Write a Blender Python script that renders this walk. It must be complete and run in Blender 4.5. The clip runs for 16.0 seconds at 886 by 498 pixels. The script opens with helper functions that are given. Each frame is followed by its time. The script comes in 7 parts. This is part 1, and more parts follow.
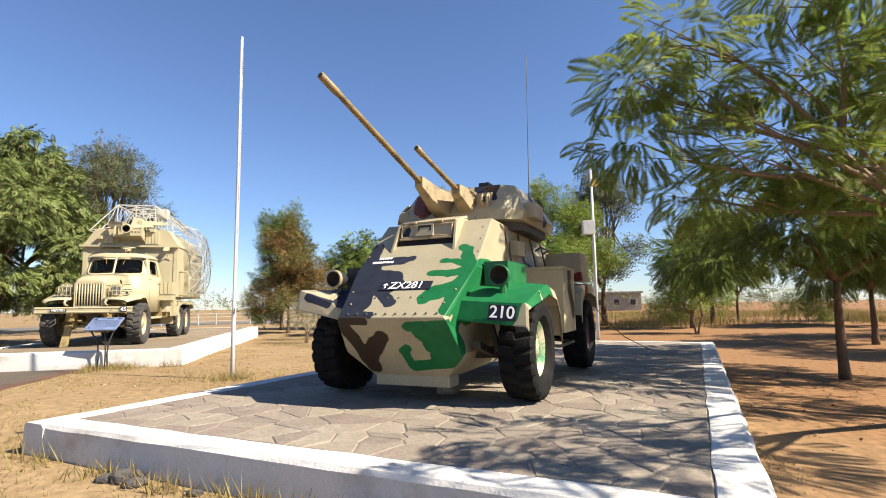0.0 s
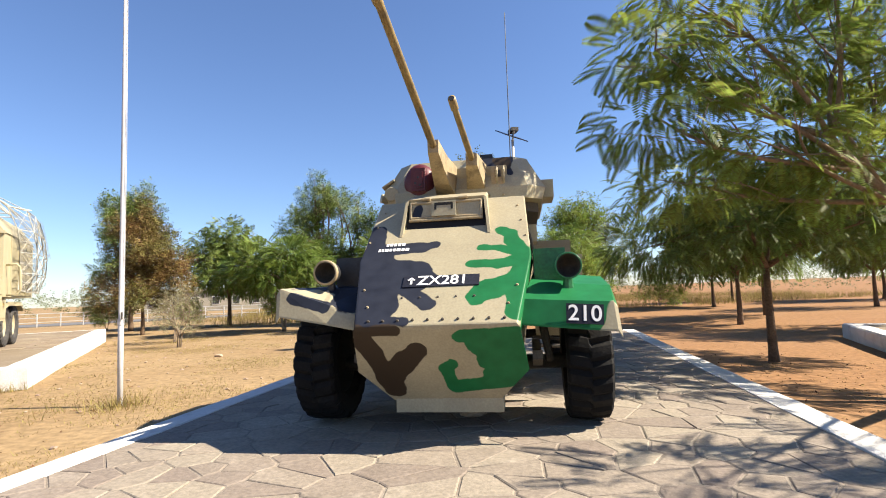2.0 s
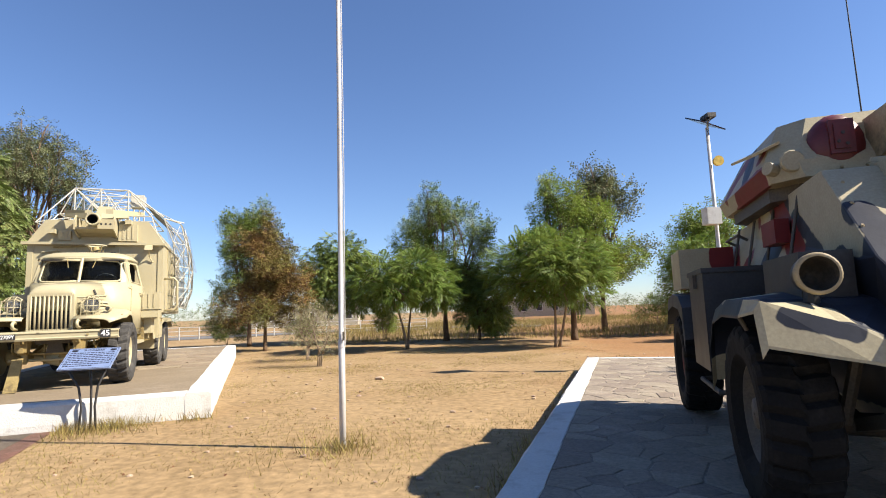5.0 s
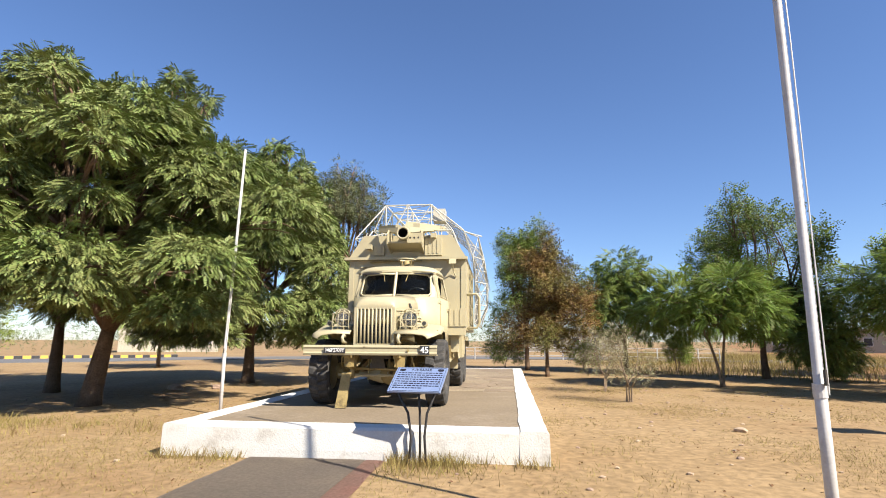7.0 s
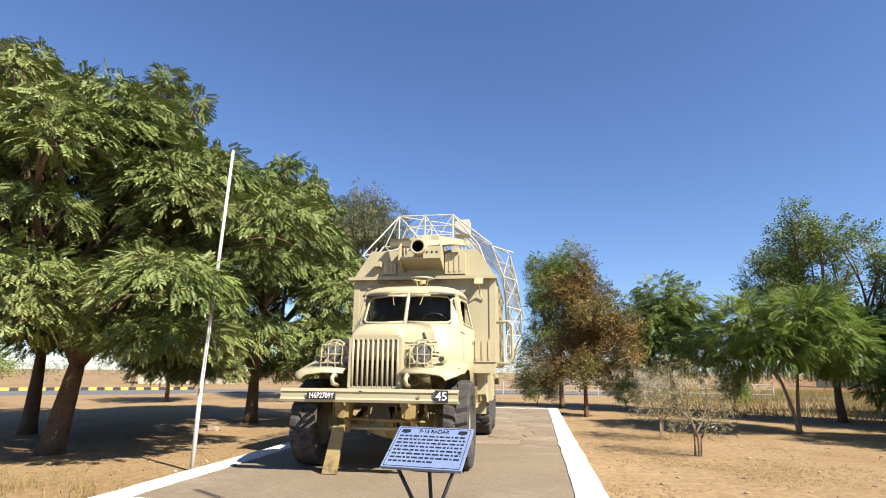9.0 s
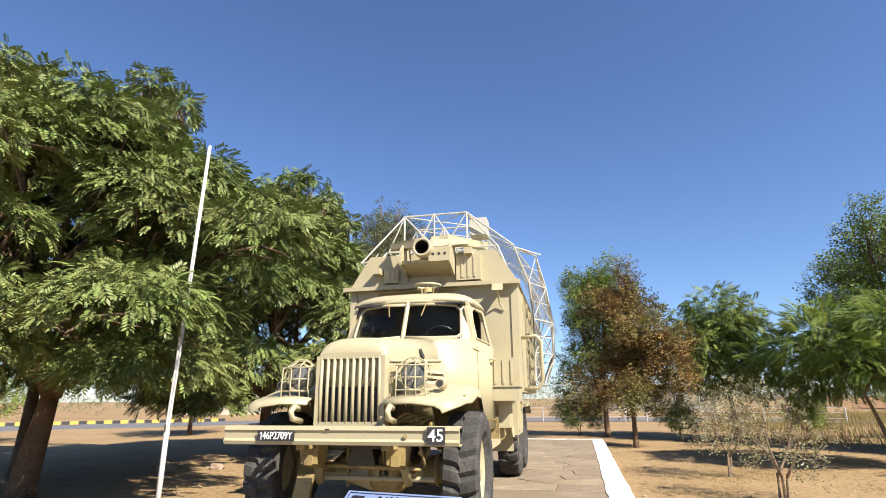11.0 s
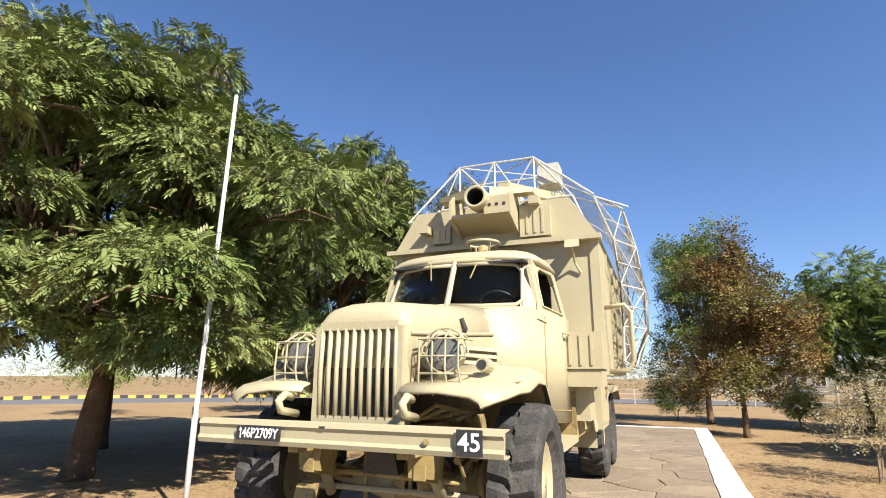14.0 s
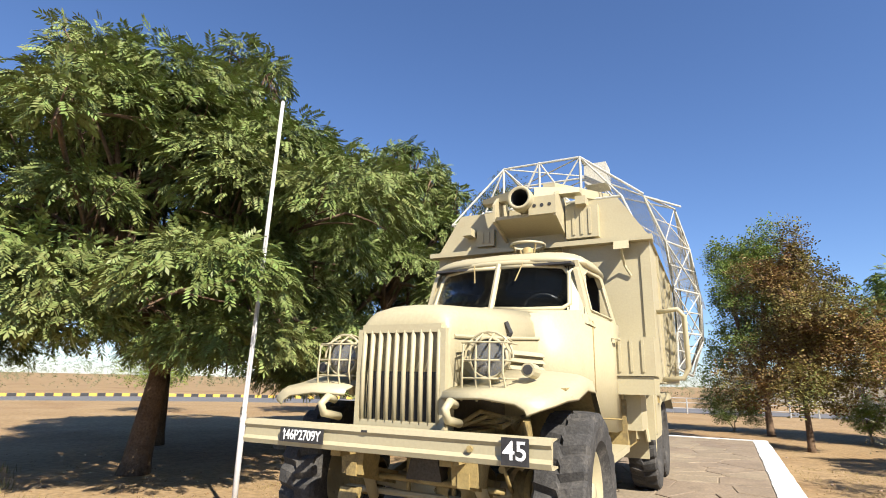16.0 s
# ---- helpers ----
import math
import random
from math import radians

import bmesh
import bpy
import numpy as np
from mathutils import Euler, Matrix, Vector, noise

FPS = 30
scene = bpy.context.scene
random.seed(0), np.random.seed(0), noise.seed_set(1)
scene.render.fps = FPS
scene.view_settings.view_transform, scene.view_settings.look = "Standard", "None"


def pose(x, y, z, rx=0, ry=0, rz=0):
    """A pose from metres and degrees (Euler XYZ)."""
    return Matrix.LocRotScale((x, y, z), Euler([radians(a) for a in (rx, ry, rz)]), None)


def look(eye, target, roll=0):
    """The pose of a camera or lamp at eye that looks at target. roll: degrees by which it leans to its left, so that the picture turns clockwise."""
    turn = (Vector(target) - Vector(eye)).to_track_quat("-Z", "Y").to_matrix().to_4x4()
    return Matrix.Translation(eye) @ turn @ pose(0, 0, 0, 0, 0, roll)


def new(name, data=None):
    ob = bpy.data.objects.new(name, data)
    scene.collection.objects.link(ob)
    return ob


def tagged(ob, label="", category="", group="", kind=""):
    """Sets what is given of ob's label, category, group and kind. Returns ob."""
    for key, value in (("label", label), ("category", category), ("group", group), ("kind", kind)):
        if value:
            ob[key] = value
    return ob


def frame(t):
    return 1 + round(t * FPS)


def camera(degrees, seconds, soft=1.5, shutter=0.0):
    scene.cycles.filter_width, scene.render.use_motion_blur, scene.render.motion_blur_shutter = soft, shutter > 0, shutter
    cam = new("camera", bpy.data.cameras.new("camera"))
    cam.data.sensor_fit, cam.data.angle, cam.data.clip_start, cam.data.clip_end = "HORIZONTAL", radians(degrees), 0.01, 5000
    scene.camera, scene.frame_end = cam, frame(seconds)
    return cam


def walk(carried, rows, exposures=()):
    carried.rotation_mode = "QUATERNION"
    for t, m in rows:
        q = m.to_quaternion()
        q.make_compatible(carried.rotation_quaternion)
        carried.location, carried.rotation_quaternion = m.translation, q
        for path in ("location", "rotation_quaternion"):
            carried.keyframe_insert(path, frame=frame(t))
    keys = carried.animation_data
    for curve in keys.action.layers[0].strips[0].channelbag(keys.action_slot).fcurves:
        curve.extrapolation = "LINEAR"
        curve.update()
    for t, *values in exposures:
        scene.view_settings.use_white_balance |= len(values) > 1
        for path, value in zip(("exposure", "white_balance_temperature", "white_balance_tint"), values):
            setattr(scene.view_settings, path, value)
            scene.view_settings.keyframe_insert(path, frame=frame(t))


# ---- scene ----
cam = camera(79.9, 16.0, soft=1.0)
PATH = [
    (0, (2.587, -2.045, 1.238), (2.404, -0.065, 1.453), -0.9),
    (0.5, (2.144, -1.753, 1.293), (2.1, 0.231, 1.538), -1.3),
    (1, (1.745, -1.47, 1.332), (1.836, 0.51, 1.6), -1.6),
    (1.5, (1.397, -1.064, 1.319), (1.632, 0.905, 1.578), -2.7),
    (2, (0.985, -0.676, 1.365), (1.329, 1.288, 1.528), -2.2),
    (2.5, (0.686, -0.43, 1.525), (1.112, 1.519, 1.663), -1.8),
    (3, (0.405, -0.095, 1.582), (0.952, 1.821, 1.76), -1.9),
    (3.5, (0.054, 0.227, 1.544), (0.717, 2.106, 1.719), -1.9),
    (4, (-0.263, 0.585, 1.523), (0.422, 2.456, 1.695), -1.5),
    (4.5, (-0.729, 0.875, 1.456), (-0.259, 2.807, 1.671), -1.9),
    (5, (-1.203, 1.283, 1.446), (-1.139, 3.268, 1.68), -2.1),
    (5.2, (-1.378, 1.461, 1.453), (-1.505, 3.442, 1.704), -2.0),
    (7.3, (-3.095, 3.51, 1.433), (-3.951, 5.285, 1.776), 0.2),
    (7.4, (-3.147, 3.625, 1.447), (-3.997, 5.403, 1.784), -0.1),
    (7.5, (-3.169, 3.731, 1.466), (-4.026, 5.505, 1.808), 0.1),
    (8, (-3.4, 4.205, 1.492), (-4.274, 5.965, 1.864), -0.0),
    (8.5, (-3.594, 4.668, 1.54), (-4.493, 6.402, 1.97), -0.2),
    (9, (-3.784, 5.116, 1.56), (-4.706, 6.832, 2.014), 0.5),
    (9.5, (-3.966, 5.517, 1.577), (-4.889, 7.224, 2.059), 0.3),
    (9.7, (-4.008, 5.698, 1.558), (-4.94, 7.394, 2.065), 0.0),
    (11.8, (-4.457, 7.311, 1.601), (-5.534, 8.909, 2.138), -0.3),
    (12, (-4.514, 7.414, 1.605), (-5.602, 9.006, 2.134), -0.4),
    (12.5, (-4.602, 7.725, 1.595), (-5.74, 9.294, 2.088), -0.5),
    (13, (-4.67, 7.985, 1.62), (-5.878, 9.508, 2.092), -0.3),
    (13.5, (-4.792, 8.131, 1.623), (-6.031, 9.628, 2.096), 0.2),
    (14, (-4.84, 8.243, 1.636), (-6.126, 9.701, 2.109), 0.3),
    (14.5, (-4.864, 8.321, 1.642), (-6.209, 9.721, 2.123), 0.4),
    (15, (-4.874, 8.324, 1.64), (-6.257, 9.687, 2.121), 0.3),
    (15.5, (-4.88, 8.331, 1.64), (-6.273, 9.684, 2.117), 0.3),
    (16, (-4.9, 8.311, 1.639), (-6.302, 9.651, 2.124), 1.3),
]
walk(cam, [(t, look(eye, target, roll)) for t, eye, target, roll in PATH], [(t, e, k, 10) for t, e, k in ((0.0, 1.30, 6700), (1.5, 1.40, 6700), (2.5, 1.58, 6750), (4.2, 1.70, 6750), (5.0, 1.30, 6550), (7.5, 1.30, 6450), (16.0, 1.28, 6330))])

# ---- world, sun, exposure ----
SUN_AZ = math.atan2(-0.25, 0.97)          # towards the sun, from +x
SUN_EL = radians(42)
world = bpy.data.worlds.new("world")
scene.world = world
world.use_nodes = True
wn = world.node_tree.nodes
sky = wn.new("ShaderNodeTexSky")
sky.sky_type = "NISHITA"
sky.sun_disc = False
sky.sun_elevation = SUN_EL
sky.sun_rotation = math.pi / 2 - SUN_AZ
sky.air_density = 1.0
sky.dust_density = 0.15
sky.ozone_density = 4.0
wn["Background"].inputs["Strength"].default_value = 0.060
tint = wn.new("ShaderNodeMix"); tint.data_type = "RGBA"; tint.blend_type = "MULTIPLY"
tint.inputs["Factor"].default_value = 1.0
tint.inputs["B"].default_value = (0.92, 0.985, 1.16, 1.0)
world.node_tree.links.new(sky.outputs[0], tint.inputs["A"])
world.node_tree.links.new(tint.outputs["Result"], wn["Background"].inputs["Color"])
sun_data = bpy.data.lights.new("sun", "SUN")
sun_data.energy = 5.0
sun_data.angle = radians(0.53)
sun_data.color = (1.0, 0.91, 0.78)
sun = new("sun", sun_data)
sun_dir = Vector((math.cos(SUN_AZ) * math.cos(SUN_EL), math.sin(SUN_AZ) * math.cos(SUN_EL), math.sin(SUN_EL)))
sun.matrix_world = look(tuple(sun_dir * 60), (0, 0, 0))

# ---- materials ----
def socket(v):
    return v if isinstance(v, tuple) and len(v) == 4 else (*v, 1.0)


def mat(name, colour, second=None, rough=0.7, metal=0.0, scale=3.0, fine=40.0, bump=0.2, mix=0.5, grain=0.25, island=0.0, stain=None, stain_scale=0.7, stain_amount=0.5, spec=0.5, trans=0.0, dist=0.01):
    """A surface of two tones that change over a coarse noise, with fine grain, relief and, where given, stains."""
    m = bpy.data.materials.new(name)
    m.use_nodes = True
    t = m.node_tree
    n, l = t.nodes, t.links
    b = n["Principled BSDF"]
    tc = n.new("ShaderNodeTexCoord")
    co = tc.outputs["Object"]
    big = n.new("ShaderNodeTexNoise"); big.inputs["Scale"].default_value = scale; big.inputs["Detail"].default_value = 5
    small = n.new("ShaderNodeTexNoise"); small.inputs["Scale"].default_value = fine; small.inputs["Detail"].default_value = 4
    l.new(co, big.inputs["Vector"]); l.new(co, small.inputs["Vector"])
    ramp = n.new("ShaderNodeMapRange")
    ramp.inputs["From Min"].default_value = 0.5 - 0.25 / max(mix, 0.05) * 0.5
    ramp.inputs["From Max"].default_value = 0.5 + 0.25 / max(mix, 0.05) * 0.5
    l.new(big.outputs["Fac"], ramp.inputs["Value"])
    c1 = n.new("ShaderNodeMix"); c1.data_type = "RGBA"
    c1.inputs["A"].default_value = socket(colour)
    c1.inputs["B"].default_value = socket(second or tuple(0.75 * c for c in colour[:3]))
    l.new(ramp.outputs[0], c1.inputs["Factor"])
    last = c1.outputs["Result"]
    if stain:
        sn = n.new("ShaderNodeTexNoise"); sn.inputs["Scale"].default_value = stain_scale; sn.inputs["Detail"].default_value = 8; sn.inputs["Roughness"].default_value = 0.7
        l.new(co, sn.inputs["Vector"])
        sr = n.new("ShaderNodeMapRange"); sr.inputs["From Min"].default_value = 0.52; sr.inputs["From Max"].default_value = 0.66; sr.inputs["To Max"].default_value = stain_amount
        l.new(sn.outputs["Fac"], sr.inputs["Value"])
        c2 = n.new("ShaderNodeMix"); c2.data_type = "RGBA"
        l.new(sr.outputs[0], c2.inputs["Factor"]); l.new(last, c2.inputs["A"])
        c2.inputs["B"].default_value = socket(stain)
        last = c2.outputs["Result"]
    hsv = n.new("ShaderNodeHueSaturation")
    gv = n.new("ShaderNodeMapRange"); gv.inputs["To Min"].default_value = 1 - grain; gv.inputs["To Max"].default_value = 1 + grain
    gv.inputs["From Min"].default_value = 0.3; gv.inputs["From Max"].default_value = 0.7
    l.new(small.outputs["Fac"], gv.inputs["Value"])
    val = gv.outputs[0]
    if island:
        g = n.new("ShaderNodeNewGeometry"); oi = n.new("ShaderNodeObjectInfo")
        add = n.new("ShaderNodeMath"); add.operation = "ADD"; l.new(g.outputs["Random Per Island"], add.inputs[0]); l.new(oi.outputs["Random"], add.inputs[1])
        fr = n.new("ShaderNodeMath"); fr.operation = "FRACT"; l.new(add.outputs[0], fr.inputs[0])
        ir = n.new("ShaderNodeMapRange"); ir.inputs["To Min"].default_value = 1 - island; ir.inputs["To Max"].default_value = 1 + island
        l.new(fr.outputs[0], ir.inputs["Value"])
        mu = n.new("ShaderNodeMath"); mu.operation = "MULTIPLY"; l.new(val, mu.inputs[0]); l.new(ir.outputs[0], mu.inputs[1])
        val = mu.outputs[0]
        hr = n.new("ShaderNodeMapRange"); hr.inputs["To Min"].default_value = 0.5 - 0.04 * island * 2; hr.inputs["To Max"].default_value = 0.5 + 0.03 * island * 2
        l.new(oi.outputs["Random"], hr.inputs["Value"]); l.new(fr.outputs[0], hr.inputs["Value"]); l.new(hr.outputs[0], hsv.inputs["Hue"])
    l.new(val, hsv.inputs["Value"]); l.new(last, hsv.inputs["Color"])
    l.new(hsv.outputs["Color"], b.inputs["Base Color"])
    rr = n.new("ShaderNodeMapRange"); rr.inputs["To Min"].default_value = max(rough - 0.12, 0.03); rr.inputs["To Max"].default_value = min(rough + 0.12, 1)
    l.new(big.outputs["Fac"], rr.inputs["Value"]); l.new(rr.outputs[0], b.inputs["Roughness"])
    b.inputs["Metallic"].default_value = metal
    b.inputs["Specular IOR Level"].default_value = spec
    if bump:
        bp = n.new("ShaderNodeBump"); bp.inputs["Strength"].default_value = bump; bp.inputs["Distance"].default_value = dist
        hm = n.new("ShaderNodeMath"); hm.operation = "ADD"; l.new(big.outputs["Fac"], hm.inputs[0]); l.new(small.outputs["Fac"], hm.inputs[1])
        l.new(hm.outputs[0], bp.inputs["Height"]); l.new(bp.outputs[0], b.inputs["Normal"])
    if trans:
        tr = n.new("ShaderNodeBsdfTranslucent"); l.new(hsv.outputs["Color"], tr.inputs["Color"])
        mx = n.new("ShaderNodeMixShader"); mx.inputs[0].default_value = trans
        l.new(b.outputs[0], mx.inputs[1]); l.new(tr.outputs[0], mx.inputs[2]); l.new(mx.outputs[0], n["Material Output"].inputs["Surface"])
    return m


def red_earth(m):
    """Reddens the earth on the side of the grove, in an uneven edge."""
    t = m.node_tree; n, l = t.nodes, t.links
    tc = next(x for x in n if x.type == "TEX_COORD"); hsv = next(x for x in n if x.type == "HUE_SAT")
    sep = n.new("ShaderNodeSeparateXYZ"); l.new(tc.outputs["Object"], sep.inputs[0])
    nz = n.new("ShaderNodeTexNoise"); nz.inputs["Scale"].default_value = 0.25; nz.inputs["Detail"].default_value = 6; l.new(tc.outputs["Object"], nz.inputs["Vector"])
    ma = n.new("ShaderNodeMath"); ma.operation = "MULTIPLY_ADD"; ma.inputs[1].default_value = 9.0; l.new(nz.outputs["Fac"], ma.inputs[0]); l.new(sep.outputs["X"], ma.inputs[2])
    mr = n.new("ShaderNodeMapRange"); mr.inputs["From Min"].default_value = 7.0; mr.inputs["From Max"].default_value = 11.0; mr.inputs["To Max"].default_value = 0.8; l.new(ma.outputs[0], mr.inputs["Value"])
    old = hsv.inputs["Color"].links[0].from_socket
    mx = n.new("ShaderNodeMix"); mx.data_type = "RGBA"; l.new(mr.outputs[0], mx.inputs["Factor"]); l.new(old, mx.inputs["A"]); mx.inputs["B"].default_value = (0.235, 0.122, 0.058, 1)
    l.new(mx.outputs["Result"], hsv.inputs["Color"])


def camo(name, base, layers, grime=0.25):
    """Brush-painted camouflage: rounded strokes (ends, radius, in the vehicle's own metres) of each colour over a base coat."""
    m = mat(name, base, tuple(0.86 * c for c in base), rough=0.5, scale=4, fine=60, bump=0.12, grain=0.10, stain=(0.25, 0.2, 0.13), stain_scale=1.6, stain_amount=grime, dist=0.004, spec=0.22)
    t = m.node_tree; n, l = t.nodes, t.links
    hsv = next(x for x in n if x.type == "HUE_SAT")
    last = hsv.outputs["Color"]
    tc = next(x for x in n if x.type == "TEX_COORD")
    nz = n.new("ShaderNodeTexNoise"); nz.inputs["Scale"].default_value = 7; nz.inputs["Detail"].default_value = 3; l.new(tc.outputs["Object"], nz.inputs["Vector"])
    off = n.new("ShaderNodeVectorMath"); off.operation = "MULTIPLY_ADD"; l.new(nz.outputs["Color"], off.inputs[0])
    off.inputs[1].default_value = (0.06, 0.06, 0.06); l.new(tc.outputs["Object"], off.inputs[2])
    sh = n.new("ShaderNodeVectorMath"); sh.operation = "SUBTRACT"; l.new(off.outputs[0], sh.inputs[0]); sh.inputs[1].default_value = (0.03, 0.03, 0.03)
    br = n.new("ShaderNodeTexNoise"); br.inputs["Scale"].default_value = 9; br.inputs["Detail"].default_value = 6; l.new(tc.outputs["Object"], br.inputs["Vector"])
    for colour, tone, strokes in layers:
        field = None
        for a, e, r in strokes:
            a, e = Vector(a), Vector(e)
            d = e - a
            if d.length < 1e-4:
                d = Vector((0.01, 0, 0))
            pa = n.new("ShaderNodeVectorMath"); pa.operation = "SUBTRACT"; l.new(sh.outputs[0], pa.inputs[0]); pa.inputs[1].default_value = a
            dt = n.new("ShaderNodeVectorMath"); dt.operation = "DOT_PRODUCT"; l.new(pa.outputs[0], dt.inputs[0]); dt.inputs[1].default_value = d / d.length_squared
            cl = n.new("ShaderNodeClamp"); l.new(dt.outputs["Value"], cl.inputs[0])
            sc = n.new("ShaderNodeVectorMath"); sc.operation = "SCALE"; sc.inputs[0].default_value = d; l.new(cl.outputs[0], sc.inputs["Scale"])
            di = n.new("ShaderNodeVectorMath"); di.operation = "DISTANCE"; l.new(pa.outputs[0], di.inputs[0]); l.new(sc.outputs[0], di.inputs[1])
            rr = n.new("ShaderNodeMath"); rr.operation = "SUBTRACT"; l.new(di.outputs["Value"], rr.inputs[0]); rr.inputs[1].default_value = r
            if field is None:
                field = rr.outputs[0]
            else:
                mn = n.new("ShaderNodeMath"); mn.operation = "SMOOTH_MIN"; mn.inputs[2].default_value = 0.03
                l.new(field, mn.inputs[0]); l.new(rr.outputs[0], mn.inputs[1]); field = mn.outputs[0]
        edge = n.new("ShaderNodeMapRange"); edge.inputs["From Min"].default_value = 0.004; edge.inputs["From Max"].default_value = -0.004
        l.new(field, edge.inputs["Value"])
        cc = n.new("ShaderNodeMix"); cc.data_type = "RGBA"; cc.inputs["A"].default_value = socket(colour); cc.inputs["B"].default_value = socket(tone)
        l.new(br.outputs["Fac"], cc.inputs["Factor"])
        mx = n.new("ShaderNodeMix"); mx.data_type = "RGBA"
        l.new(edge.outputs[0], mx.inputs["Factor"]); l.new(last, mx.inputs["A"]); l.new(cc.outputs["Result"], mx.inputs["B"])
        last = mx.outputs["Result"]
    l.new(last, n["Principled BSDF"].inputs["Base Color"])
    return m


M_SAND = mat("sandy_ground", (0.285, 0.202, 0.110), (0.241, 0.164, 0.085), rough=0.95, scale=0.35, fine=9, bump=0.7, mix=0.7, grain=0.22, stain=(0.182, 0.103, 0.052), stain_scale=0.12, stain_amount=0.6, spec=0.1, dist=0.03)
red_earth(M_SAND)
M_GRASS = mat("dry_grass", (0.274, 0.208, 0.082), (0.219, 0.181, 0.066), rough=0.9, scale=0.6, fine=8, bump=0, island=0.3, spec=0.1, trans=0.25)
M_STONE = mat("paving_stone", (0.247, 0.207, 0.162), (0.203, 0.171, 0.134), rough=0.85, scale=2.5, fine=35, bump=0.5, grain=0.18, island=0.17, stain=(0.336, 0.293, 0.237), stain_scale=1.2, spec=0.25)
M_MORTAR = mat("mortar", (0.244, 0.211, 0.170), (0.192, 0.162, 0.130), rough=0.95, scale=2, fine=40, bump=0.5, spec=0.15)
M_WHITE = mat("whitewash", (0.585, 0.577, 0.548), (0.526, 0.512, 0.475), rough=0.85, scale=2, fine=45, bump=0.5, grain=0.06, stain=(0.329, 0.292, 0.242), stain_scale=2.3, stain_amount=0.55, spec=0.2)
M_CONCRETE = mat("slab_concrete", (0.219, 0.175, 0.120), (0.175, 0.137, 0.093), rough=0.9, scale=0.9, fine=25, bump=0.4, grain=0.13, stain=(0.292, 0.243, 0.182), stain_scale=0.8, spec=0.2)
M_EARTHSTONE = mat("rough_slab_stone", (0.235, 0.186, 0.131), (0.191, 0.154, 0.110), rough=0.92, scale=2.2, fine=30, bump=0.6, grain=0.18, island=0.12, stain=(0.304, 0.243, 0.170), stain_scale=1.5, spec=0.15)
M_PATH = mat("path_concrete", (0.230, 0.191, 0.144), (0.186, 0.154, 0.126), rough=0.9, scale=1.2, fine=30, bump=0.35, grain=0.14, spec=0.2)
M_REDPATH = mat("red_edging", (0.291, 0.151, 0.116), (0.244, 0.163, 0.128), rough=0.9, scale=2, fine=30, bump=0.3, grain=0.15, spec=0.2)
M_POLE = mat("white_pole_paint", (0.534, 0.520, 0.506), (0.465, 0.452, 0.437), rough=0.45, scale=6, fine=60, bump=0.08, grain=0.05, stain=(0.239, 0.205, 0.178), stain_scale=5, stain_amount=0.4)
M_CREAM = mat("cream_paint", (0.395, 0.350, 0.219), (0.368, 0.324, 0.203), rough=0.5, scale=2.5, fine=50, bump=0.12, grain=0.05, stain=(0.347, 0.289, 0.173), stain_scale=3.5, stain_amount=0.35, dist=0.004)
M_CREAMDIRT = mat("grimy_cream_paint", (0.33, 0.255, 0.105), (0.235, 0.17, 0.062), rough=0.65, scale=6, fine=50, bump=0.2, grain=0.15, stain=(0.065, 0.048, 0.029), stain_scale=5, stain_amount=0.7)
M_RUBBER = mat("old_rubber", (0.006, 0.006, 0.006), (0.011, 0.0105, 0.010), rough=0.8, scale=7, fine=60, bump=0.35, grain=0.25, stain=(0.08, 0.072, 0.06), stain_scale=5, stain_amount=0.12, spec=0.15)
M_DUSTY = mat("dusty_rubber", (0.035, 0.034, 0.033), (0.06, 0.057, 0.053), rough=0.85, scale=7, fine=60, bump=0.4, grain=0.3, stain=(0.13, 0.118, 0.10), stain_scale=6, stain_amount=0.5, spec=0.25)
M_BLACK = mat("black_paint", (0.022, 0.022, 0.024), (0.035, 0.033, 0.032), rough=0.55, scale=6, fine=50, bump=0.1)
M_DARKMETAL = mat("dark_metal", (0.05, 0.045, 0.04), (0.09, 0.075, 0.055), rough=0.6, scale=8, fine=60, bump=0.25, metal=0.2)
M_NAVY = mat("navy_plate", (0.012, 0.014, 0.024), (0.018, 0.02, 0.032), rough=0.8, scale=6, fine=50, bump=0.05, spec=0.15)
M_LETTER = mat("white_lettering", (0.80, 0.80, 0.78), (0.72, 0.72, 0.70), rough=0.6, scale=9, fine=60, bump=0.0, grain=0.05)
M_SIGN = mat("dark_solar_glass", (0.012, 0.018, 0.04), (0.02, 0.025, 0.05), rough=0.22, scale=6, fine=50, bump=0.02, grain=0.06)
# sign metal with the blue of the reflected sky put into its colour
M_BOARD = mat("sky_tinted_board", (0.26, 0.33, 0.50), (0.20, 0.27, 0.45), rough=0.3, scale=4, fine=50, bump=0.02, grain=0.08, metal=0.3)
M_WIRE = mat("dull_wire", (0.16, 0.16, 0.15), (0.11, 0.11, 0.10), rough=0.6, scale=8, fine=50, bump=0)
M_STEEL = mat("galvanised_steel", (0.55, 0.55, 0.53), (0.45, 0.45, 0.44), rough=0.45, scale=8, fine=50, bump=0.05, metal=0.4)
M_TRUSS = mat("pale_truss_paint", (0.465, 0.452, 0.388), (0.400, 0.388, 0.336), rough=0.5, scale=8, fine=50, bump=0.05)
M_RED = mat("maroon_paint", (0.12, 0.012, 0.014), (0.07, 0.008, 0.01), rough=0.45, scale=8, fine=50, bump=0.1, grain=0.15)
M_BARREL = mat("ochre_barrel_paint", (0.271, 0.194, 0.077), (0.194, 0.142, 0.065), rough=0.55, scale=6, fine=60, bump=0.2, stain=(0.052, 0.045, 0.032), stain_scale=6, stain_amount=0.5)
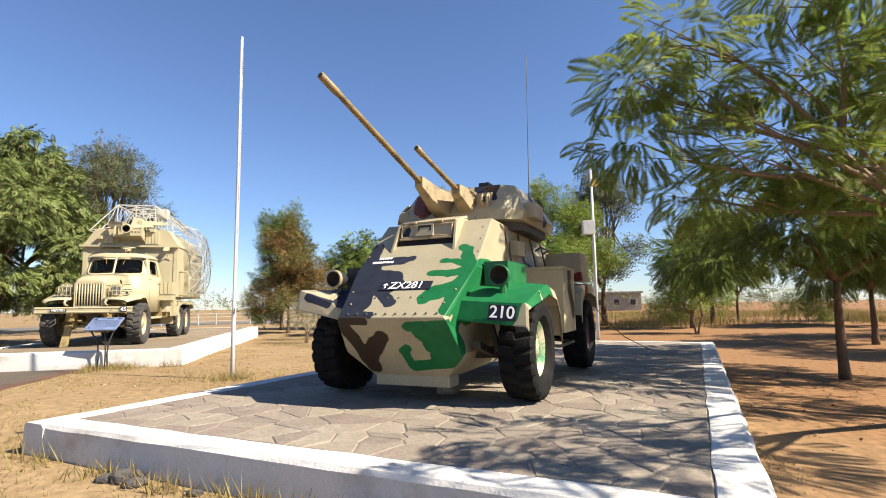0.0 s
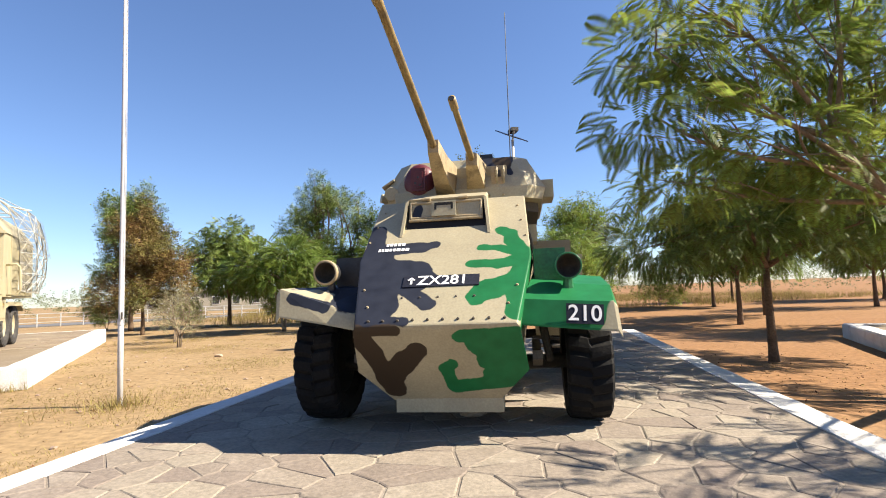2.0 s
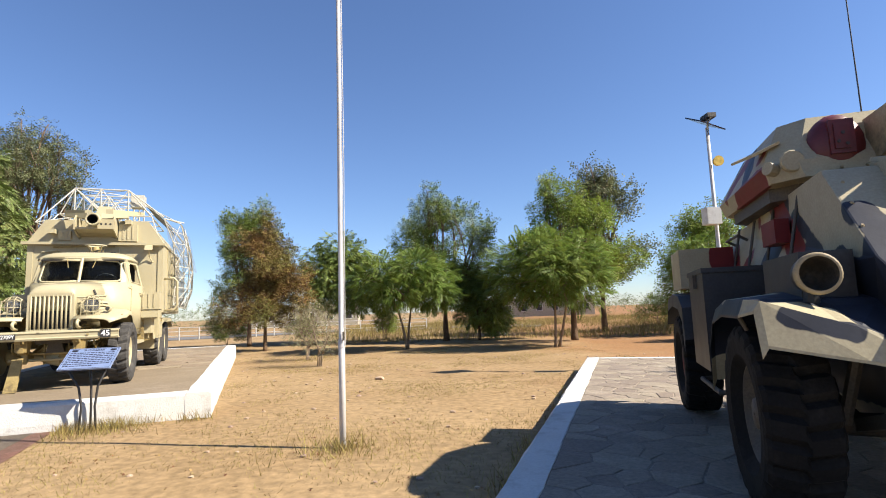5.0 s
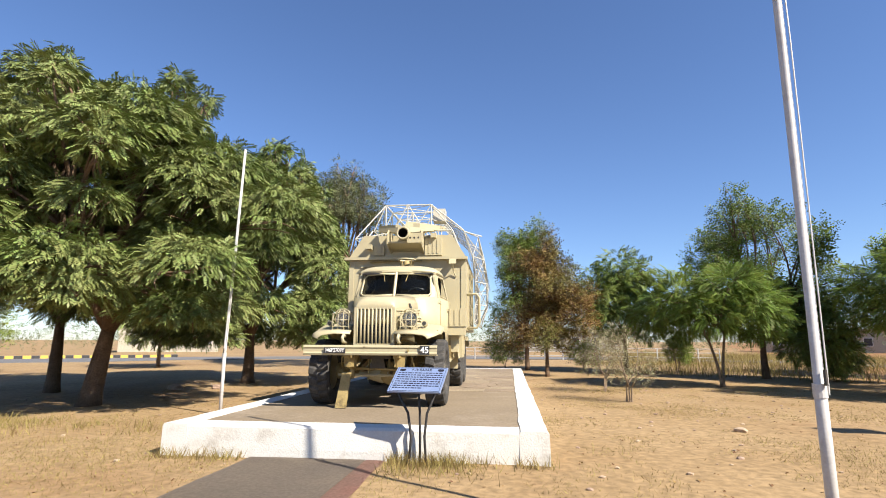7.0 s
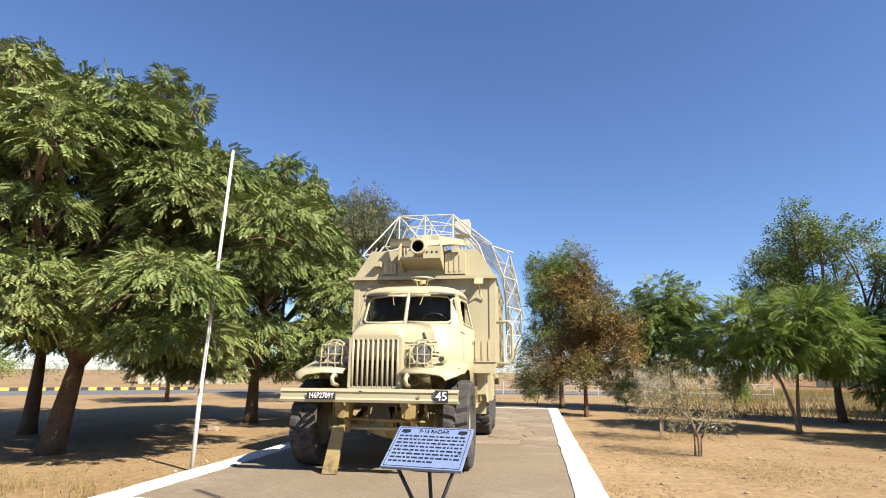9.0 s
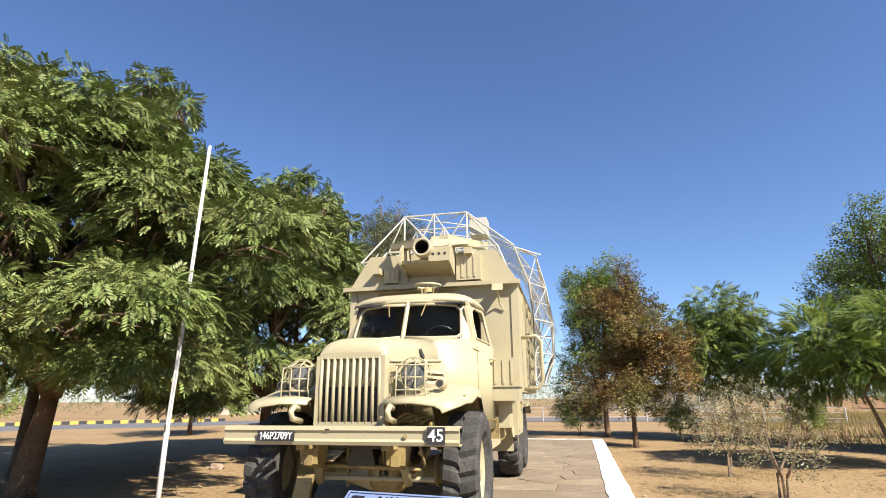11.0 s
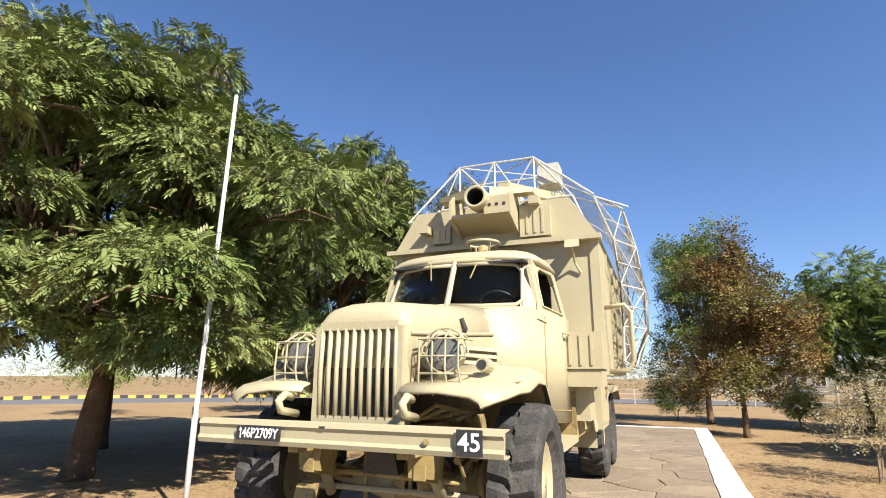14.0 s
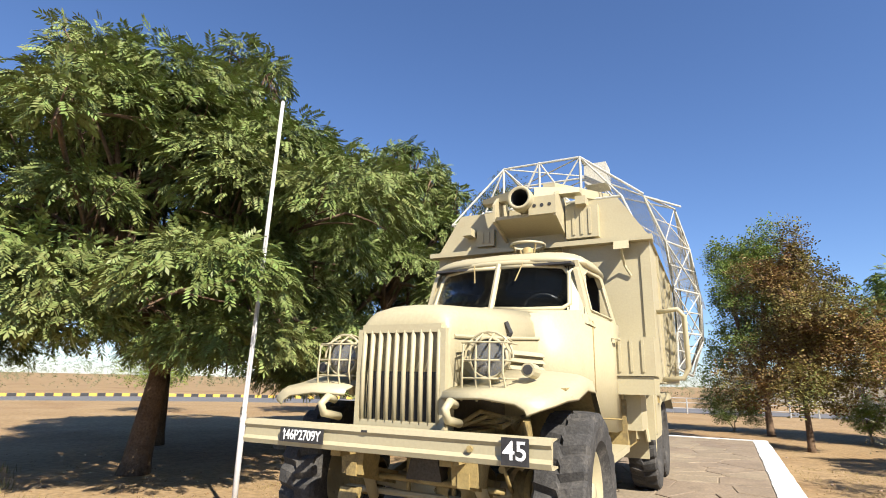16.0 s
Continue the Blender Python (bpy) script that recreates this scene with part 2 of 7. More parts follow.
M_ASPHALT = mat("asphalt", (0.10, 0.10, 0.105), (0.13, 0.125, 0.12), rough=0.9, scale=0.5, fine=10, bump=0.2)
M_YELLOW = mat("kerb_yellow", (0.60, 0.40, 0.06), (0.5, 0.34, 0.07), rough=0.8, scale=2, fine=20, bump=0.1)
M_WALL = mat("pale_plaster", (0.360, 0.326, 0.244), (0.320, 0.291, 0.233), rough=0.9, scale=0.6, fine=10, bump=0.1)
M_BARK = mat("grey_brown_bark", (0.17, 0.115, 0.075), (0.10, 0.068, 0.045), rough=0.95, scale=5, fine=28, bump=0.9, grain=0.25, spec=0.1, dist=0.02)
M_PALEBARK = mat("smooth_pale_bark", (0.27, 0.21, 0.15), (0.18, 0.13, 0.09), rough=0.9, scale=5, fine=28, bump=0.6, grain=0.2, spec=0.15)


def foliage(name, a, b, island=0.35, trans=0.2):
    return mat(name, a, b, rough=0.5, scale=0.5, fine=6, bump=0, mix=0.7, grain=0.1, island=island, spec=0.22, trans=trans)


M_LEAF_BIG = foliage("neem_leaf", (0.115, 0.155, 0.04), (0.18, 0.205, 0.07), trans=0.06)
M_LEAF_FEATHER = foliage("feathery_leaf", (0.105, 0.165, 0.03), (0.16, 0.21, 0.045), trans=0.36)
# feathery leaf in a shaded and a sunlit copy, the light put into the colour
M_LEAF_SHADED = foliage("shaded_feathery_leaf", (0.085, 0.13, 0.028), (0.14, 0.175, 0.04), trans=0.35)
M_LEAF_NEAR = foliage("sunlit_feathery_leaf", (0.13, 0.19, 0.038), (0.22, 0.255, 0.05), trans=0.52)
M_LEAF_GREY = foliage("grey_green_leaf", (0.11, 0.13, 0.06), (0.16, 0.17, 0.08))
M_LEAF_BROWN = foliage("browning_leaf", (0.24, 0.135, 0.05), (0.125, 0.14, 0.04), island=0.45)
M_LEAF_BRIGHT = foliage("bright_leaf", (0.22, 0.27, 0.05), (0.15, 0.21, 0.04), trans=0.28)
M_LEAF_ROUND = foliage("round_tree_leaf", (0.11, 0.16, 0.035), (0.17, 0.21, 0.05))
M_LEAF_DRY = foliage("dry_shrub_leaf", (0.25, 0.22, 0.13), (0.18, 0.18, 0.09))
M_FAR = foliage("far_woodland", (0.10, 0.13, 0.055), (0.14, 0.15, 0.07))


def glass(name, tint, ior=1.45):
    m = bpy.data.materials.new(name)
    m.use_nodes = True
    b = m.node_tree.nodes["Principled BSDF"]
    b.inputs["Base Color"].default_value = socket(tint)
    b.inputs["Roughness"].default_value = 0.06
    b.inputs["Transmission Weight"].default_value = 0.85
    b.inputs["IOR"].default_value = ior
    return m


M_GLASS = glass("windscreen_glass", (0.02, 0.024, 0.028), 1.25)
M_LENS = glass("lamp_glass", (0.85, 0.85, 0.8))
# reflector colour darkened for the shade inside an empty lamp
M_REFLECTOR = mat("shade_dark_reflector", (0.11, 0.10, 0.085), (0.06, 0.055, 0.045), rough=0.5, metal=0.3, scale=9, fine=40, bump=0.05)

# ---- mesh helpers ----
def link(name, me, material, parent=None, label="", smooth=False):
    me.materials.append(material)
    if smooth:
        for p in me.polygons:
            p.use_smooth = True
    ob = new(name, me)
    if parent:
        ob.parent = parent
    if label:
        ob["label"] = label
    return ob


def part(name, bm, material, parent=None, label="", smooth=False, bevel=0.0):
    """Links a bmesh as one mesh object under a thing or a part."""
    if bevel:
        es = [e for e in bm.edges if len(e.link_faces) == 2 and e.calc_face_angle(0) > 0.5]
        bmesh.ops.bevel(bm, geom=es, offset=bevel, segments=2, affect="EDGES", profile=0.6, clamp_overlap=True)
    bmesh.ops.recalc_face_normals(bm, faces=bm.faces)
    me = bpy.data.meshes.new(name)
    bm.to_mesh(me)
    bm.free()
    return link(name, me, material, parent, label, smooth)


def thing(name, m, label, category, group="", kind=""):
    ob = new(name)
    ob.matrix_world = m
    return tagged(ob, label, category, group, kind)


def box(x0, x1, y0, y1, z0, z1, bm=None):
    bm = bm or bmesh.new()
    v = [bm.verts.new((x, y, z)) for z in (z0, z1) for y in (y0, y1) for x in (x0, x1)]
    for f in ((0, 1, 3, 2), (4, 6, 7, 5), (0, 4, 5, 1), (1, 5, 7, 3), (3, 7, 6, 2), (2, 6, 4, 0)):
        bm.faces.new([v[i] for i in f])
    return bm


def loft(rings, bm=None, caps=True, closed=True):
    """A skin over rings of equally many points."""
    bm = bm or bmesh.new()
    rows = [[bm.verts.new(p) for p in r] for r in rings]
    k = len(rows[0])
    for a, b in zip(rows, rows[1:]):
        for i in range(k if closed else k - 1):
            j = (i + 1) % k
            bm.faces.new((a[i], a[j], b[j], b[i]))
    if caps and closed:
        bm.faces.new(rows[0][::-1]); bm.faces.new(rows[-1])
    return bm


def pipe(points, r, n=8, bm=None, caps=True):
    """A round bar along points; r is one radius or one for each point."""
    bm = bm or bmesh.new()
    pts = [Vector(p) for p in points]
    rs = r if isinstance(r, (list, tuple)) else [r] * len(pts)
    u = None
    rings = []
    for i, p in enumerate(pts):
        d = (pts[min(i + 1, len(pts) - 1)] - pts[max(i - 1, 0)]).normalized()
        if u is None:
            u = d.orthogonal().normalized()
        u = (u - d * u.dot(d)).normalized()
        w = d.cross(u)
        rings.append([p + rs[i] * (math.cos(a) * u + math.sin(a) * w) for a in (2 * math.pi * k / n for k in range(n))])
    return loft(rings, bm, caps)


def lathe(profile, n=24, axis="x", centre=(0, 0, 0), bm=None, caps=False):
    """A profile of (along, radius) turned round an axis."""
    bm = bm or bmesh.new()
    cx = Vector(centre)
    rings = []
    for a, r in profile:
        ring = []
        for k in range(n):
            c, s = r * math.cos(2 * math.pi * k / n), r * math.sin(2 * math.pi * k / n)
            ring.append(cx + Vector({"x": (a, c, s), "y": (c, a, s), "z": (c, s, a)}[axis]))
        rings.append(ring)
    return loft(rings, bm, caps)


def plate(poly, thick, bm=None):
    """A flat polygon with thickness along its normal."""
    bm = bm or bmesh.new()
    p = [Vector(q) for q in poly]
    nrm = sum(((p[i] - p[0]).cross(p[i + 1] - p[0]) for i in range(1, len(p) - 1)), Vector()).normalized()
    return loft([p, [q - nrm * thick for q in p]], bm)


def text_mesh(words, height):
    cu = bpy.data.curves.new("words", "FONT")
    cu.body, cu.size, cu.align_x, cu.align_y, cu.extrude = words, height, "CENTER", "CENTER", 0.0015
    cu.offset = 0.012 * height
    ob = bpy.data.objects.new("words", cu)
    scene.collection.objects.link(ob)
    me = bpy.data.meshes.new_from_object(ob.evaluated_get(bpy.context.evaluated_depsgraph_get()))
    bpy.data.objects.remove(ob)
    me.materials.clear()
    return me


def words(name, body, height, m, parent, material, stretch=1.0):
    ob = link(name, text_mesh(body, height), material, parent)
    ob.matrix_local = m @ Matrix.Diagonal((stretch, 1, 1, 1))
    return ob


def smoothstep(a, b, x):
    x = min(max((x - a) / (b - a), 0), 1)
    return x * x * (3 - 2 * x)


def ground_z(x, y):
    """The lie of the land."""
    d = math.hypot(x + 2, y - 7)
    z = -0.03 - 0.15 * smoothstep(4, 20, d)
    z -= 0.10 * smoothstep(3, 8, x) * (1 - smoothstep(12, 20, x))
    return z + 0.05 * smoothstep(8, 30, d) * (noise.noise(Vector((x * 0.12, y * 0.12, 3.0)))) + 0.012 * noise.noise(Vector((x * 0.9, y * 0.9, 7.0)))

# ---- the ground ----
def axis_steps(lo, hi, near_lo, near_hi, fine):
    out = list(np.arange(near_lo, near_hi + 1e-6, fine))
    s, v = fine, near_hi
    while v < hi:
        s *= 1.3; v += s; out.append(min(v, hi))
    s, v = fine, near_lo
    while v > lo:
        s *= 1.3; v -= s; out.insert(0, max(v, lo))
    return out


gx, gy = axis_steps(-3000, 3000, -22, 16, 0.4), axis_steps(-3000, 3000, -6, 34, 0.4)
verts = [(x, y, ground_z(x, y)) for y in gy for x in gx]
w = len(gx)
faces = [(j * w + i, j * w + i + 1, (j + 1) * w + i + 1, (j + 1) * w + i) for j in range(len(gy) - 1) for i in range(w - 1)]
me = bpy.data.meshes.new("ground"); me.from_pydata(verts, [], faces)
tagged(link("ground", me, M_SAND, smooth=True), "sandy ochre earth with dry grass and leaf litter", "ground", kind="structure")

# ---- plinths ----
def clip_cell(poly, mid, nrm):
    out = []
    for i, p in enumerate(poly):
        q = poly[(i + 1) % len(poly)]
        a, b = (p - mid).dot(nrm), (q - mid).dot(nrm)
        if a <= 0:
            out.append(p)
        if a * b < 0:
            out.append(p + (q - p) * (a / (a - b)))
    return out


def crazy_paving(parent, x0, x1, y0, y1, z, step, material, rnd, gap=0.007, rise=0.008, drop=0.0, far=None):
    """Irregular flat stones fitted together, each one a piece; those past far are joined."""
    rest = bmesh.new()
    seeds = []
    nx, ny = max(1, round((x1 - x0) / step)), max(1, round((y1 - y0) / step))
    for j in range(ny):
        for i in range(nx):
            if rnd.random() < drop:
                continue
            seeds.append(Vector((x0 + (i + 0.5 + rnd.uniform(-0.5, 0.5)) * (x1 - x0) / nx, y0 + (j + 0.5 + rnd.uniform(-0.5, 0.5)) * (y1 - y0) / ny)))
    for s in seeds:
        poly = [Vector(p) for p in ((x0, y0), (x1, y0), (x1, y1), (x0, y1))]
        for o in seeds:
            d = o - s
            if o is not s and d.length < 3 * step:
                poly = clip_cell(poly, s + d * 0.5 - d.normalized() * gap, d.normalized())
        if len(poly) < 3:
            continue
        h = z + rise * rnd.uniform(0.5, 1.2)
        tilt = Vector((rnd.uniform(-0.012, 0.012), rnd.uniform(-0.012, 0.012)))
        c = sum(poly, Vector((0, 0))) / len(poly)
        low = [(p.x, p.y, z - 0.01) for p in poly]
        mid = [(p.x, p.y, h - 0.005 + tilt.dot(p - c)) for p in poly]
        top = [(*(p + (c - p).normalized() * 0.012), h + tilt.dot(p - c)) for p in poly]
        if far is None or s.y < far:
            part("paving_stone", loft([low, mid, top]), material, parent)
        else:
            loft([low, mid, top], rest)
    if far is not None:
        part("far_paving", rest, material, parent)["kind"] = "stuff"


def ragged_beam(x0, x1, y0, y1, z0, z1, rnd, step=0.30, wob=0.009):
    """A masonry edge with a worn, wavering outline, long in y."""
    n = max(2, int((y1 - y0) / step))
    rings = []
    for i in range(n + 1):
        y = y0 + (y1 - y0) * i / n
        j = lambda k=1.0: rnd.uniform(-wob, wob) * k
        rings.append([(x0 + j(), y, z0), (x0 + j(), y, z0 + 0.6 * (z1 - z0)), (x0 + 0.01 + j(), y, z1 - 0.03 + j(0.4)), (x0 + 0.04 + j(), y, z1 + j(0.2)),
                      (x1 - 0.01 + j(1.5), y, z1 + j(0.2)), (x1 + j(), y, z1 - 0.03), (x1, y, z0)])
    return loft(rings)


def beam_y(name, x0, x1, y0, y1, z0, z1, material, parent, rnd, flip=False, along_x=False):
    bm = ragged_beam(x0, x1, y0, y1, z0, z1, rnd)
    if flip:
        bmesh.ops.transform(bm, matrix=Matrix.Translation((x0 + x1, 0, 0)) @ Matrix.Diagonal((-1, 1, 1, 1)), verts=bm.verts)
    return part(name, bm, material, parent, smooth=False)


def plinth(name, m, wide, long, top, bottom, edge, label, fill, rnd):
    """A low masonry platform: a filled bed inside four whitewashed edges."""
    p = thing(name, m, label, "plinth")
    part("bed", box(edge - 0.05, wide - edge + 0.05, edge - 0.05, long - edge + 0.05, bottom, top - 0.012), fill, p)
    for nm, flip, x0 in (("left_edge", False, 0), ("right_edge", True, wide - edge)):
        beam_y("whitewashed_edge", x0, x0 + edge, 0, long, bottom, top, M_WHITE, p, rnd, flip)
    for y0, turn in ((0, 1), (long - edge, -1)):
        bm = ragged_beam(0, edge - 0.003, edge - 0.002, wide - edge + 0.002, bottom, top - 0.003, rnd)
        if turn == 1:
            mm = Matrix(((0, 1, 0, 0), (1, 0, 0, y0), (0, 0, 1, 0), (0, 0, 0, 1)))
        else:
            mm = Matrix(((0, 1, 0, 0), (-1, 0, 0, y0 + edge), (0, 0, 1, 0), (0, 0, 0, 1)))
        bmesh.ops.transform(bm, matrix=mm, verts=bm.verts)
        part("whitewashed_edge", bm, M_WHITE, p)
    return p


SLAB_A = pose(-1.69, 2.525, 0, 0, 0, -20.2)
SLAB_B = pose(-9.32, 8.13, 0, 0, 0, 18.3)
plinth_a = plinth("display_plinth", SLAB_A, 5.91, 12.1, 0.25, -0.35, 0.30, "low whitewashed masonry plinth with crazy stone paving under the armoured car", M_MORTAR, random.Random(5))
plinth_b = plinth("display_plinth", SLAB_B, 5.0, 15.2, 0.36, -0.35, 0.36, "whitewashed masonry plinth with earthy concrete top under the radar truck", M_CONCRETE, random.Random(6))
plinth_c = plinth("display_plinth", pose(9.6, 5.56, 0, 0, 0, -35.6), 4.6, 7.5, 0.12, -0.5, 0.36, "empty low whitewashed plinth standing among the trees", M_CONCRETE, random.Random(7))

# ---- wheels ----
def wheel(name, parent, x, y, r, wide, rim_mat, side, lugs=18, rim_r=0.55, rubber=None, flat=0.0):
    """A tyre with tread lugs, a dished rim with nuts, and a hub. side +1: the dish faces +x."""
    h = wide / 2
    wh = new(name); wh.parent = parent; wh.location = (x, y, r - flat)
    ri = r * rim_r
    prof = [(-0.62, ri, 0), (-0.95, ri + 0.25 * (r - ri), 0), (-1.0, r * 0.84, 0), (-0.97, r * 0.93, 1), (-0.86, r * 0.985, 1), (-0.45, r, 1), (-0.06, r, 1), (0.06, r, -1), (0.45, r, -1), (0.86, r * 0.985, -1), (0.97, r * 0.93, -1), (1.0, r * 0.84, 0), (0.95, ri + 0.25 * (r - ri), 0), (0.62, ri, 0)]
    seg = lugs * 4
    rings = []
    for a, q, sd in prof:
        ring = []
        for k in range(seg):
            gap = (k + (2 if sd > 0 else 0)) % 4 == 0
            rr = q * 0.94 if sd and gap else q
            th = 2 * math.pi * (k + sd * a * 0.9) / seg
            ring.append((a * h, rr * math.cos(th), rr * math.sin(th)))
        rings.append(ring)
    tyre = part("tyre", loft(rings, caps=False), rubber or M_RUBBER, wh, "worn black rubber tyre with block tread")
    d = side
    prof = [(-h * 0.6, ri * 1.02), (h * 0.5, ri * 1.03), (h * 0.62, ri * 1.05), (h * 0.62, ri * 0.97), (h * 0.3, ri * 0.9), (h * 0.16, ri * 0.62), (h * 0.3, ri * 0.5), (h * 0.42, ri * 0.36), (h * 0.62, ri * 0.3), (h * 0.66, 0.01)]
    rim = part("rim", lathe([(a * d, q) for a, q in prof], 28), rim_mat, wh, smooth=True)
    bm = pipe([(d * h * 0.15, 0, 0), (d * h * 0.38, 0, 0)], 0.016, 6)
    nut = bpy.data.meshes.new("wheel_nut"); bm.to_mesh(nut); bm.free(); nut.materials.append(rim_mat)
    for k in range(8):
        o = new("wheel_nut", nut); o.parent = wh
        o.location = (0, ri * 0.56 * math.cos(math.pi * k / 4), ri * 0.56 * math.sin(math.pi * k / 4))
    return wh

# ---- armoured car ----
def glacis(u, t):
    return (u, -0.795 + 1.195 * t, 0.875 + 1.105 * t)


CREAM, NAVYBLACK, GREEN, BROWN, MAROON = (0.37, 0.325, 0.215), (0.010, 0.012, 0.019), (0.006, 0.085, 0.024), (0.044, 0.029, 0.017), (0.12, 0.014, 0.016)
def chin(x, z):
    """A point on the plate under the nose."""
    return (x, -0.80 + (0.86 - z) * 0.764, z)


black_strokes = [((-0.80, -0.05, 1.16), (-1.26, 0.02, 1.16), 0.25), ((-0.72, 0.7, 1.22), (-1.36, 0.8, 1.1), 0.36), ((-1.3, 0.9, 1.0), (-1.3, 0.25, 1.05), 0.13), ((-1.3, 2.2, 1.0), (-1.3, 2.4, 0.7), 0.22), ((-0.8, 0.5, 1.5), (-0.74, 1.0, 1.75), 0.10), ((-0.7, 1.9, 2.5), (-0.85, 1.6, 2.25), 0.12),
                 (glacis(-0.64, 0.72), glacis(-0.60, 0.51), 0.085), (glacis(-0.55, 0.55), glacis(-0.20, 0.56), 0.075), (glacis(-0.20, 0.56), glacis(-0.09, 0.58), 0.05), (glacis(-0.72, 0.48), glacis(-0.60, 0.02), 0.10), (glacis(-0.60, 0.48), glacis(-0.55, 0.10), 0.17), (glacis(-0.52, 0.40), glacis(-0.44, 0.12), 0.15), (glacis(-0.42, 0.39), glacis(-0.20, 0.37), 0.12), (glacis(-0.38, 0.26), glacis(-0.18, 0.28), 0.10), (glacis(-0.18, 0.38), glacis(-0.09, 0.31), 0.07), (glacis(-0.24, 0.22), glacis(-0.08, 0.13), 0.065), (glacis(-0.52, 0.10), glacis(-0.44, 0.03), 0.09), (glacis(-0.45, 0.03), glacis(-0.24, 0.02), 0.045),
                 ((-0.72, 0.2, 1.3), (-1.0, 0.0, 1.1), 0.18), ((-0.80, -0.36, 1.0), (-0.92, 0.35, 1.15), 0.15),
                 ((-0.8, 1.6, 1.5), (-0.7, 1.3, 1.9), 0.2), ((-1.25, 1.6, 1.1), (-1.25, 1.2, 0.9), 0.16), ((-1.25, 2.5, 0.75), (-1.25, 2.9, 1.0), 0.15), ((-0.5, 2.4, 2.5), (0.6, 2.3, 2.6), 0.25), ((0.62, 1.2, 2.45), (0.75, 1.3, 2.2), 0.09), ((0.8, 1.5, 1.7), (0.85, 1.9, 1.5), 0.13), ((-0.72, 0.12, 0.85), (-0.7, 3.0, 0.8), 0.3), ((-0.95, -0.5, 1.03), (-1.2, -0.5, 1.10), 0.06), ((0.33, 1.02, 2.5), (0.50, 1.02, 2.47), 0.09), ((0.50, 1.0, 2.42), (0.54, 0.95, 2.30), 0.055), ((-0.30, 0.12, 1.74), (-0.27, 0.15, 1.86), 0.055), ((-0.34, 0.11, 1.72), (-0.22, 0.11, 1.72), 0.05)]
green_strokes = [(glacis(0.48, 0.67), glacis(0.56, 0.64), 0.055), (glacis(0.56, 0.60), glacis(0.66, 0.47), 0.065), (glacis(0.31, 0.535), glacis(0.48, 0.53), 0.04), (glacis(0.48, 0.52), glacis(0.64, 0.47), 0.05), (glacis(0.24, 0.41), glacis(0.46, 0.40), 0.05), (glacis(0.46, 0.40), glacis(0.67, 0.43), 0.06), (glacis(0.29, 0.16), glacis(0.36, 0.23), 0.08), (glacis(0.34, 0.20), glacis(0.58, 0.27), 0.10), (glacis(0.66, 0.46), glacis(0.59, 0.07), 0.085), (glacis(0.55, 0.22), glacis(0.57, 0.13), 0.05),
                 (chin(0.19, 0.78), chin(0.60, 0.79), 0.065), (chin(0.32, 0.71), chin(0.60, 0.70), 0.11), (chin(0.42, 0.60), chin(0.60, 0.52), 0.14), (chin(0.40, 0.46), chin(0.56, 0.44), 0.09), (chin(0.09, 0.37), chin(0.52, 0.42), 0.065), (chin(0.09, 0.37), chin(0.04, 0.53), 0.055), (chin(0.04, 0.53), chin(0.09, 0.56), 0.045), ((0.62, -0.6, 0.8), (0.64, -0.45, 0.6), 0.08),
                 ((0.75, -0.3, 1.05), (1.1, -0.25, 1.0), 0.3), ((0.8, 0.3, 1.15), (1.2, 0.2, 1.1), 0.3), ((1.08, -0.5, 0.90), (0.7, -0.52, 0.92), 0.16), ((0.7, -0.1, 1.35), (0.85, 0.6, 1.4), 0.12)]
brown_strokes = [(chin(-0.60, 0.84), chin(-0.30, 0.83), 0.045), (chin(-0.55, 0.76), chin(-0.45, 0.52), 0.085), (chin(-0.45, 0.52), chin(-0.40, 0.36), 0.095), (chin(-0.42, 0.44), chin(-0.26, 0.60), 0.10), (chin(-0.26, 0.60), chin(-0.16, 0.68), 0.08),
                 ((-0.1, 1.1, 2.3), (-0.1, 1.0, 2.3), 0.02), ((0.45, 1.0, 2.5), (0.55, 1.05, 2.3), 0.09), ((0.8, 1.9, 2.4), (0.85, 2.1, 2.2), 0.14), ((0.9, 2.9, 1.2), (0.9, 3.1, 1.5), 0.2), ((1.3, 1.8, 1.2), (1.3, 2.0, 0.9), 0.12)]
red_strokes = [((-0.8, 0.9, 1.5), (-0.75, 1.3, 1.8), 0.16), ((-0.85, 1.1, 2.1), (-0.8, 1.9, 2.08), 0.10), ((-0.85, 2.6, 1.5), (-0.8, 2.9, 1.8), 0.15), ((-0.72, 1.6, 2.05), (-0.8, 1.3, 1.65), 0.13), ((-0.72, 1.25, 2.3), (-0.7, 1.5, 2.2), 0.09), ((-0.8, 2.0, 1.9), (-0.85, 2.3, 1.5), 0.15), ((-0.7, 2.0, 2.45), (-0.75, 2.3, 2.2), 0.12), ((1.25, 2.75, 1.3), (1.25, 2.75, 0.8), 0.16), ((1.2, 3.2, 1.0), (1.0, 3.4, 0.8), 0.16)]
M_CAMO = camo("hand_painted_camouflage", CREAM, [(NAVYBLACK, (0.032, 0.036, 0.050), black_strokes), (BROWN, (0.037, 0.026, 0.016), brown_strokes), (MAROON, (0.17, 0.022, 0.022), red_strokes), (GREEN, (0.012, 0.165, 0.055), green_strokes)])
M_SHROUD = mat("grimy_tan_paint", (0.36, 0.29, 0.17), (0.27, 0.21, 0.12), rough=0.6, scale=5, fine=50, bump=0.2, grain=0.15, stain=(0.06, 0.045, 0.03), stain_scale=4, stain_amount=0.65)
# near-black colour standing in for the shade inside the visor openings
M_UNLIT = mat("unlit_interior", (0.004, 0.004, 0.004), (0.009, 0.008, 0.008), rough=0.9, scale=6, fine=50, bump=0.1)
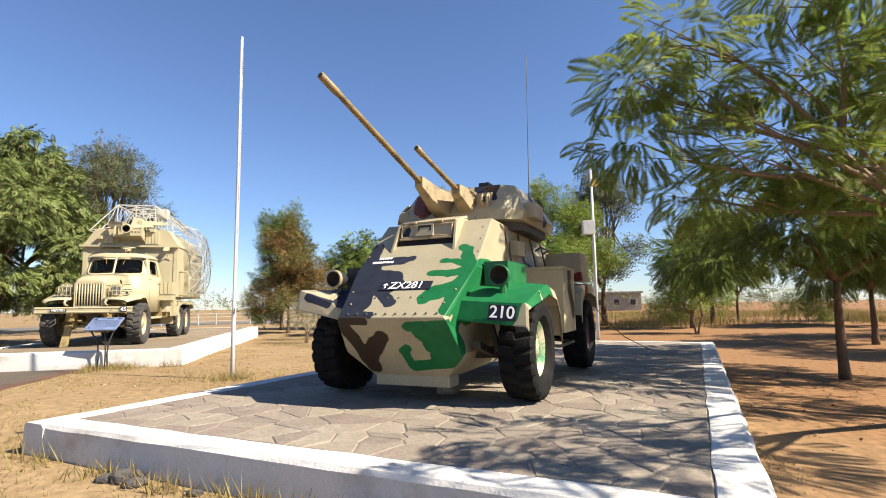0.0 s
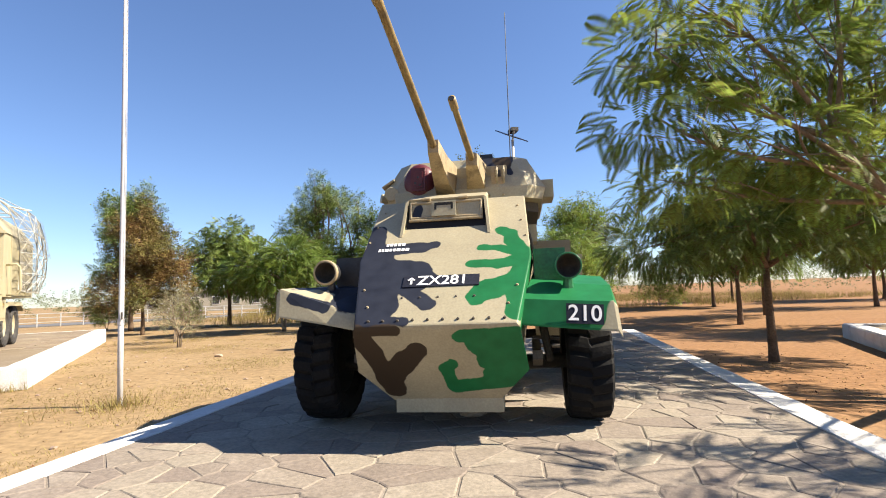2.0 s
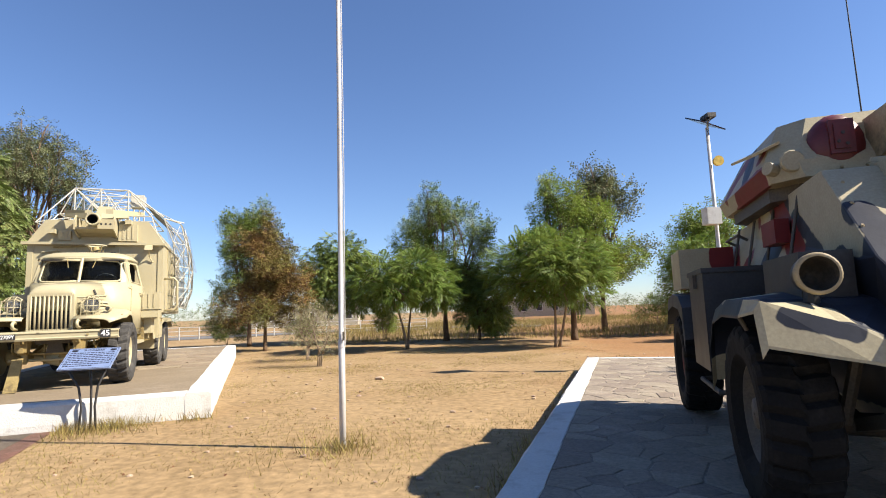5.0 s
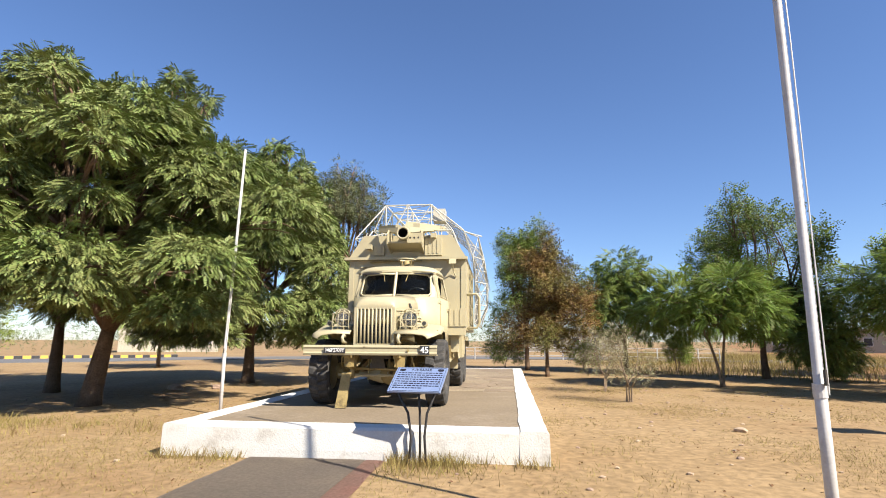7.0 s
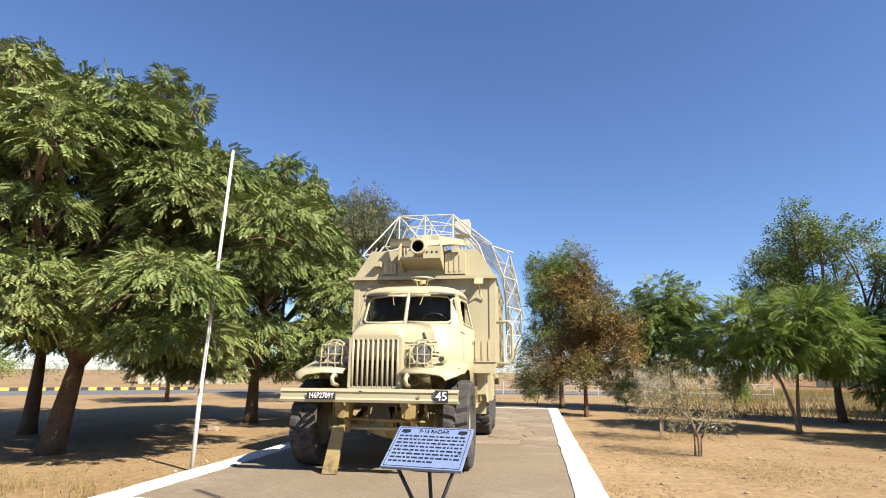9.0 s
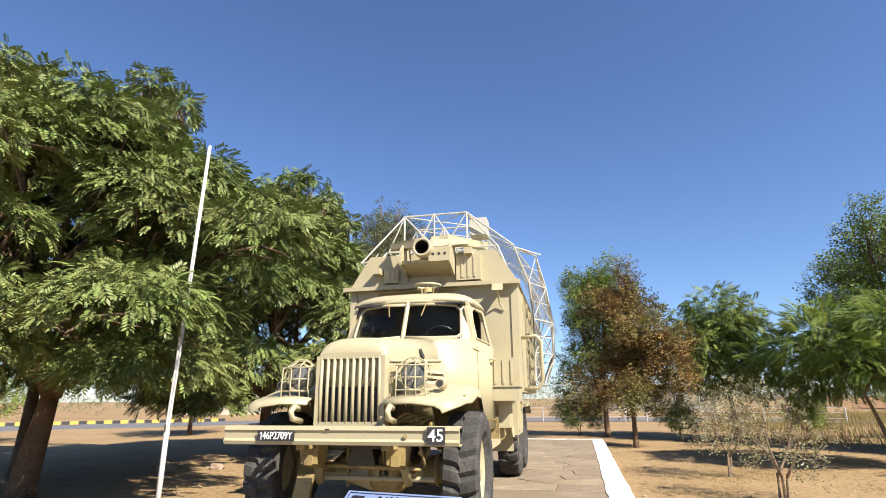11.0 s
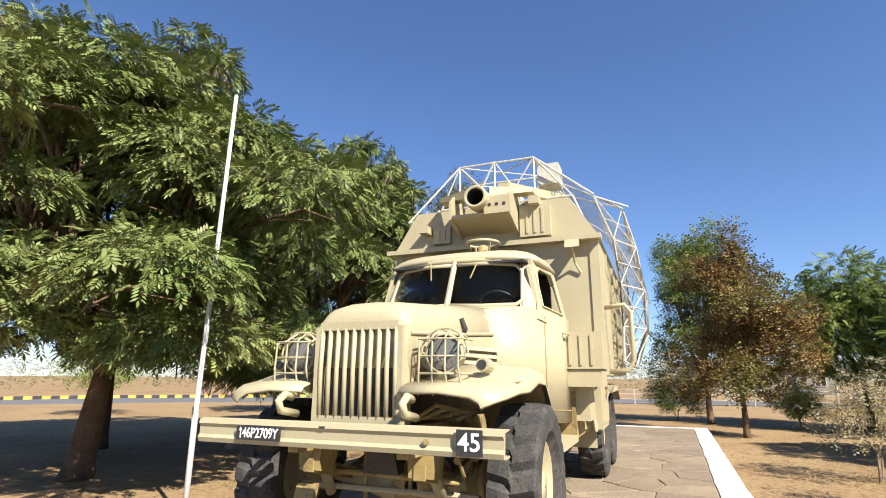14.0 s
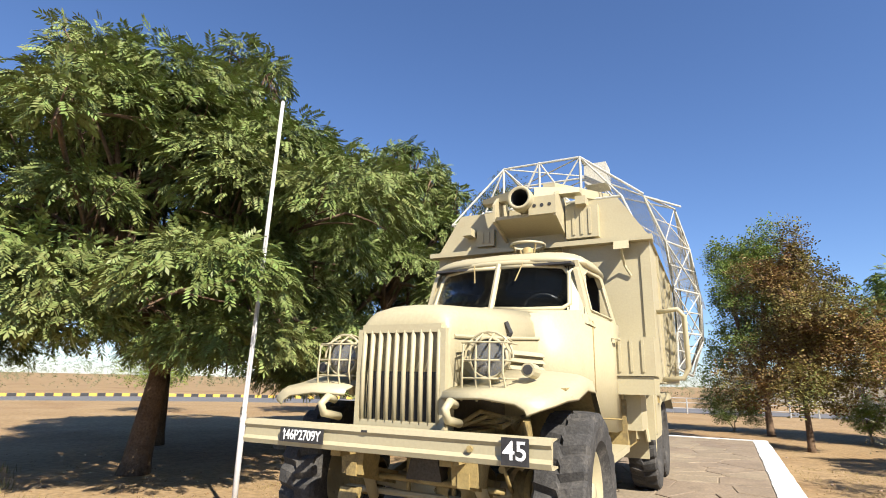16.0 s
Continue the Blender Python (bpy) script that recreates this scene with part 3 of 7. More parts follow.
M_RIM_GREEN = mat("green_cream_rim", (0.02, 0.17, 0.06), (0.45, 0.42, 0.28), rough=0.55, scale=5, fine=40, bump=0.15, mix=1.0)
M_RIM_RED = mat("maroon_dark_rim", (0.12, 0.02, 0.02), (0.03, 0.03, 0.03), rough=0.6, scale=5, fine=40, bump=0.15, mix=1.0)
M_GREENP = mat("brushed_green_paint", (0.008, 0.09, 0.027), (0.018, 0.16, 0.055), rough=0.4, scale=7, fine=50, bump=0.15)
M_BLACKSIDE = mat("black_camouflage_paint", (0.014, 0.014, 0.016), (0.03, 0.029, 0.03), rough=0.5, scale=5, fine=50, bump=0.12)


def sheet(rows, thick=0.012):
    """A bent sheet over rows of points, with thickness downwards."""
    bm = bmesh.new()
    up = [[bm.verts.new(p) for p in r] for r in rows]
    dn = [[bm.verts.new((p[0], p[1], p[2] - thick)) for p in r] for r in rows]
    for g, rev in ((up, False), (dn, True)):
        for a, b in zip(g, g[1:]):
            for i in range(len(a) - 1):
                f = (a[i], a[i + 1], b[i + 1], b[i])
                bm.faces.new(f[::-1] if rev else f)
    k = len(rows[0]) - 1
    for i in range(len(rows) - 1):
        for c in (0, k):
            bm.faces.new((up[i][c], up[i + 1][c], dn[i + 1][c], dn[i][c]))
    for i in range(k):
        for r in (0, -1):
            bm.faces.new((up[r][i], up[r][i + 1], dn[r][i + 1], dn[r][i]))
    return bm


CAR = pose(1.82, 3.87, 0.262, 0, 0, -19.0)
car = thing("armoured_car", CAR, "four-wheeled armoured car in hand-painted green, black, brown and cream camouflage", "armoured car")


def car_hull():
    bm = bmesh.new()
    v = {}
    for s, k in ((-1, "l"), (1, "r")):
        for nm, p in dict(A=(0.59, -0.80, 0.872), B=(0.72, -0.25, 1.38), C=(0.69, 0.40, 1.98), E=(0.62, -0.785, 0.84), F=(0.665, -0.53, 0.505), G=(0.43, -0.335, 0.25), H=(0.43, 0.1, 0.25),
                          RB=(0.82, 3.5, 1.36), RC=(0.62, 3.2, 1.92), RF=(0.62, 3.45, 0.5), RH=(0.32, 3.3, 0.3), FB=(0.60, 0.15, 0.5)).items():
            v[nm + k] = bm.verts.new((s * p[0], p[1], p[2]))
    quads = ["Al Ar Br Cr Cl Bl", "El Er Ar Al", "El Fl Gl Gr Fr Er", "Gl Hl Hr Gr", "Cl Cr RCr RCl", "RCl RCr RBr RBl", "RBl RBr RFr RHr RHl RFl", "Hl RHl RHr Hr"]
    for k in "lr":
        quads += [f"A{k} B{k} FB{k} F{k} E{k}", f"B{k} C{k} RC{k} RB{k}", f"B{k} RB{k} RF{k} FB{k}", f"FB{k} RF{k} RH{k} H{k}", f"F{k} FB{k} H{k} G{k}"]
    for q in quads:
        bm.faces.new([v[i] for i in q.split()])
    bmesh.ops.recalc_face_normals(bm, faces=bm.faces)
    return bm


hull = part("hull", car_hull(), M_CAMO, car, bevel=0.012)
part("tow_plate", box(-0.41, 0.45, -0.345, -0.12, 0.155, 0.262), M_CAMO, car, bevel=0.008)
# rivets along the nose seam, and a second, wider-spaced row above
for i in range(10):
    p = Vector(glacis(-0.50 + i * 0.112, 0.028))
    part("rivet", pipe([p, p + Vector((0, -0.010, 0.011))], [0.013, 0.008], 8), M_DARKMETAL, car)
for i in range(5):
    p = Vector(glacis(-0.28 + i * 0.14, 0.175))
    part("rivet", pipe([p, p + Vector((0, -0.006, 0.007))], [0.011, 0.007], 8), M_DARKMETAL, car)
# driver's visor: a wedge that stands out of the sloping plate, open at the front under a framed flap
visor = part("driver_visor", loft([[(-0.385, 0.165, 1.935), (0.345, 0.165, 1.935), (0.345, 0.50, 2.03), (-0.385, 0.50, 2.03)], [(-0.375, 0.15, 1.962), (0.335, 0.15, 1.962), (0.335, 0.50, 2.055), (-0.375, 0.50, 2.055)]]), M_CAMO, car, bevel=0.006)
for x0, x1, lean in ((-0.385, -0.36, -0.035), (0.32, 0.345, 0.035)):
    cheek = [(-0.012, 1.605), (0.15, 1.955), (0.52, 2.02)]
    part("visor_cheek", loft([[(x0 + lean * (2.0 - z) / 0.35, y, z) for y, z in cheek], [(x1 + lean * (2.0 - z) / 0.35, y, z) for y, z in cheek]]), M_CAMO, visor, bevel=0.005)
part("visor_slot", loft([[(-0.38, 0.045, 1.62), (0.34, 0.045, 1.62), (0.33, 0.20, 1.93), (-0.37, 0.20, 1.93)], [(-0.38, 0.14, 1.62), (0.34, 0.14, 1.62), (0.33, 0.26, 1.93), (-0.37, 0.26, 1.93)]]), M_UNLIT, visor, "vision slot filled with black for its shade")


def on_flap(x, z, out=0.0):
    """A point on the hanging flap of the visor."""
    return (x, 0.095 + (z - 1.72) * 0.22 - out, z)


def flap_panel(x0, x1, z0, z1, out, thick):
    return loft([[on_flap(x, z, out) for x, z in ((x0, z0), (x1, z0), (x1, z1), (x0, z1))], [on_flap(x, z, out - thick) for x, z in ((x0, z0), (x1, z0), (x1, z1), (x0, z1))]])


part("visor_flap", flap_panel(-0.355, 0.315, 1.765, 1.935, 0.0, 0.03), M_CAMO, visor, bevel=0.005)
for x0, z0, x1, z1 in ((-0.34, 1.78, 0.30, 1.78), (-0.34, 1.92, 0.30, 1.92), (-0.34, 1.78, -0.34, 1.92), (0.30, 1.78, 0.30, 1.92)):
    part("flap_rim", pipe([on_flap(x0, z0, 0.004), on_flap(x1, z1, 0.004)], 0.012, 8), M_SHROUD, visor)
hatch = part("vision_block", flap_panel(-0.145, 0.075, 1.79, 1.93, 0.028, 0.03), M_CAMO, visor, bevel=0.006)
for x0, x1, z0, z1 in ((-0.12, 0.05, 1.888, 1.915), (-0.12, -0.10, 1.85, 1.888), (0.03, 0.05, 1.85, 1.888)):
    part("vision_slit", flap_panel(x0, x1, z0, z1, 0.031, 0.01), M_UNLIT, hatch)
for sx in (-0.20, 0.14):
    part("visor_hinge", pipe([(sx - 0.04, 0.135, 1.955), (sx + 0.04, 0.135, 1.955)], 0.015), M_SHROUD, visor)
part("flap_bottom_rail", pipe([on_flap(-0.355, 1.758, 0.01), on_flap(0.315, 1.758, 0.01)], 0.014, 8), M_SHROUD, visor)
# number plates
ang = math.degrees(math.atan2(1.105, 1.195))
PLATE = pose(*glacis(0.008, 0.285), ang, 0, 0) @ pose(0, 0, 0.006)
np_ = part("number_plate", box(-0.303, 0.303, -0.062, 0.062, -0.012, 0.004), M_NAVY, car, "dark navy plate with white characters")
np_.matrix_local = PLATE
words("number_text", "ZX281", 0.148, pose(0.012, 0, 0.005), np_, M_LETTER, 0.96)
arrow = bmesh.new()
for poly in ([(-0.245, -0.035), (-0.228, -0.035), (-0.228, 0.03), (-0.245, 0.03)], [(-0.268, 0.012), (-0.236, 0.042), (-0.205, 0.012), (-0.215, 0.003), (-0.236, 0.024), (-0.258, 0.003)]):
    plate([(x, y, 0.0065) for x, y in poly], 0.004, arrow)
part("arrow_mark", arrow, M_LETTER, np_)
# small written lines: bars
bm = bmesh.new()
rb = random.Random(3)
for row, (x0, x1, t) in enumerate(((-0.52, -0.38, 0.578), (-0.58, -0.31, 0.535))):
    x = x0
    while x < x1:
        wd = rb.uniform(0.018, 0.035)
        g0, g1 = Vector(glacis(x, t)), Vector(glacis(x, t + 0.022))
        off = Vector((0, -0.0035, 0.0045))
        plate([g0 + off, g0 + off + Vector((wd, 0, 0)), g1 + off + Vector((wd, 0, 0)), g1 + off], 0.003, bm)
        x += wd + 0.009
part("written_lines", bm, M_LETTER, car, "two short lines of small white script")["kind"] = "stuff"

# fenders
def fender(s):
    """A mudguard with a steep front apron; the one on the -x side is bent up at its outer end."""
    front = ((-0.545, 0.83, 0.965, 0.62, 1.34), (-0.50, 0.93, 1.18, 0.64, 1.35)) if s < 0 else ((-0.545, 0.85, 0.785, 0.62, 1.345), (-0.495, 1.03, 0.99, 0.64, 1.33))
    rows = []
    for y, zi, zo, xi, xo in front + ((-0.15, 1.17, 1.15 - 0.04 * s, 0.70, 1.36), (0.30, 1.26, 1.19, 0.74, 1.35), (0.70, 1.20, 1.13, 0.74, 1.34), (0.90, 1.04, 0.97, 0.74, 1.33), (1.02, 0.64, 0.62, 0.74, 1.32)):
        lip = 0.05 if y < -0.4 else 0.09
        rows.append([(s * xi, y, zi), (s * (xi * 0.6 + xo * 0.4), y, zi * 0.55 + zo * 0.45), (s * (xo - 0.03), y, zo), (s * xo, y, zo - lip)])
    return sheet(rows, 0.014)


fl = part("front_fender", fender(-1), M_CAMO, car, "black and cream front fender with a chipped edge")
fr = part("front_fender", fender(1), M_CAMO, car, "brushed green front fender with a cream tip")
p210 = part("tactical_plate", box(-0.135, 0.135, -0.075, 0.075, -0.003, 0.003), M_NAVY, car, "dark plate with white number")
p210.matrix_local = pose(1.085, -0.545, 0.905, 76, 4, 2)
words("number_text", "210", 0.165, pose(0, 0, 0.0045), p210, M_LETTER, 1.0)


def headlamp(x, y, z, s, material, inner):
    h = part("headlamp", lathe([(-0.10, 0.092), (-0.105, 0.102), (-0.09, 0.106), (-0.06, 0.102), (0.02, 0.092), (0.10, 0.065), (0.13, 0.0)], 24, "y", (x, y, z)), material, car, smooth=True)
    part("bowl", lathe([(-0.10, 0.091), (-0.02, 0.082), (0.06, 0.055), (0.075, 0.001)], 20, "y", (x, y, z)), inner, h, "open empty lamp bowl", smooth=True)
    part("bracket", pipe([(x, y + 0.03, z - 0.09), (x, y + 0.05, z - 0.26)], [0.035, 0.055]), material, h)


headlamp(-1.0, -0.22, 1.305, -1, M_BLACKSIDE, M_DARKMETAL)
part("lamp_ring", lathe([(-0.33, 0.088), (-0.332, 0.104), (-0.315, 0.1085), (-0.295, 0.1075)], 24, "y", (-1.0, 0, 1.305)), M_SHROUD, car, "tan painted headlamp ring", smooth=True)
headlamp(1.0, -0.26, 1.275, 1, M_GREENP, M_DARKMETAL)
for s, m_ in ((-1, M_BLACKSIDE), (1, M_GREENP)):
    part("fender_box", box(min(s * 0.74, s * 1.0), max(s * 0.74, s * 1.0), -0.05, 0.66, 1.08, 1.44), m_, car, bevel=0.015)

# turret
def octa(x, y0, y1, cut, z, cx=0.03):
    return [(cx - x, y0 + cut, z), (cx - x + cut, y0, z), (cx + x - cut, y0, z), (cx + x, y0 + cut, z), (cx + x, y1 - cut, z), (cx + x - cut, y1, z), (cx - x + cut, y1, z), (cx - x, y1 - cut, z)]


part("turret_ring", loft([octa(0.80, 0.86, 2.75, 0.34, 1.93), octa(0.80, 0.86, 2.75, 0.34, 2.04)]), M_DARKMETAL, car)
turret = part("turret", loft([octa(0.84, 0.80, 2.75, 0.17, 2.03), octa(0.88, 0.82, 2.8, 0.18, 2.16), octa(0.70, 1.04, 2.45, 0.15, 2.52)]), M_CAMO, car, bevel=0.012)
part("turret_hatch", lathe([(2.52, 0.27), (2.56, 0.27), (2.575, 0.24), (2.58, 0.0)], 20, "z", (-0.2, 1.9, 0)), M_CAMO, turret, smooth=True)
part("cheek_box", box(0.80, 1.0, 1.15, 1.6, 2.08, 2.27), M_CAMO, turret, bevel=0.03)
part("gun_shroud", loft([[(-0.22, 0.92, 2.08), (0.0, 0.92, 2.08), (0.0, 0.92, 2.42), (-0.22, 0.92, 2.42)], [(-0.19, 0.55, 2.17), (-0.04, 0.55, 2.17), (-0.04, 0.55, 2.44), (-0.19, 0.55, 2.44)], [(-0.165, 0.12, 2.38), (-0.065, 0.12, 2.38), (-0.065, 0.12, 2.50), (-0.165, 0.12, 2.50)]]), M_SHROUD, turret, bevel=0.02)
part("gun_shroud", loft([[(0.10, 0.92, 2.10), (0.31, 0.92, 2.10), (0.31, 0.92, 2.42), (0.10, 0.92, 2.42)], [(0.14, 0.5, 2.33), (0.25, 0.5, 2.33), (0.25, 0.5, 2.45), (0.14, 0.5, 2.45)]]), M_SHROUD, turret, bevel=0.015)
part("gun_mantlet", box(-0.30, 0.52, 0.90, 1.05, 2.06, 2.40), M_CAMO, turret, bevel=0.03)
part("gun_barrel", pipe([(-0.115, 0.16, 2.44), (-0.165, -1.40, 2.955), (-0.17, -1.43, 2.965), (-0.18, -1.66, 3.04)], [0.034, 0.030, 0.036, 0.036], 14), M_BARREL, turret, "long ochre gun barrel", smooth=True)
part("muzzle_bore", pipe([(-0.1802, -1.664, 3.0413), (-0.1805, -1.668, 3.0425)], 0.024, 12), M_BLACK, turret)
part("gun_barrel", pipe([(0.195, 0.52, 2.40), (0.155, -0.30, 2.62), (0.155, -0.31, 2.622), (0.15, -0.44, 2.66)], [0.032, 0.026, 0.034, 0.034], 14), M_BARREL, turret, "shorter ochre gun barrel with a dark muzzle", smooth=True)
part("muzzle_bore", pipe([(0.1499, -0.444, 2.661), (0.1498, -0.449, 2.6625)], 0.022, 12), M_BLACK, turret)
bm = lathe([(0.96, 0.20), (0.90, 0.20), (0.84, 0.17), (0.81, 0.10), (0.80, 0.001)], 20, "y", (-0.40, 0, 2.28))
for vert in bm.verts:
    vert.co.x, vert.co.z = -0.40 + (vert.co.x + 0.40) * 0.9, 2.25 + (vert.co.z - 2.28) * 1.15
optic = part("optic_cover", bm, M_RED, turret, "maroon domed optic cover", smooth=True)
part("optic_frame", box(-0.475, -0.325, 0.785, 0.85, 2.17, 2.41), M_RED, optic, bevel=0.012)
part("optic_panel", box(-0.45, -0.35, 0.772, 0.79, 2.20, 2.38), M_RED, optic, bevel=0.008)
for x, z in ((-0.43, 2.25), (-0.38, 2.23), (-0.40, 2.31)):
    part("optic_bolt", pipe([(x, 0.775, z), (x, 0.764, z)], 0.012, 8), M_BLACK, optic)
bm = pipe([(-0.74, 0.98, 2.12), (-0.84, 0.92, 2.14)], 0.05, 12)
lathe([(0.84, 0.075), (0.80, 0.08), (0.79, 0.07)], 14, "y", (-0.70, 0.03, 2.16), bm, True)
part("side_lamp", bm, M_CAMO, turret)
for k, x in enumerate((0.42, 0.49)):
    part("grab_rail", pipe([(x, 0.86, 2.2), (x, 0.80, 2.25), (x, 0.80, 2.33), (x, 0.86, 2.38)], 0.012), M_CAMO, turret)
part("flap", plate([(-0.88, 1.1, 2.30), (-0.72, 1.0, 2.36), (-0.72, 1.5, 2.42), (-0.95, 1.5, 2.34)], 0.02), M_CAMO, turret)
part("whip_aerial", pipe([(0.52, 2.62, 2.2), (0.52, 2.70, 2.58), (0.522, 2.70, 2.60), (0.54, 2.76, 5.05)], [0.02, 0.02, 0.008, 0.005], 6), M_BLACK, turret, "thin black whip aerial")
# turret fittings
part("sight_block", box(0.36, 0.50, 0.84, 0.93, 2.18, 2.38), M_SHROUD, turret, bevel=0.015)
part("sight_window", box(0.40, 0.46, 0.832, 0.845, 2.27, 2.34), M_BLACK, turret)
part("turret_roof_plate", box(-0.50, 0.56, 1.12, 2.35, 2.515, 2.53), M_BLACKSIDE, turret, "dark roof plate", bevel=0.005)
part("periscope", box(0.22, 0.36, 1.25, 1.42, 2.53, 2.62), M_BLACKSIDE, turret, bevel=0.012)
part("lifting_eye", pipe([(0.70, 1.25, 2.38), (0.76, 1.25, 2.44), (0.76, 1.35, 2.44), (0.70, 1.35, 2.38)], 0.013), M_SHROUD, turret)
part("lifting_eye", pipe([(-0.64, 1.25, 2.38), (-0.70, 1.25, 2.44), (-0.70, 1.35, 2.44), (-0.64, 1.35, 2.38)], 0.013), M_SHROUD, turret)
for k in range(7):
    part("turret_bolt", pipe([(-0.42 + k * 0.15, 0.80, 2.075), (-0.42 + k * 0.15, 0.785, 2.08)], [0.013, 0.009], 8), M_SHROUD, turret)
for s in (-1, 1):
    for t in (0.12, 0.24, 0.62, 0.76, 0.90):
        edge = 0.52 + (0.25 * t / 0.455 if t < 0.455 else 0.25 - 0.12 * (t - 0.455) / 0.545)
        p = Vector(glacis(s * (edge - 0.05), t))
        part("rivet", pipe([p, p + Vector((0, -0.006, 0.009))], [0.012, 0.007], 8), M_SHROUD, car)
for s in (-1, 1):
    part("wing_mirror_bracket", pipe([(s * 1.30, -0.10, 1.02), (s * 1.34, -0.12, 1.10)], 0.012), M_DARKMETAL, car)
# side boxes, rear fenders
for s in (-1, 1):
    x0, x1 = sorted((s * 0.74, s * 1.27))
    sb = part("stowage_box", box(x0, x1, 1.38, 2.15, 0.62, 1.42), M_BLACKSIDE if s < 0 else M_CAMO, car, bevel=0.02)
    part("box_lid", box(x0 - 0.01, x1 + 0.01, 1.36, 2.17, 1.42, 1.46), M_BLACKSIDE if s < 0 else M_CAMO, sb, bevel=0.01)
    part("latch", box(*sorted((s * 1.27, s * 1.30)), 1.7, 1.8, 1.3, 1.42), M_DARKMETAL, sb)
    rows = []
    for y, z in ((2.3, 0.85), (2.36, 1.15), (2.6, 1.27), (3.1, 1.30), (3.6, 1.24), (3.85, 0.95)):
        rows.append([(s * 0.74, y, z + 0.03), (s * 1.1, y, z), (s * 1.33, y, z - 0.02), (s * 1.34, y, z - 0.14)])
    part("rear_fender", sheet(rows, 0.014), M_BLACKSIDE if s < 0 else M_CAMO, car)
    part("rear_box", box(x0, x1, 2.75, 3.45, 1.33, 1.75), M_CAMO, car, bevel=0.02)
    part("step_bar", pipe([(s * 0.7, 1.3, 0.5), (s * 1.22, 1.34, 0.46), (s * 1.22, 2.2, 0.46), (s * 0.7, 2.25, 0.5)], 0.022), M_DARKMETAL, car)
# side fittings
for s in (-1, 1):
    part("vision_port", box(*sorted((s * 0.70, s * 0.80)), 1.05, 1.4, 1.60, 1.78), M_CAMO, car, bevel=0.01)
    for y in (0.9, 1.5, 2.1, 2.7):
        part("side_rib", pipe([(s * 0.775, y, 1.40), (s * 0.67, y, 1.92)], 0.012), M_DARKMETAL, car)
    part("hand_rail", pipe([(s * 0.72, 2.2, 1.75), (s * 0.80, 2.2, 1.80), (s * 0.80, 2.7, 1.80), (s * 0.72, 2.7, 1.75)], 0.014), M_DARKMETAL, car)
# running gear
for y in (0.17, 3.15):
    part("axle", pipe([(-1.0, y, 0.48), (-0.2, y, 0.46), (0, y, 0.46), (0.2, y, 0.46), (1.0, y, 0.48)], [0.06, 0.07, 0.15, 0.07, 0.06], 12), M_DARKMETAL, car, smooth=True)
for s in (-1, 1):
    part("leaf_spring", sheet([[(s * 0.69, -0.30, 0.62), (s * 0.77, -0.30, 0.62)], [(s * 0.69, 0.17, 0.50), (s * 0.77, 0.17, 0.50)], [(s * 0.69, 0.65, 0.62), (s * 0.77, 0.65, 0.62)]], 0.07), M_DARKMETAL, car)
    part("shock_absorber", pipe([(s * 0.84, 0.05, 0.5), (s * 0.76, -0.05, 0.95)], 0.035), M_DARKMETAL, car)
    # front left rim coloured dark for the shade under its fender
    wheel("wheel", car, s * 1.13, 0.17, 0.52, 0.36, M_RIM_GREEN if s > 0 else M_DARKMETAL, s, 22)
    wheel("wheel", car, s * 1.13, 3.15, 0.52, 0.36, M_RIM_RED, s, 22)

# ---- radar truck ----
TRUCK = pose(-7.6, 10.37, 0.352, 0, 0, 19.6)
truck = thing("radar_truck", TRUCK, "cream-painted six-wheeled military truck with radar cabin and folded lattice antenna", "truck")


# bumper: a pressed channel
prof = [(0.0, 0.78), (-0.035, 0.79), (-0.045, 0.83), (-0.03, 0.86), (-0.03, 0.93), (-0.045, 0.96), (-0.035, 1.0), (0.0, 1.01), (0.09, 1.0), (0.09, 0.99), (0.0, 0.98), (-0.01, 0.81), (0.09, 0.80), (0.09, 0.785)]
bumper = part("bumper", loft([[(x, y + 0.03, 0.85 + (z - 0.78) * 0.70) for y, z in prof] for x in (-1.075, -0.7, -0.3, 0.1, 0.5, 0.9, 1.075)]), M_CREAM, truck, "cream pressed-steel bumper", bevel=0.004)
bp = part("number_plate", box(-0.176, 0.176, -0.004, 0.004, -0.043, 0.043), M_BLACK, truck, "black plate with white hand-painted characters")
bp.matrix_local = pose(-0.555, -0.027, 0.928)
words("number_text", "46P2709Y", 0.086, pose(0.016, -0.0055, 0, 90), bp, M_LETTER, 0.80)
arrow = bmesh.new()
for poly in ([(-0.143, -0.03), (-0.135, -0.03), (-0.135, 0.03), (-0.143, 0.03)], [(-0.153, 0.012), (-0.139, 0.038), (-0.125, 0.012), (-0.139, 0.022)]):
    plate([(x, -0.006, z) for x, z in poly], 0.003, arrow)
part("arrow_mark", arrow, M_LETTER, bp)
bp = part("tactical_plate", box(-0.076, 0.076, -0.004, 0.004, -0.070, 0.070), M_BLACK, truck, "black square with white number")
bp.matrix_local = pose(0.886, -0.027, 0.935)
words("number_text", "45", 0.135, pose(0, -0.0055, 0, 90), bp, M_LETTER, 1.0)
for x in (-0.66, 0.62):
    part("bumper_bolt", pipe([(x, -0.005, 0.93), (x, -0.022, 0.93)], 0.018, 8), M_CREAMDIRT, bumper)
part("bumper_slot", box(-0.10, -0.06, -0.018, -0.004, 0.975, 0.988), M_BLACK, bumper)
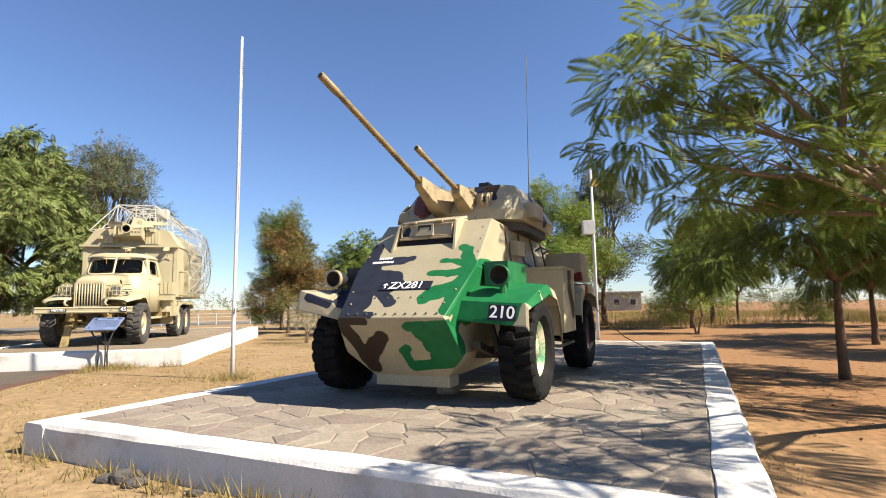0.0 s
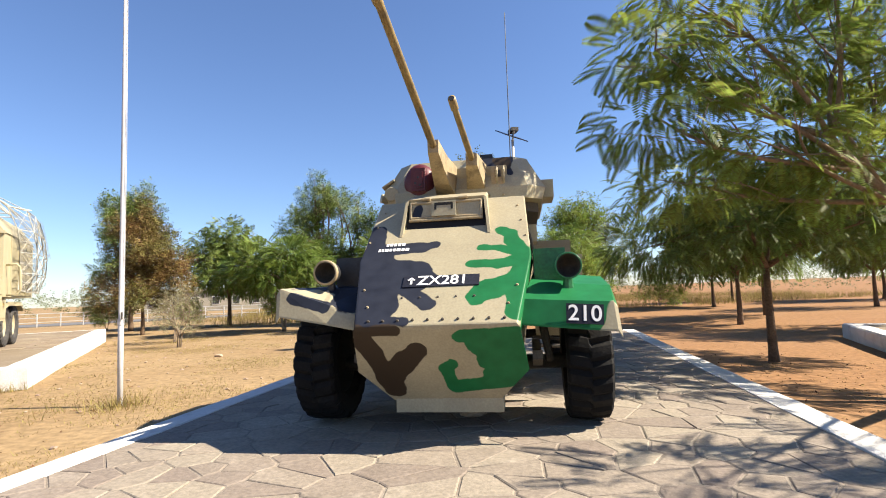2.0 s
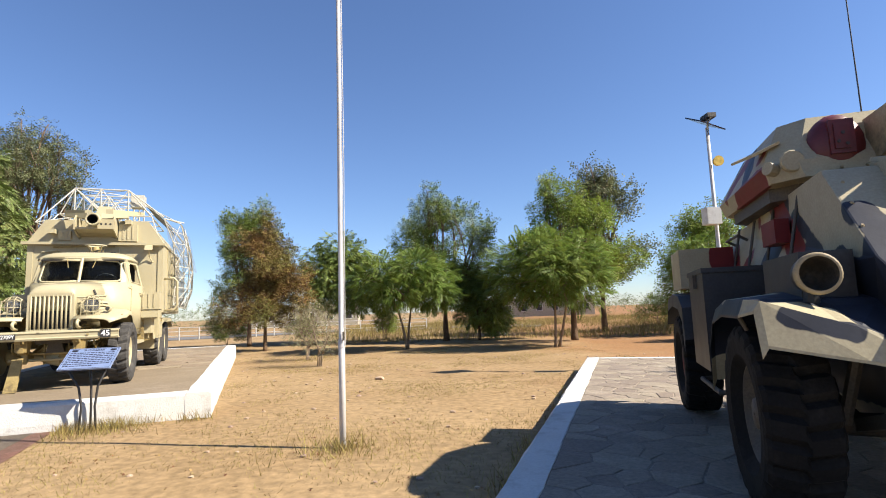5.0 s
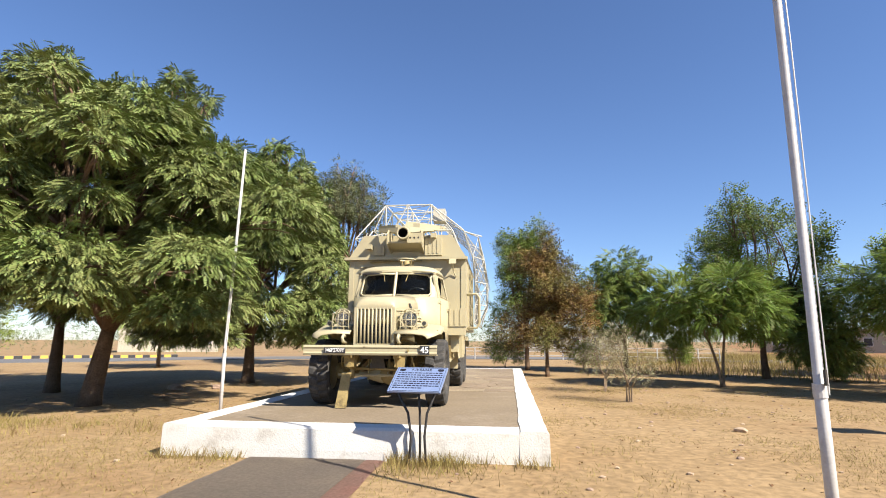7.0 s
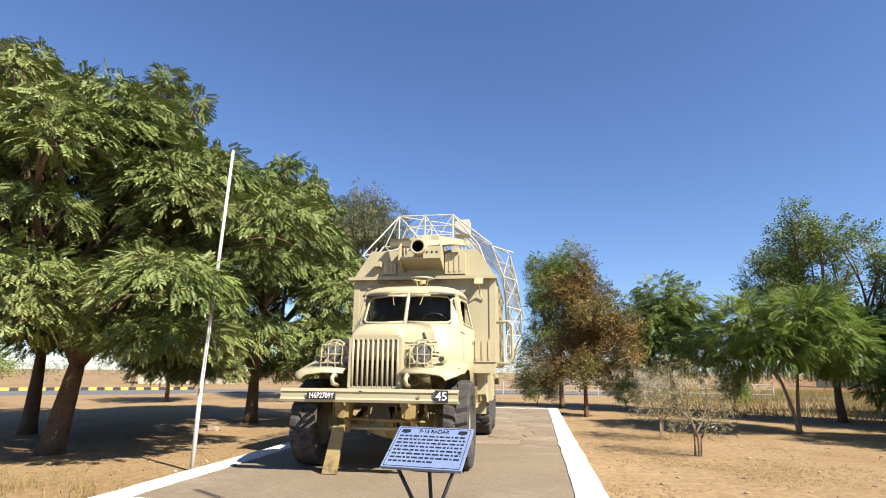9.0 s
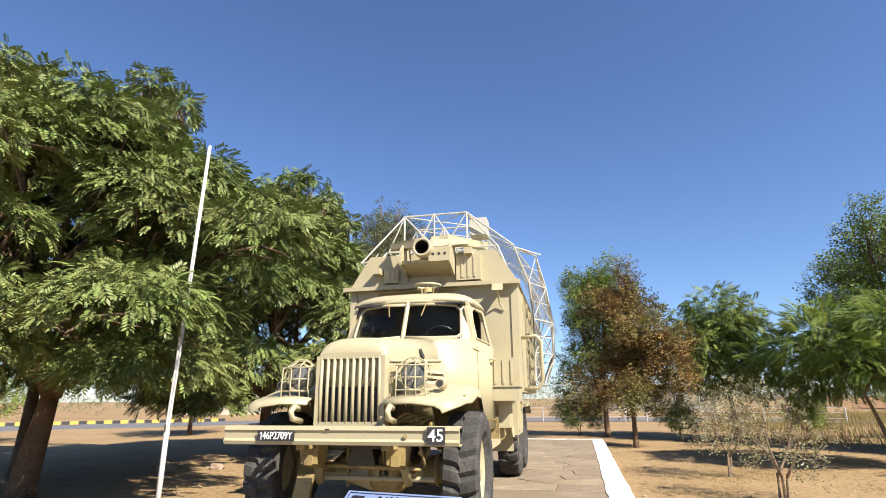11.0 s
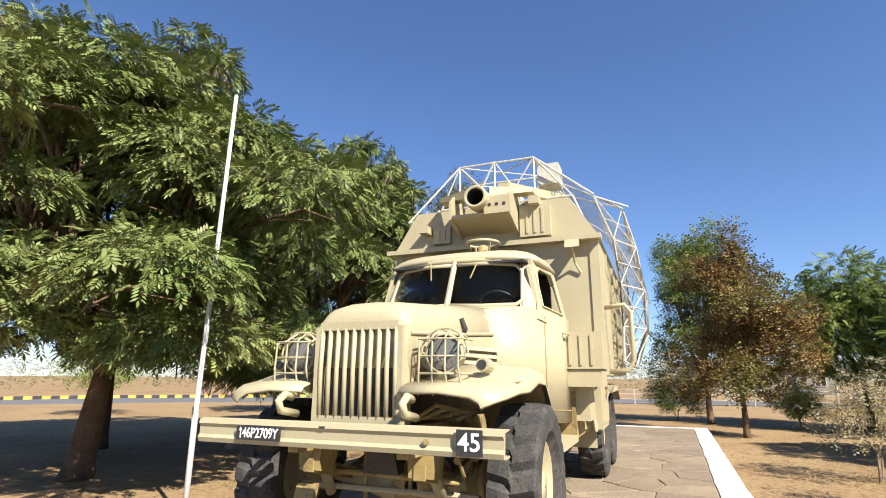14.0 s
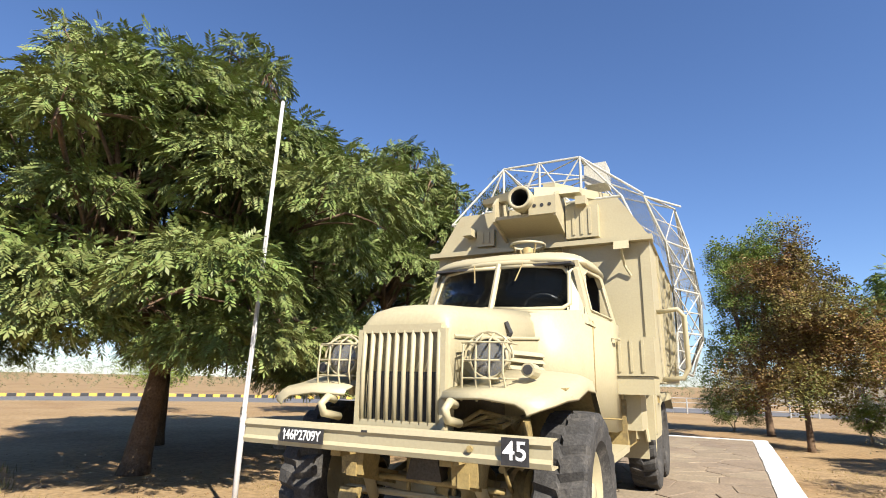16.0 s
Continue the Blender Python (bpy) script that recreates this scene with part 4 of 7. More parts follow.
# grille
G = 0.02
grille = new("grille"); grille.parent = truck
shell = bmesh.new()
for x0, x1, z0, z1 in ((G - 0.335, G - 0.300, 0.99, 1.62), (G + 0.300, G + 0.335, 0.99, 1.62), (G - 0.300, G + 0.300, 0.98, 1.035), (G - 0.300, G + 0.300, 1.595, 1.65)):
    box(x0, x1, 0.20, 0.34, z0, z1, shell)
part("grille_frame", shell, M_CREAM, grille, bevel=0.008)
bars = 10
for i in range(bars):
    x = G - 0.285 + i * 0.57 / (bars - 1)
    part("grille_bar", pipe([(x, 0.215, 1.02), (x, 0.205, 1.33), (x, 0.215, 1.61)], 0.0165, 8), M_CREAM, grille, smooth=True)
# black box close behind the bars, painting the shade of the grille gaps
part("radiator", box(G - 0.303, G + 0.303, 0.285, 0.33, 1.0, 1.62), M_BLACK, truck)


def arch_ring(y, hw, z0, ztop, crown, n=10, cx=G):
    pts = [(cx - hw, y, z0)]
    for k in range(n + 1):
        a = math.pi * (1 - k / n)
        c, s_ = math.cos(a), math.sin(a)
        pts.append((cx + hw * math.copysign(abs(c) ** 0.55, c), y, ztop - crown + crown * s_ ** 0.7))
    pts.append((cx + hw, y, z0))
    return pts


hood = part("hood", loft([arch_ring(0.24, 0.335, 1.55, 1.665, 0.06), arch_ring(0.25, 0.34, 1.45, 1.72, 0.13), arch_ring(0.30, 0.345, 1.3, 1.775, 0.17), arch_ring(0.42, 0.355, 1.25, 1.81, 0.20), arch_ring(0.8, 0.40, 1.2, 1.845, 0.22), arch_ring(1.65, 0.56, 1.15, 1.93, 0.25)], caps=True), M_CREAM, truck, "rounded cream hood", smooth=True)
for s in (-1, 1):
    sd = part("hood_side", loft([[(G + s * 0.335, 0.24, 0.99), (G + s * 0.335, 0.24, 1.58), (G + s * 0.30, 0.26, 1.58), (G + s * 0.30, 0.26, 0.99)], [(G + s * 0.345, 0.36, 1.20), (G + s * 0.35, 0.36, 1.58), (G + s * 0.315, 0.36, 1.58), (G + s * 0.315, 0.36, 1.20)], [(G + s * 0.40, 0.8, 1.24), (G + s * 0.405, 0.8, 1.58), (G + s * 0.37, 0.8, 1.58), (G + s * 0.37, 0.8, 1.24)], [(G + s * 0.60, 1.7, 1.2), (G + s * 0.60, 1.7, 1.64), (G + s * 0.55, 1.7, 1.64), (G + s * 0.55, 1.7, 1.2)]]), M_CREAM, truck)
    for k in range(4):
        z = 1.33 + k * 0.055
        part("louvre", loft([[(G + s * 0.47, 1.0, z), (G + s * 0.50, 1.0, z), (G + s * 0.47, 1.0, z + 0.035)], [(G + s * 0.585, 1.5, z), (G + s * 0.615, 1.5, z), (G + s * 0.585, 1.5, z + 0.035)]]), M_CREAM, sd)
    part("hood_seam", pipe([(G + s * 0.345, 0.30, 1.575), (G + s * 0.41, 0.8, 1.60), (G + s * 0.59, 1.65, 1.66)], 0.014), M_CREAM, sd)


def truck_fender(s):
    rows = []
    for y, z, xo in ((0.14, 1.165, 0.90), (0.16, 1.195, 0.97), (0.26, 1.22, 1.03), (0.45, 1.245, 1.06), (0.65, 1.29, 1.08), (0.90, 1.345, 1.09), (1.15, 1.33, 1.09), (1.38, 1.18, 1.08), (1.52, 0.95, 1.07), (1.62, 0.68, 1.06)):
        xi = 0.36 + 0.16 * min(max((y - 0.2) / 1.4, 0), 1)
        rows.append([(s * xi, y, z + 0.03), (s * (xi * 0.5 + xo * 0.5), y, z + 0.035), (s * (xo - 0.07), y, z + 0.01), (s * (xo - 0.015), y, z - 0.02), (s * xo, y, z - (0.05 if y < 0.5 else 0.09))])
    return sheet(rows, 0.014)


for s in (-1, 1):
    f = part("front_fender", truck_fender(s), M_CREAM, truck, smooth=True)
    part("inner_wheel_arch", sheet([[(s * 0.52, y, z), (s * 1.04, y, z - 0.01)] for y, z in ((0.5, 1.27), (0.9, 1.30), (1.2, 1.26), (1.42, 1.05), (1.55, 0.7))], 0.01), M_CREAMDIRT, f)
    # headlamp with its wire guard
    c = Vector((s * 0.57 + 0.01, 0.42, 1.44))
    lamp = part("headlamp", lathe([(-0.06, 0.118), (-0.065, 0.130), (-0.04, 0.134), (0.0, 0.126), (0.10, 0.10), (0.17, 0.04), (0.18, 0.001)], 24, "y", c), M_CREAM, truck, smooth=True)
    part("lens", lathe([(-0.045, 0.115), (-0.06, 0.06), (-0.064, 0.001)], 24, "y", c), M_LENS, lamp, smooth=True)
    part("reflector", lathe([(-0.04, 0.113), (0.02, 0.09), (0.06, 0.03), (0.062, 0.001)], 20, "y", c), M_REFLECTOR, lamp, smooth=True)
    part("lamp_stalk", pipe([c + Vector((0, 0.06, -0.1)), c + Vector((0, 0.10, -0.26))], 0.035), M_CREAM, lamp)
    guard = new("lamp_guard"); guard.parent = truck
    for k, dx in enumerate((-0.135, -0.045, 0.045, 0.135)):
        top = 0.19 - abs(dx) * 0.5
        part("guard_wire", pipe([c + Vector((dx * 1.15, -0.12, -0.27)), c + Vector((dx, -0.16, -0.1)), c + Vector((dx, -0.15, top * 0.6)), c + Vector((dx * 0.8, -0.02, top)), c + Vector((dx * 0.8, 0.10, top * 0.9))], 0.007, 6), M_CREAM, guard)
    for k, dz in enumerate((-0.13, -0.02, 0.09)):
        part("guard_wire", pipe([c + Vector((-0.155, 0.06, dz)), c + Vector((-0.15, -0.13, dz)), c + Vector((0, -0.165, dz)), c + Vector((0.15, -0.13, dz)), c + Vector((0.155, 0.06, dz))], 0.007, 6), M_CREAM, guard)
    loop = [c + Vector((0.165 * math.cos(a), -0.05, 0.165 * math.sin(a))) for a in (math.pi * k / 10 for k in range(11))]
    part("guard_hoop", pipe(loop, 0.008, 6), M_CREAM, guard)
    part("indicator", pipe([(s * 0.81, 0.58, 1.36), (s * 0.81, 0.46, 1.37)], [0.05, 0.045], 12), M_CREAM, truck)
    part("indicator_lens", pipe([(s * 0.81, 0.458, 1.37), (s * 0.81, 0.45, 1.37)], 0.032, 12), M_BLACK, truck)
    # tow hooks
    hook = [(s * 0.45, 0.22, 1.04), (s * 0.45, 0.05, 1.07), (s * 0.45, 0.02, 1.13), (s * 0.45, 0.08, 1.17), (s * 0.45, 0.16, 1.15)]
    part("tow_hook", pipe(hook, 0.026, 10), M_CREAM, truck, smooth=True)

# cab
cab = new("cab"); cab.parent = truck
part("cab_body", loft([[(G - 0.58, 1.50, 1.2), (G + 0.58, 1.50, 1.2), (G + 0.58, 1.50, 1.82), (G - 0.58, 1.50, 1.82)], [(G - 0.70, 1.66, 1.1), (G + 0.70, 1.66, 1.1), (G + 0.70, 1.66, 1.89), (G - 0.70, 1.66, 1.89)], [(G - 0.80, 1.85, 1.0), (G + 0.80, 1.85, 1.0), (G + 0.80, 1.85, 1.92), (G - 0.80, 1.85, 1.92)], [(G - 0.89, 2.2, 0.9), (G + 0.89, 2.2, 0.9), (G + 0.89, 2.2, 1.90), (G - 0.89, 2.2, 1.90)], [(G - 0.97, 2.65, 0.85), (G + 0.97, 2.65, 0.85), (G + 0.97, 2.65, 1.90), (G - 0.97, 2.65, 1.90)], [(G - 0.98, 3.05, 0.85), (G + 0.98, 3.05, 0.85), (G + 0.98, 3.05, 1.90), (G - 0.98, 3.05, 1.90)]]), M_CREAM, cab, bevel=0.07, smooth=True)
def cab_roof_ring(y, hw, z, crown, fold=0.0):
    return [(G + hw * math.copysign(abs(math.cos(a)) ** 0.5, math.cos(a)), y + fold * (hw * abs(math.cos(a)) ** 0.5 / 0.85) ** 2, z + crown * math.sin(a) ** 0.8) for a in (math.pi * (1 - k / 12) for k in range(13))]


part("cab_roof", loft([cab_roof_ring(2.055, 0.74, 2.435, 0.02, 0.20), cab_roof_ring(2.08, 0.82, 2.43, 0.075, 0.19), cab_roof_ring(2.16, 0.83, 2.42, 0.14, 0.14), cab_roof_ring(2.35, 0.82, 2.42, 0.185, 0.04), cab_roof_ring(2.7, 0.86, 2.42, 0.19), cab_roof_ring(3.05, 0.86, 2.42, 0.17)]), M_CREAM, cab, "rounded cab roof", smooth=True)
def wpt(u, t):
    """A point on the raked windscreen: u across, t up; the halves fold back at the sides."""
    return Vector((G + u * (1 - 0.08 * t), 1.80 + 0.28 * t + 0.22 * (abs(u) / 0.85) ** 2, 1.88 + 0.58 * t))


for s in (-1, 1):
    part("windscreen_frame", pipe([wpt(s * 0.03, 0.14), wpt(s * 0.35, 0.12), wpt(s * 0.66, 0.14), wpt(s * 0.72, 0.22), wpt(s * 0.72, 0.75), wpt(s * 0.66, 0.88), wpt(s * 0.35, 0.91), wpt(s * 0.03, 0.90)], 0.022, 8), M_CREAM, cab, smooth=True)
    rows = [[wpt(s * u, t) for u in (0.02, 0.2, 0.4, 0.6, 0.72)] for t in (0.12, 0.5, 0.9)]
    bm = bmesh.new()
    g = [[bm.verts.new(p) for p in r] for r in rows]
    for a, b in zip(g, g[1:]):
        for i in range(4):
            bm.faces.new((a[i], a[i + 1], b[i + 1], b[i]))
    bmesh.ops.solidify(bm, geom=bm.faces, thickness=0.006)
    gl = part("windscreen_pane", bm, M_GLASS, cab, "dusty windscreen pane", smooth=True)
    gl.visible_shadow = False
    rows = [[wpt(s * u, t) for u in (0.70, 0.80, 0.86)] for t in (-0.05, 0.3, 0.7, 1.0)]
    part("corner_pillar", loft([[r[0], r[1], r[2] + Vector((0, 0.06, 0)), r[0] + Vector((0, 0.05, 0))] for r in rows]), M_CREAM, cab)
    part("quarter_panel", loft([[wpt(s * 0.84, t) + Vector((0, 0.02, 0)), wpt(s * 0.86, t) + Vector((0, 0.06, 0)), Vector((G + s * (0.888 - 0.13 * t), 2.2, 1.86 + 0.6 * t)), Vector((G + s * (0.85 - 0.13 * t), 2.2, 1.86 + 0.6 * t))] for t in (-0.1, 0.3, 0.7, 1.0)]), M_CREAM, cab)
    # door with its window
    X = G + s * 0.975
    ob = bmesh.new()
    outline = [(2.08, 1.86), (3.0, 1.86), (3.0, 2.40), (2.86, 2.46), (2.34, 2.46), (2.14, 2.36)]
    hole = [(2.18, 1.96), (2.72, 1.93), (2.74, 2.26), (2.68, 2.36), (2.36, 2.37), (2.22, 2.30)]
    lean = lambda y, z: X - s * (0.14 * (z - 1.86) / 0.6 + 0.085 * max(0.0, 2.65 - y) / 0.45)
    a = [ob.verts.new((lean(y, z), y, z)) for y, z in outline]; b = [ob.verts.new((lean(y, z), y, z)) for y, z in hole]
    a2 = [ob.verts.new((lean(y, z) - s * 0.04, y, z)) for y, z in outline]; b2 = [ob.verts.new((lean(y, z) - s * 0.04, y, z)) for y, z in hole]
    for i in range(6):
        j = (i + 1) % 6
        ob.faces.new((a[i], a[j], b[j], b[i])); ob.faces.new((a2[i], b2[i], b2[j], a2[j])); ob.faces.new((b[i], b[j], b2[j], b2[i])); ob.faces.new((a[i], a2[i], a2[j], a[j]))
    dr = part("door", ob, M_CREAM, cab)
    part("window_rim", pipe([(lean(y, z) + s * 0.004, y, z) for y, z in hole + hole[:1]], 0.014, 6), M_CREAM, cab)
    part("door_handle", pipe([(X + s * 0.0, 2.62, 1.74), (X + s * 0.045, 2.62, 1.73), (X + s * 0.045, 2.76, 1.73)], 0.013), M_CREAM, cab)
    part("door_seam", pipe([(X - s * 0.095, 2.16, 1.86), (X - s * 0.095, 2.16, 1.0), (X + s * 0.004, 2.68, 0.97), (X + s * 0.004, 3.0, 0.95)], 0.008, 6), M_CREAMDIRT, cab)
    for z in (1.2, 1.7):
        part("door_hinge", pipe([(X + s * 0.012, 2.95, z - 0.05), (X + s * 0.012, 2.95, z + 0.05)], 0.018), M_CREAM, cab)
part("windscreen_post", pipe([wpt(0, -0.02), wpt(0, 0.96)], 0.03, 8), M_CREAM, cab)
part("windscreen_header", pipe([wpt(u, 0.98) for u in (-0.80, -0.5, -0.2, 0, 0.2, 0.5, 0.80)], 0.03, 8), M_CREAM, cab, smooth=True)
part("windscreen_sill", pipe([wpt(u, 0.02) for u in (-0.82, -0.5, -0.2, 0, 0.2, 0.5, 0.82)], 0.05, 8), M_CREAM, cab, smooth=True)
# black sheets put the cab's inner shade behind the windows
part("cab_interior", box(G - 0.80, G + 0.80, 2.98, 3.04, 1.2, 2.5), M_BLACK, cab, "cab back wall blackened for the interior shade")
part("floor_shade_sheet", box(G - 0.74, G + 0.74, 2.05, 2.98, 1.88, 1.935), M_BLACK, cab)
part("roof_shade_sheet", box(G - 0.72, G + 0.72, 2.08, 2.98, 2.405, 2.425), M_BLACK, cab)
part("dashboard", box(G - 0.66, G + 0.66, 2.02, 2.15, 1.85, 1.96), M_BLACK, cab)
part("seat_back", box(G - 0.74, G + 0.74, 2.7, 2.85, 1.5, 2.12), M_DARKMETAL, cab, bevel=0.04)
part("steering_wheel", pipe([(G + 0.40 + 0.2 * math.cos(a), 2.25 - 0.09 * math.sin(a), 1.98 + 0.17 * math.sin(a)) for a in (2 * math.pi * k / 24 for k in range(25))], 0.013, 6), M_STEEL, cab)
for s in (-1, 1):
    part("wiper", pipe([wpt(s * 0.28, 0.96) + Vector((0, -0.05, 0)), wpt(s * 0.22, 0.62) + Vector((0, -0.05, 0))], 0.007, 6), M_CREAMDIRT, cab)
RX, RY = G + 0.08, 2.78
part("roof_board", box(RX - 0.34, RX + 0.40, RY - 0.16, RY + 0.16, 2.615, 2.645), M_BLACK, cab, "dark board on the cab roof", bevel=0.006)
part("roof_ring", pipe([(RX + 0.19 * math.cos(a), RY + 0.19 * math.sin(a), 2.80) for a in (2 * math.pi * k / 24 for k in range(25))], 0.017, 8), M_CREAM, cab, "cream steel ring standing on the cab roof", smooth=True)
for k in range(4):
    a = math.pi * (0.25 + 0.5 * k)
    part("ring_leg", pipe([(RX + 0.19 * math.cos(a), RY + 0.19 * math.sin(a), 2.80), (RX + 0.13 * math.cos(a), RY + 0.13 * math.sin(a), 2.64)], 0.013, 6), M_CREAMDIRT, cab)
part("ring_hub", lathe([(2.64, 0.07), (2.76, 0.06), (2.78, 0.03), (2.785, 0.0)], 14, "z", (RX, RY, 0)), M_CREAMDIRT, cab, smooth=True)
# drip lines and the seam round the cab
part("cab_roof_seam", pipe([(G - 0.83, 3.06, 2.44), (G - 0.80, 2.5, 2.47), (G - 0.78, 2.3, 2.47)], 0.011, 6), M_CREAM, cab)
part("cab_roof_seam", pipe([(G + 0.83, 3.06, 2.44), (G + 0.80, 2.5, 2.47), (G + 0.78, 2.3, 2.47)], 0.011, 6), M_CREAM, cab)
part("cowl_step", pipe([(G + 0.30, 1.62, 1.905), (G + 0.62, 1.75, 1.89), (G + 0.80, 1.98, 1.86)], 0.016, 8), M_CREAM, cab, smooth=True)
part("cowl_step", pipe([(G - 0.30, 1.62, 1.905), (G - 0.62, 1.75, 1.89), (G - 0.80, 1.98, 1.86)], 0.016, 8), M_CREAM, cab, smooth=True)
for s in (-1, 1):
    part("hood_catch", pipe([(G + s * 0.44, 1.05, 1.60), (G + s * 0.475, 1.04, 1.66), (G + s * 0.44, 1.03, 1.74)], 0.02, 8), M_BLACK, cab, "black rubber hood strap")

# radar cabin
W = 1.33
cabin = new("radar_cabin"); cabin.parent = truck
body = part("cabin_body", box(-W, W, 3.42, 7.4, 1.32, 2.93), M_CREAM, cabin, "cream sheet-metal radar cabin", bevel=0.03)
roofp = [(-W - 0.03, 2.93), (W + 0.03, 2.93), (1.02, 3.46), (-1.02, 3.46)]
part("cabin_roof", loft([[(x, 3.40, z) for x, z in roofp], [(x, 7.42, z) for x, z in roofp]]), M_CREAM, cabin, bevel=0.02)
part("eave_ledge", box(-W - 0.10, W + 0.05, 3.30, 3.44, 2.89, 2.95), M_CREAM, cabin, bevel=0.01)
for x in (-0.45, 0.42):
    part("panel_seam", box(x - 0.012, x + 0.012, 3.405, 3.42, 1.4, 2.88), M_CREAM, cabin)
for s in (-1, 1):
    part("corner_post", box(*sorted((s * (W - 0.10), s * (W + 0.006))), 3.40, 3.50, 1.32, 2.9), M_CREAM, cabin, bevel=0.008)
    for y in (4.3, 5.3, 6.3):
        part("side_rib", box(*sorted((s * W, s * (W + 0.025))), y - 0.03, y + 0.03, 1.4, 2.9), M_CREAM, cabin)


def hatch_box(x0, x1, z0, z1, y, depth, ribs=3):
    h = part("vent_hatch", box(x0, x1, y - depth, y, z0, z1), M_CREAM, cabin, bevel=0.012)
    for i in range(ribs):
        x = x0 + (i + 1) * (x1 - x0) / (ribs + 1)
        part("hatch_rib", box(x - 0.015, x + 0.015, y - depth - 0.012, y - depth + 0.002, z0 + 0.04, z1 - 0.04), M_CREAM, cabin)


hatch_box(0.42, 0.80, 2.98, 3.38, 3.40, 0.10)
hatch_box(-0.76, -0.52, 3.0, 3.22, 3.40, 0.06, 2)
part("shelf", loft([[(-0.36, 3.40, 3.08), (0.40, 3.40, 3.08), (0.40, 3.40, 3.12), (-0.36, 3.40, 3.12)], [(-0.36, 2.95, 3.20), (0.40, 2.95, 3.20), (0.40, 2.95, 3.24), (-0.36, 2.95, 3.24)]]), M_CREAM, cabin)
for x in (-0.38, 0.37):
    part("bracket_cheek", plate([(x, 3.42, 3.02), (x, 2.92, 3.18), (x, 2.92, 3.40), (x, 3.05, 3.52), (x, 3.42, 3.52)], 0.03), M_CREAM, cabin)
part("bracket_face", box(0.08, 0.40, 2.90, 2.94, 3.20, 3.42), M_CREAM, cabin, bevel=0.01)
for x in (0.15, 0.24, 0.33):
    part("bracket_hole", pipe([(x, 2.896, 3.31), (x, 2.905, 3.31)], 0.022, 12), M_BLACK, cabin)
feed = part("feed_tube", lathe([(2.80, 0.105), (2.78, 0.135), (2.80, 0.145), (2.95, 0.145), (3.0, 0.13), (3.5, 0.12), (4.3, 0.10)], 22, "y", (0.0, 0, 3.40)), M_CREAM, cabin, "cream antenna tube with a dark open mouth", smooth=True)
part("tube_mouth", lathe([(2.805, 0.107), (3.1, 0.10), (3.2, 0.0)], 20, "y", (0.0, 0, 3.40)), M_BLACK, cabin, smooth=True)
for s in (-1, 1):
    part("cradle_arm", loft([[(s * 0.14, 2.95, 3.44), (s * 0.62, 3.2, 3.52), (s * 0.62, 3.2, 3.58), (s * 0.14, 2.95, 3.56)], [(s * 0.14, 3.1, 3.44), (s * 0.62, 3.35, 3.52), (s * 0.62, 3.35, 3.58), (s * 0.14, 3.1, 3.56)]]), M_CREAM, cabin)
for x, z in ((-0.85, 3.18), (0.62, 3.42)):
    part("roof_clamp", box(x - 0.06, x + 0.06, 3.2, 3.42, z - 0.05, z + 0.05), M_CREAM, cabin, bevel=0.015)
part("hood_lamp", loft([[(0.98, 3.12, 2.76), (1.14, 3.12, 2.76), (1.14, 3.16, 2.86), (0.98, 3.16, 2.86)], [(1.0, 3.42, 2.84), (1.12, 3.42, 2.84), (1.12, 3.42, 2.92), (1.0, 3.42, 2.92)]]), M_CREAM, cabin)
part("lamp_strut", pipe([(1.06, 3.15, 2.78), (1.06, 3.36, 2.62), (1.12, 3.40, 2.5)], 0.014), M_CREAM, cabin)
for z in (2.35, 2.05):
    part("cabin_hook", pipe([(0.52, 3.40, z), (0.52, 3.34, z), (0.56, 3.33, z + 0.08)], 0.016), M_CREAM, cabin)
part("handle_loop", pipe([(-1.05, 3.40, 2.72), (-1.05, 3.35, 2.72), (-0.75, 3.35, 2.76), (-0.75, 3.40, 2.76)], 0.014), M_CREAM, cabin)
part("roof_rim", pipe([(-0.85, 3.36, 2.84), (-0.2, 3.34, 2.86), (0.35, 3.36, 2.86)], 0.018), M_CREAMDIRT, cabin)

# lattice antenna, folded over the roof and down the side
antenna = new("lattice_antenna"); antenna.parent = truck
ROD = {}


def rod(a, b, r=0.016, material=M_TRUSS):
    """A strut between two points; struts of one thickness share one mesh."""
    a, b = Vector(a), Vector(b)
    if (r, material.name) not in ROD:
        bm = pipe([(0, 0, 0), (0, 0, 1)], r, 6)
        me = bpy.data.meshes.new("strut"); bm.to_mesh(me); bm.free(); me.materials.append(material)
        ROD[(r, material.name)] = me
    o = new("strut", ROD[(r, material.name)]); o.parent = antenna
    d = b - a
    o.matrix_local = Matrix.Translation(a) @ d.to_track_quat("Z", "Y").to_matrix().to_4x4() @ Matrix.Diagonal((1, 1, d.length, 1))


def truss(points_a, points_b, diagonals=True, r=0.016):
    for i in range(len(points_a)):
        rod(points_a[i], points_b[i], r * 0.8)
        if i:
            rod(points_a[i - 1], points_a[i], r); rod(points_b[i - 1], points_b[i], r)
            if diagonals:
                rod(points_a[i - 1], points_b[i], r * 0.7)


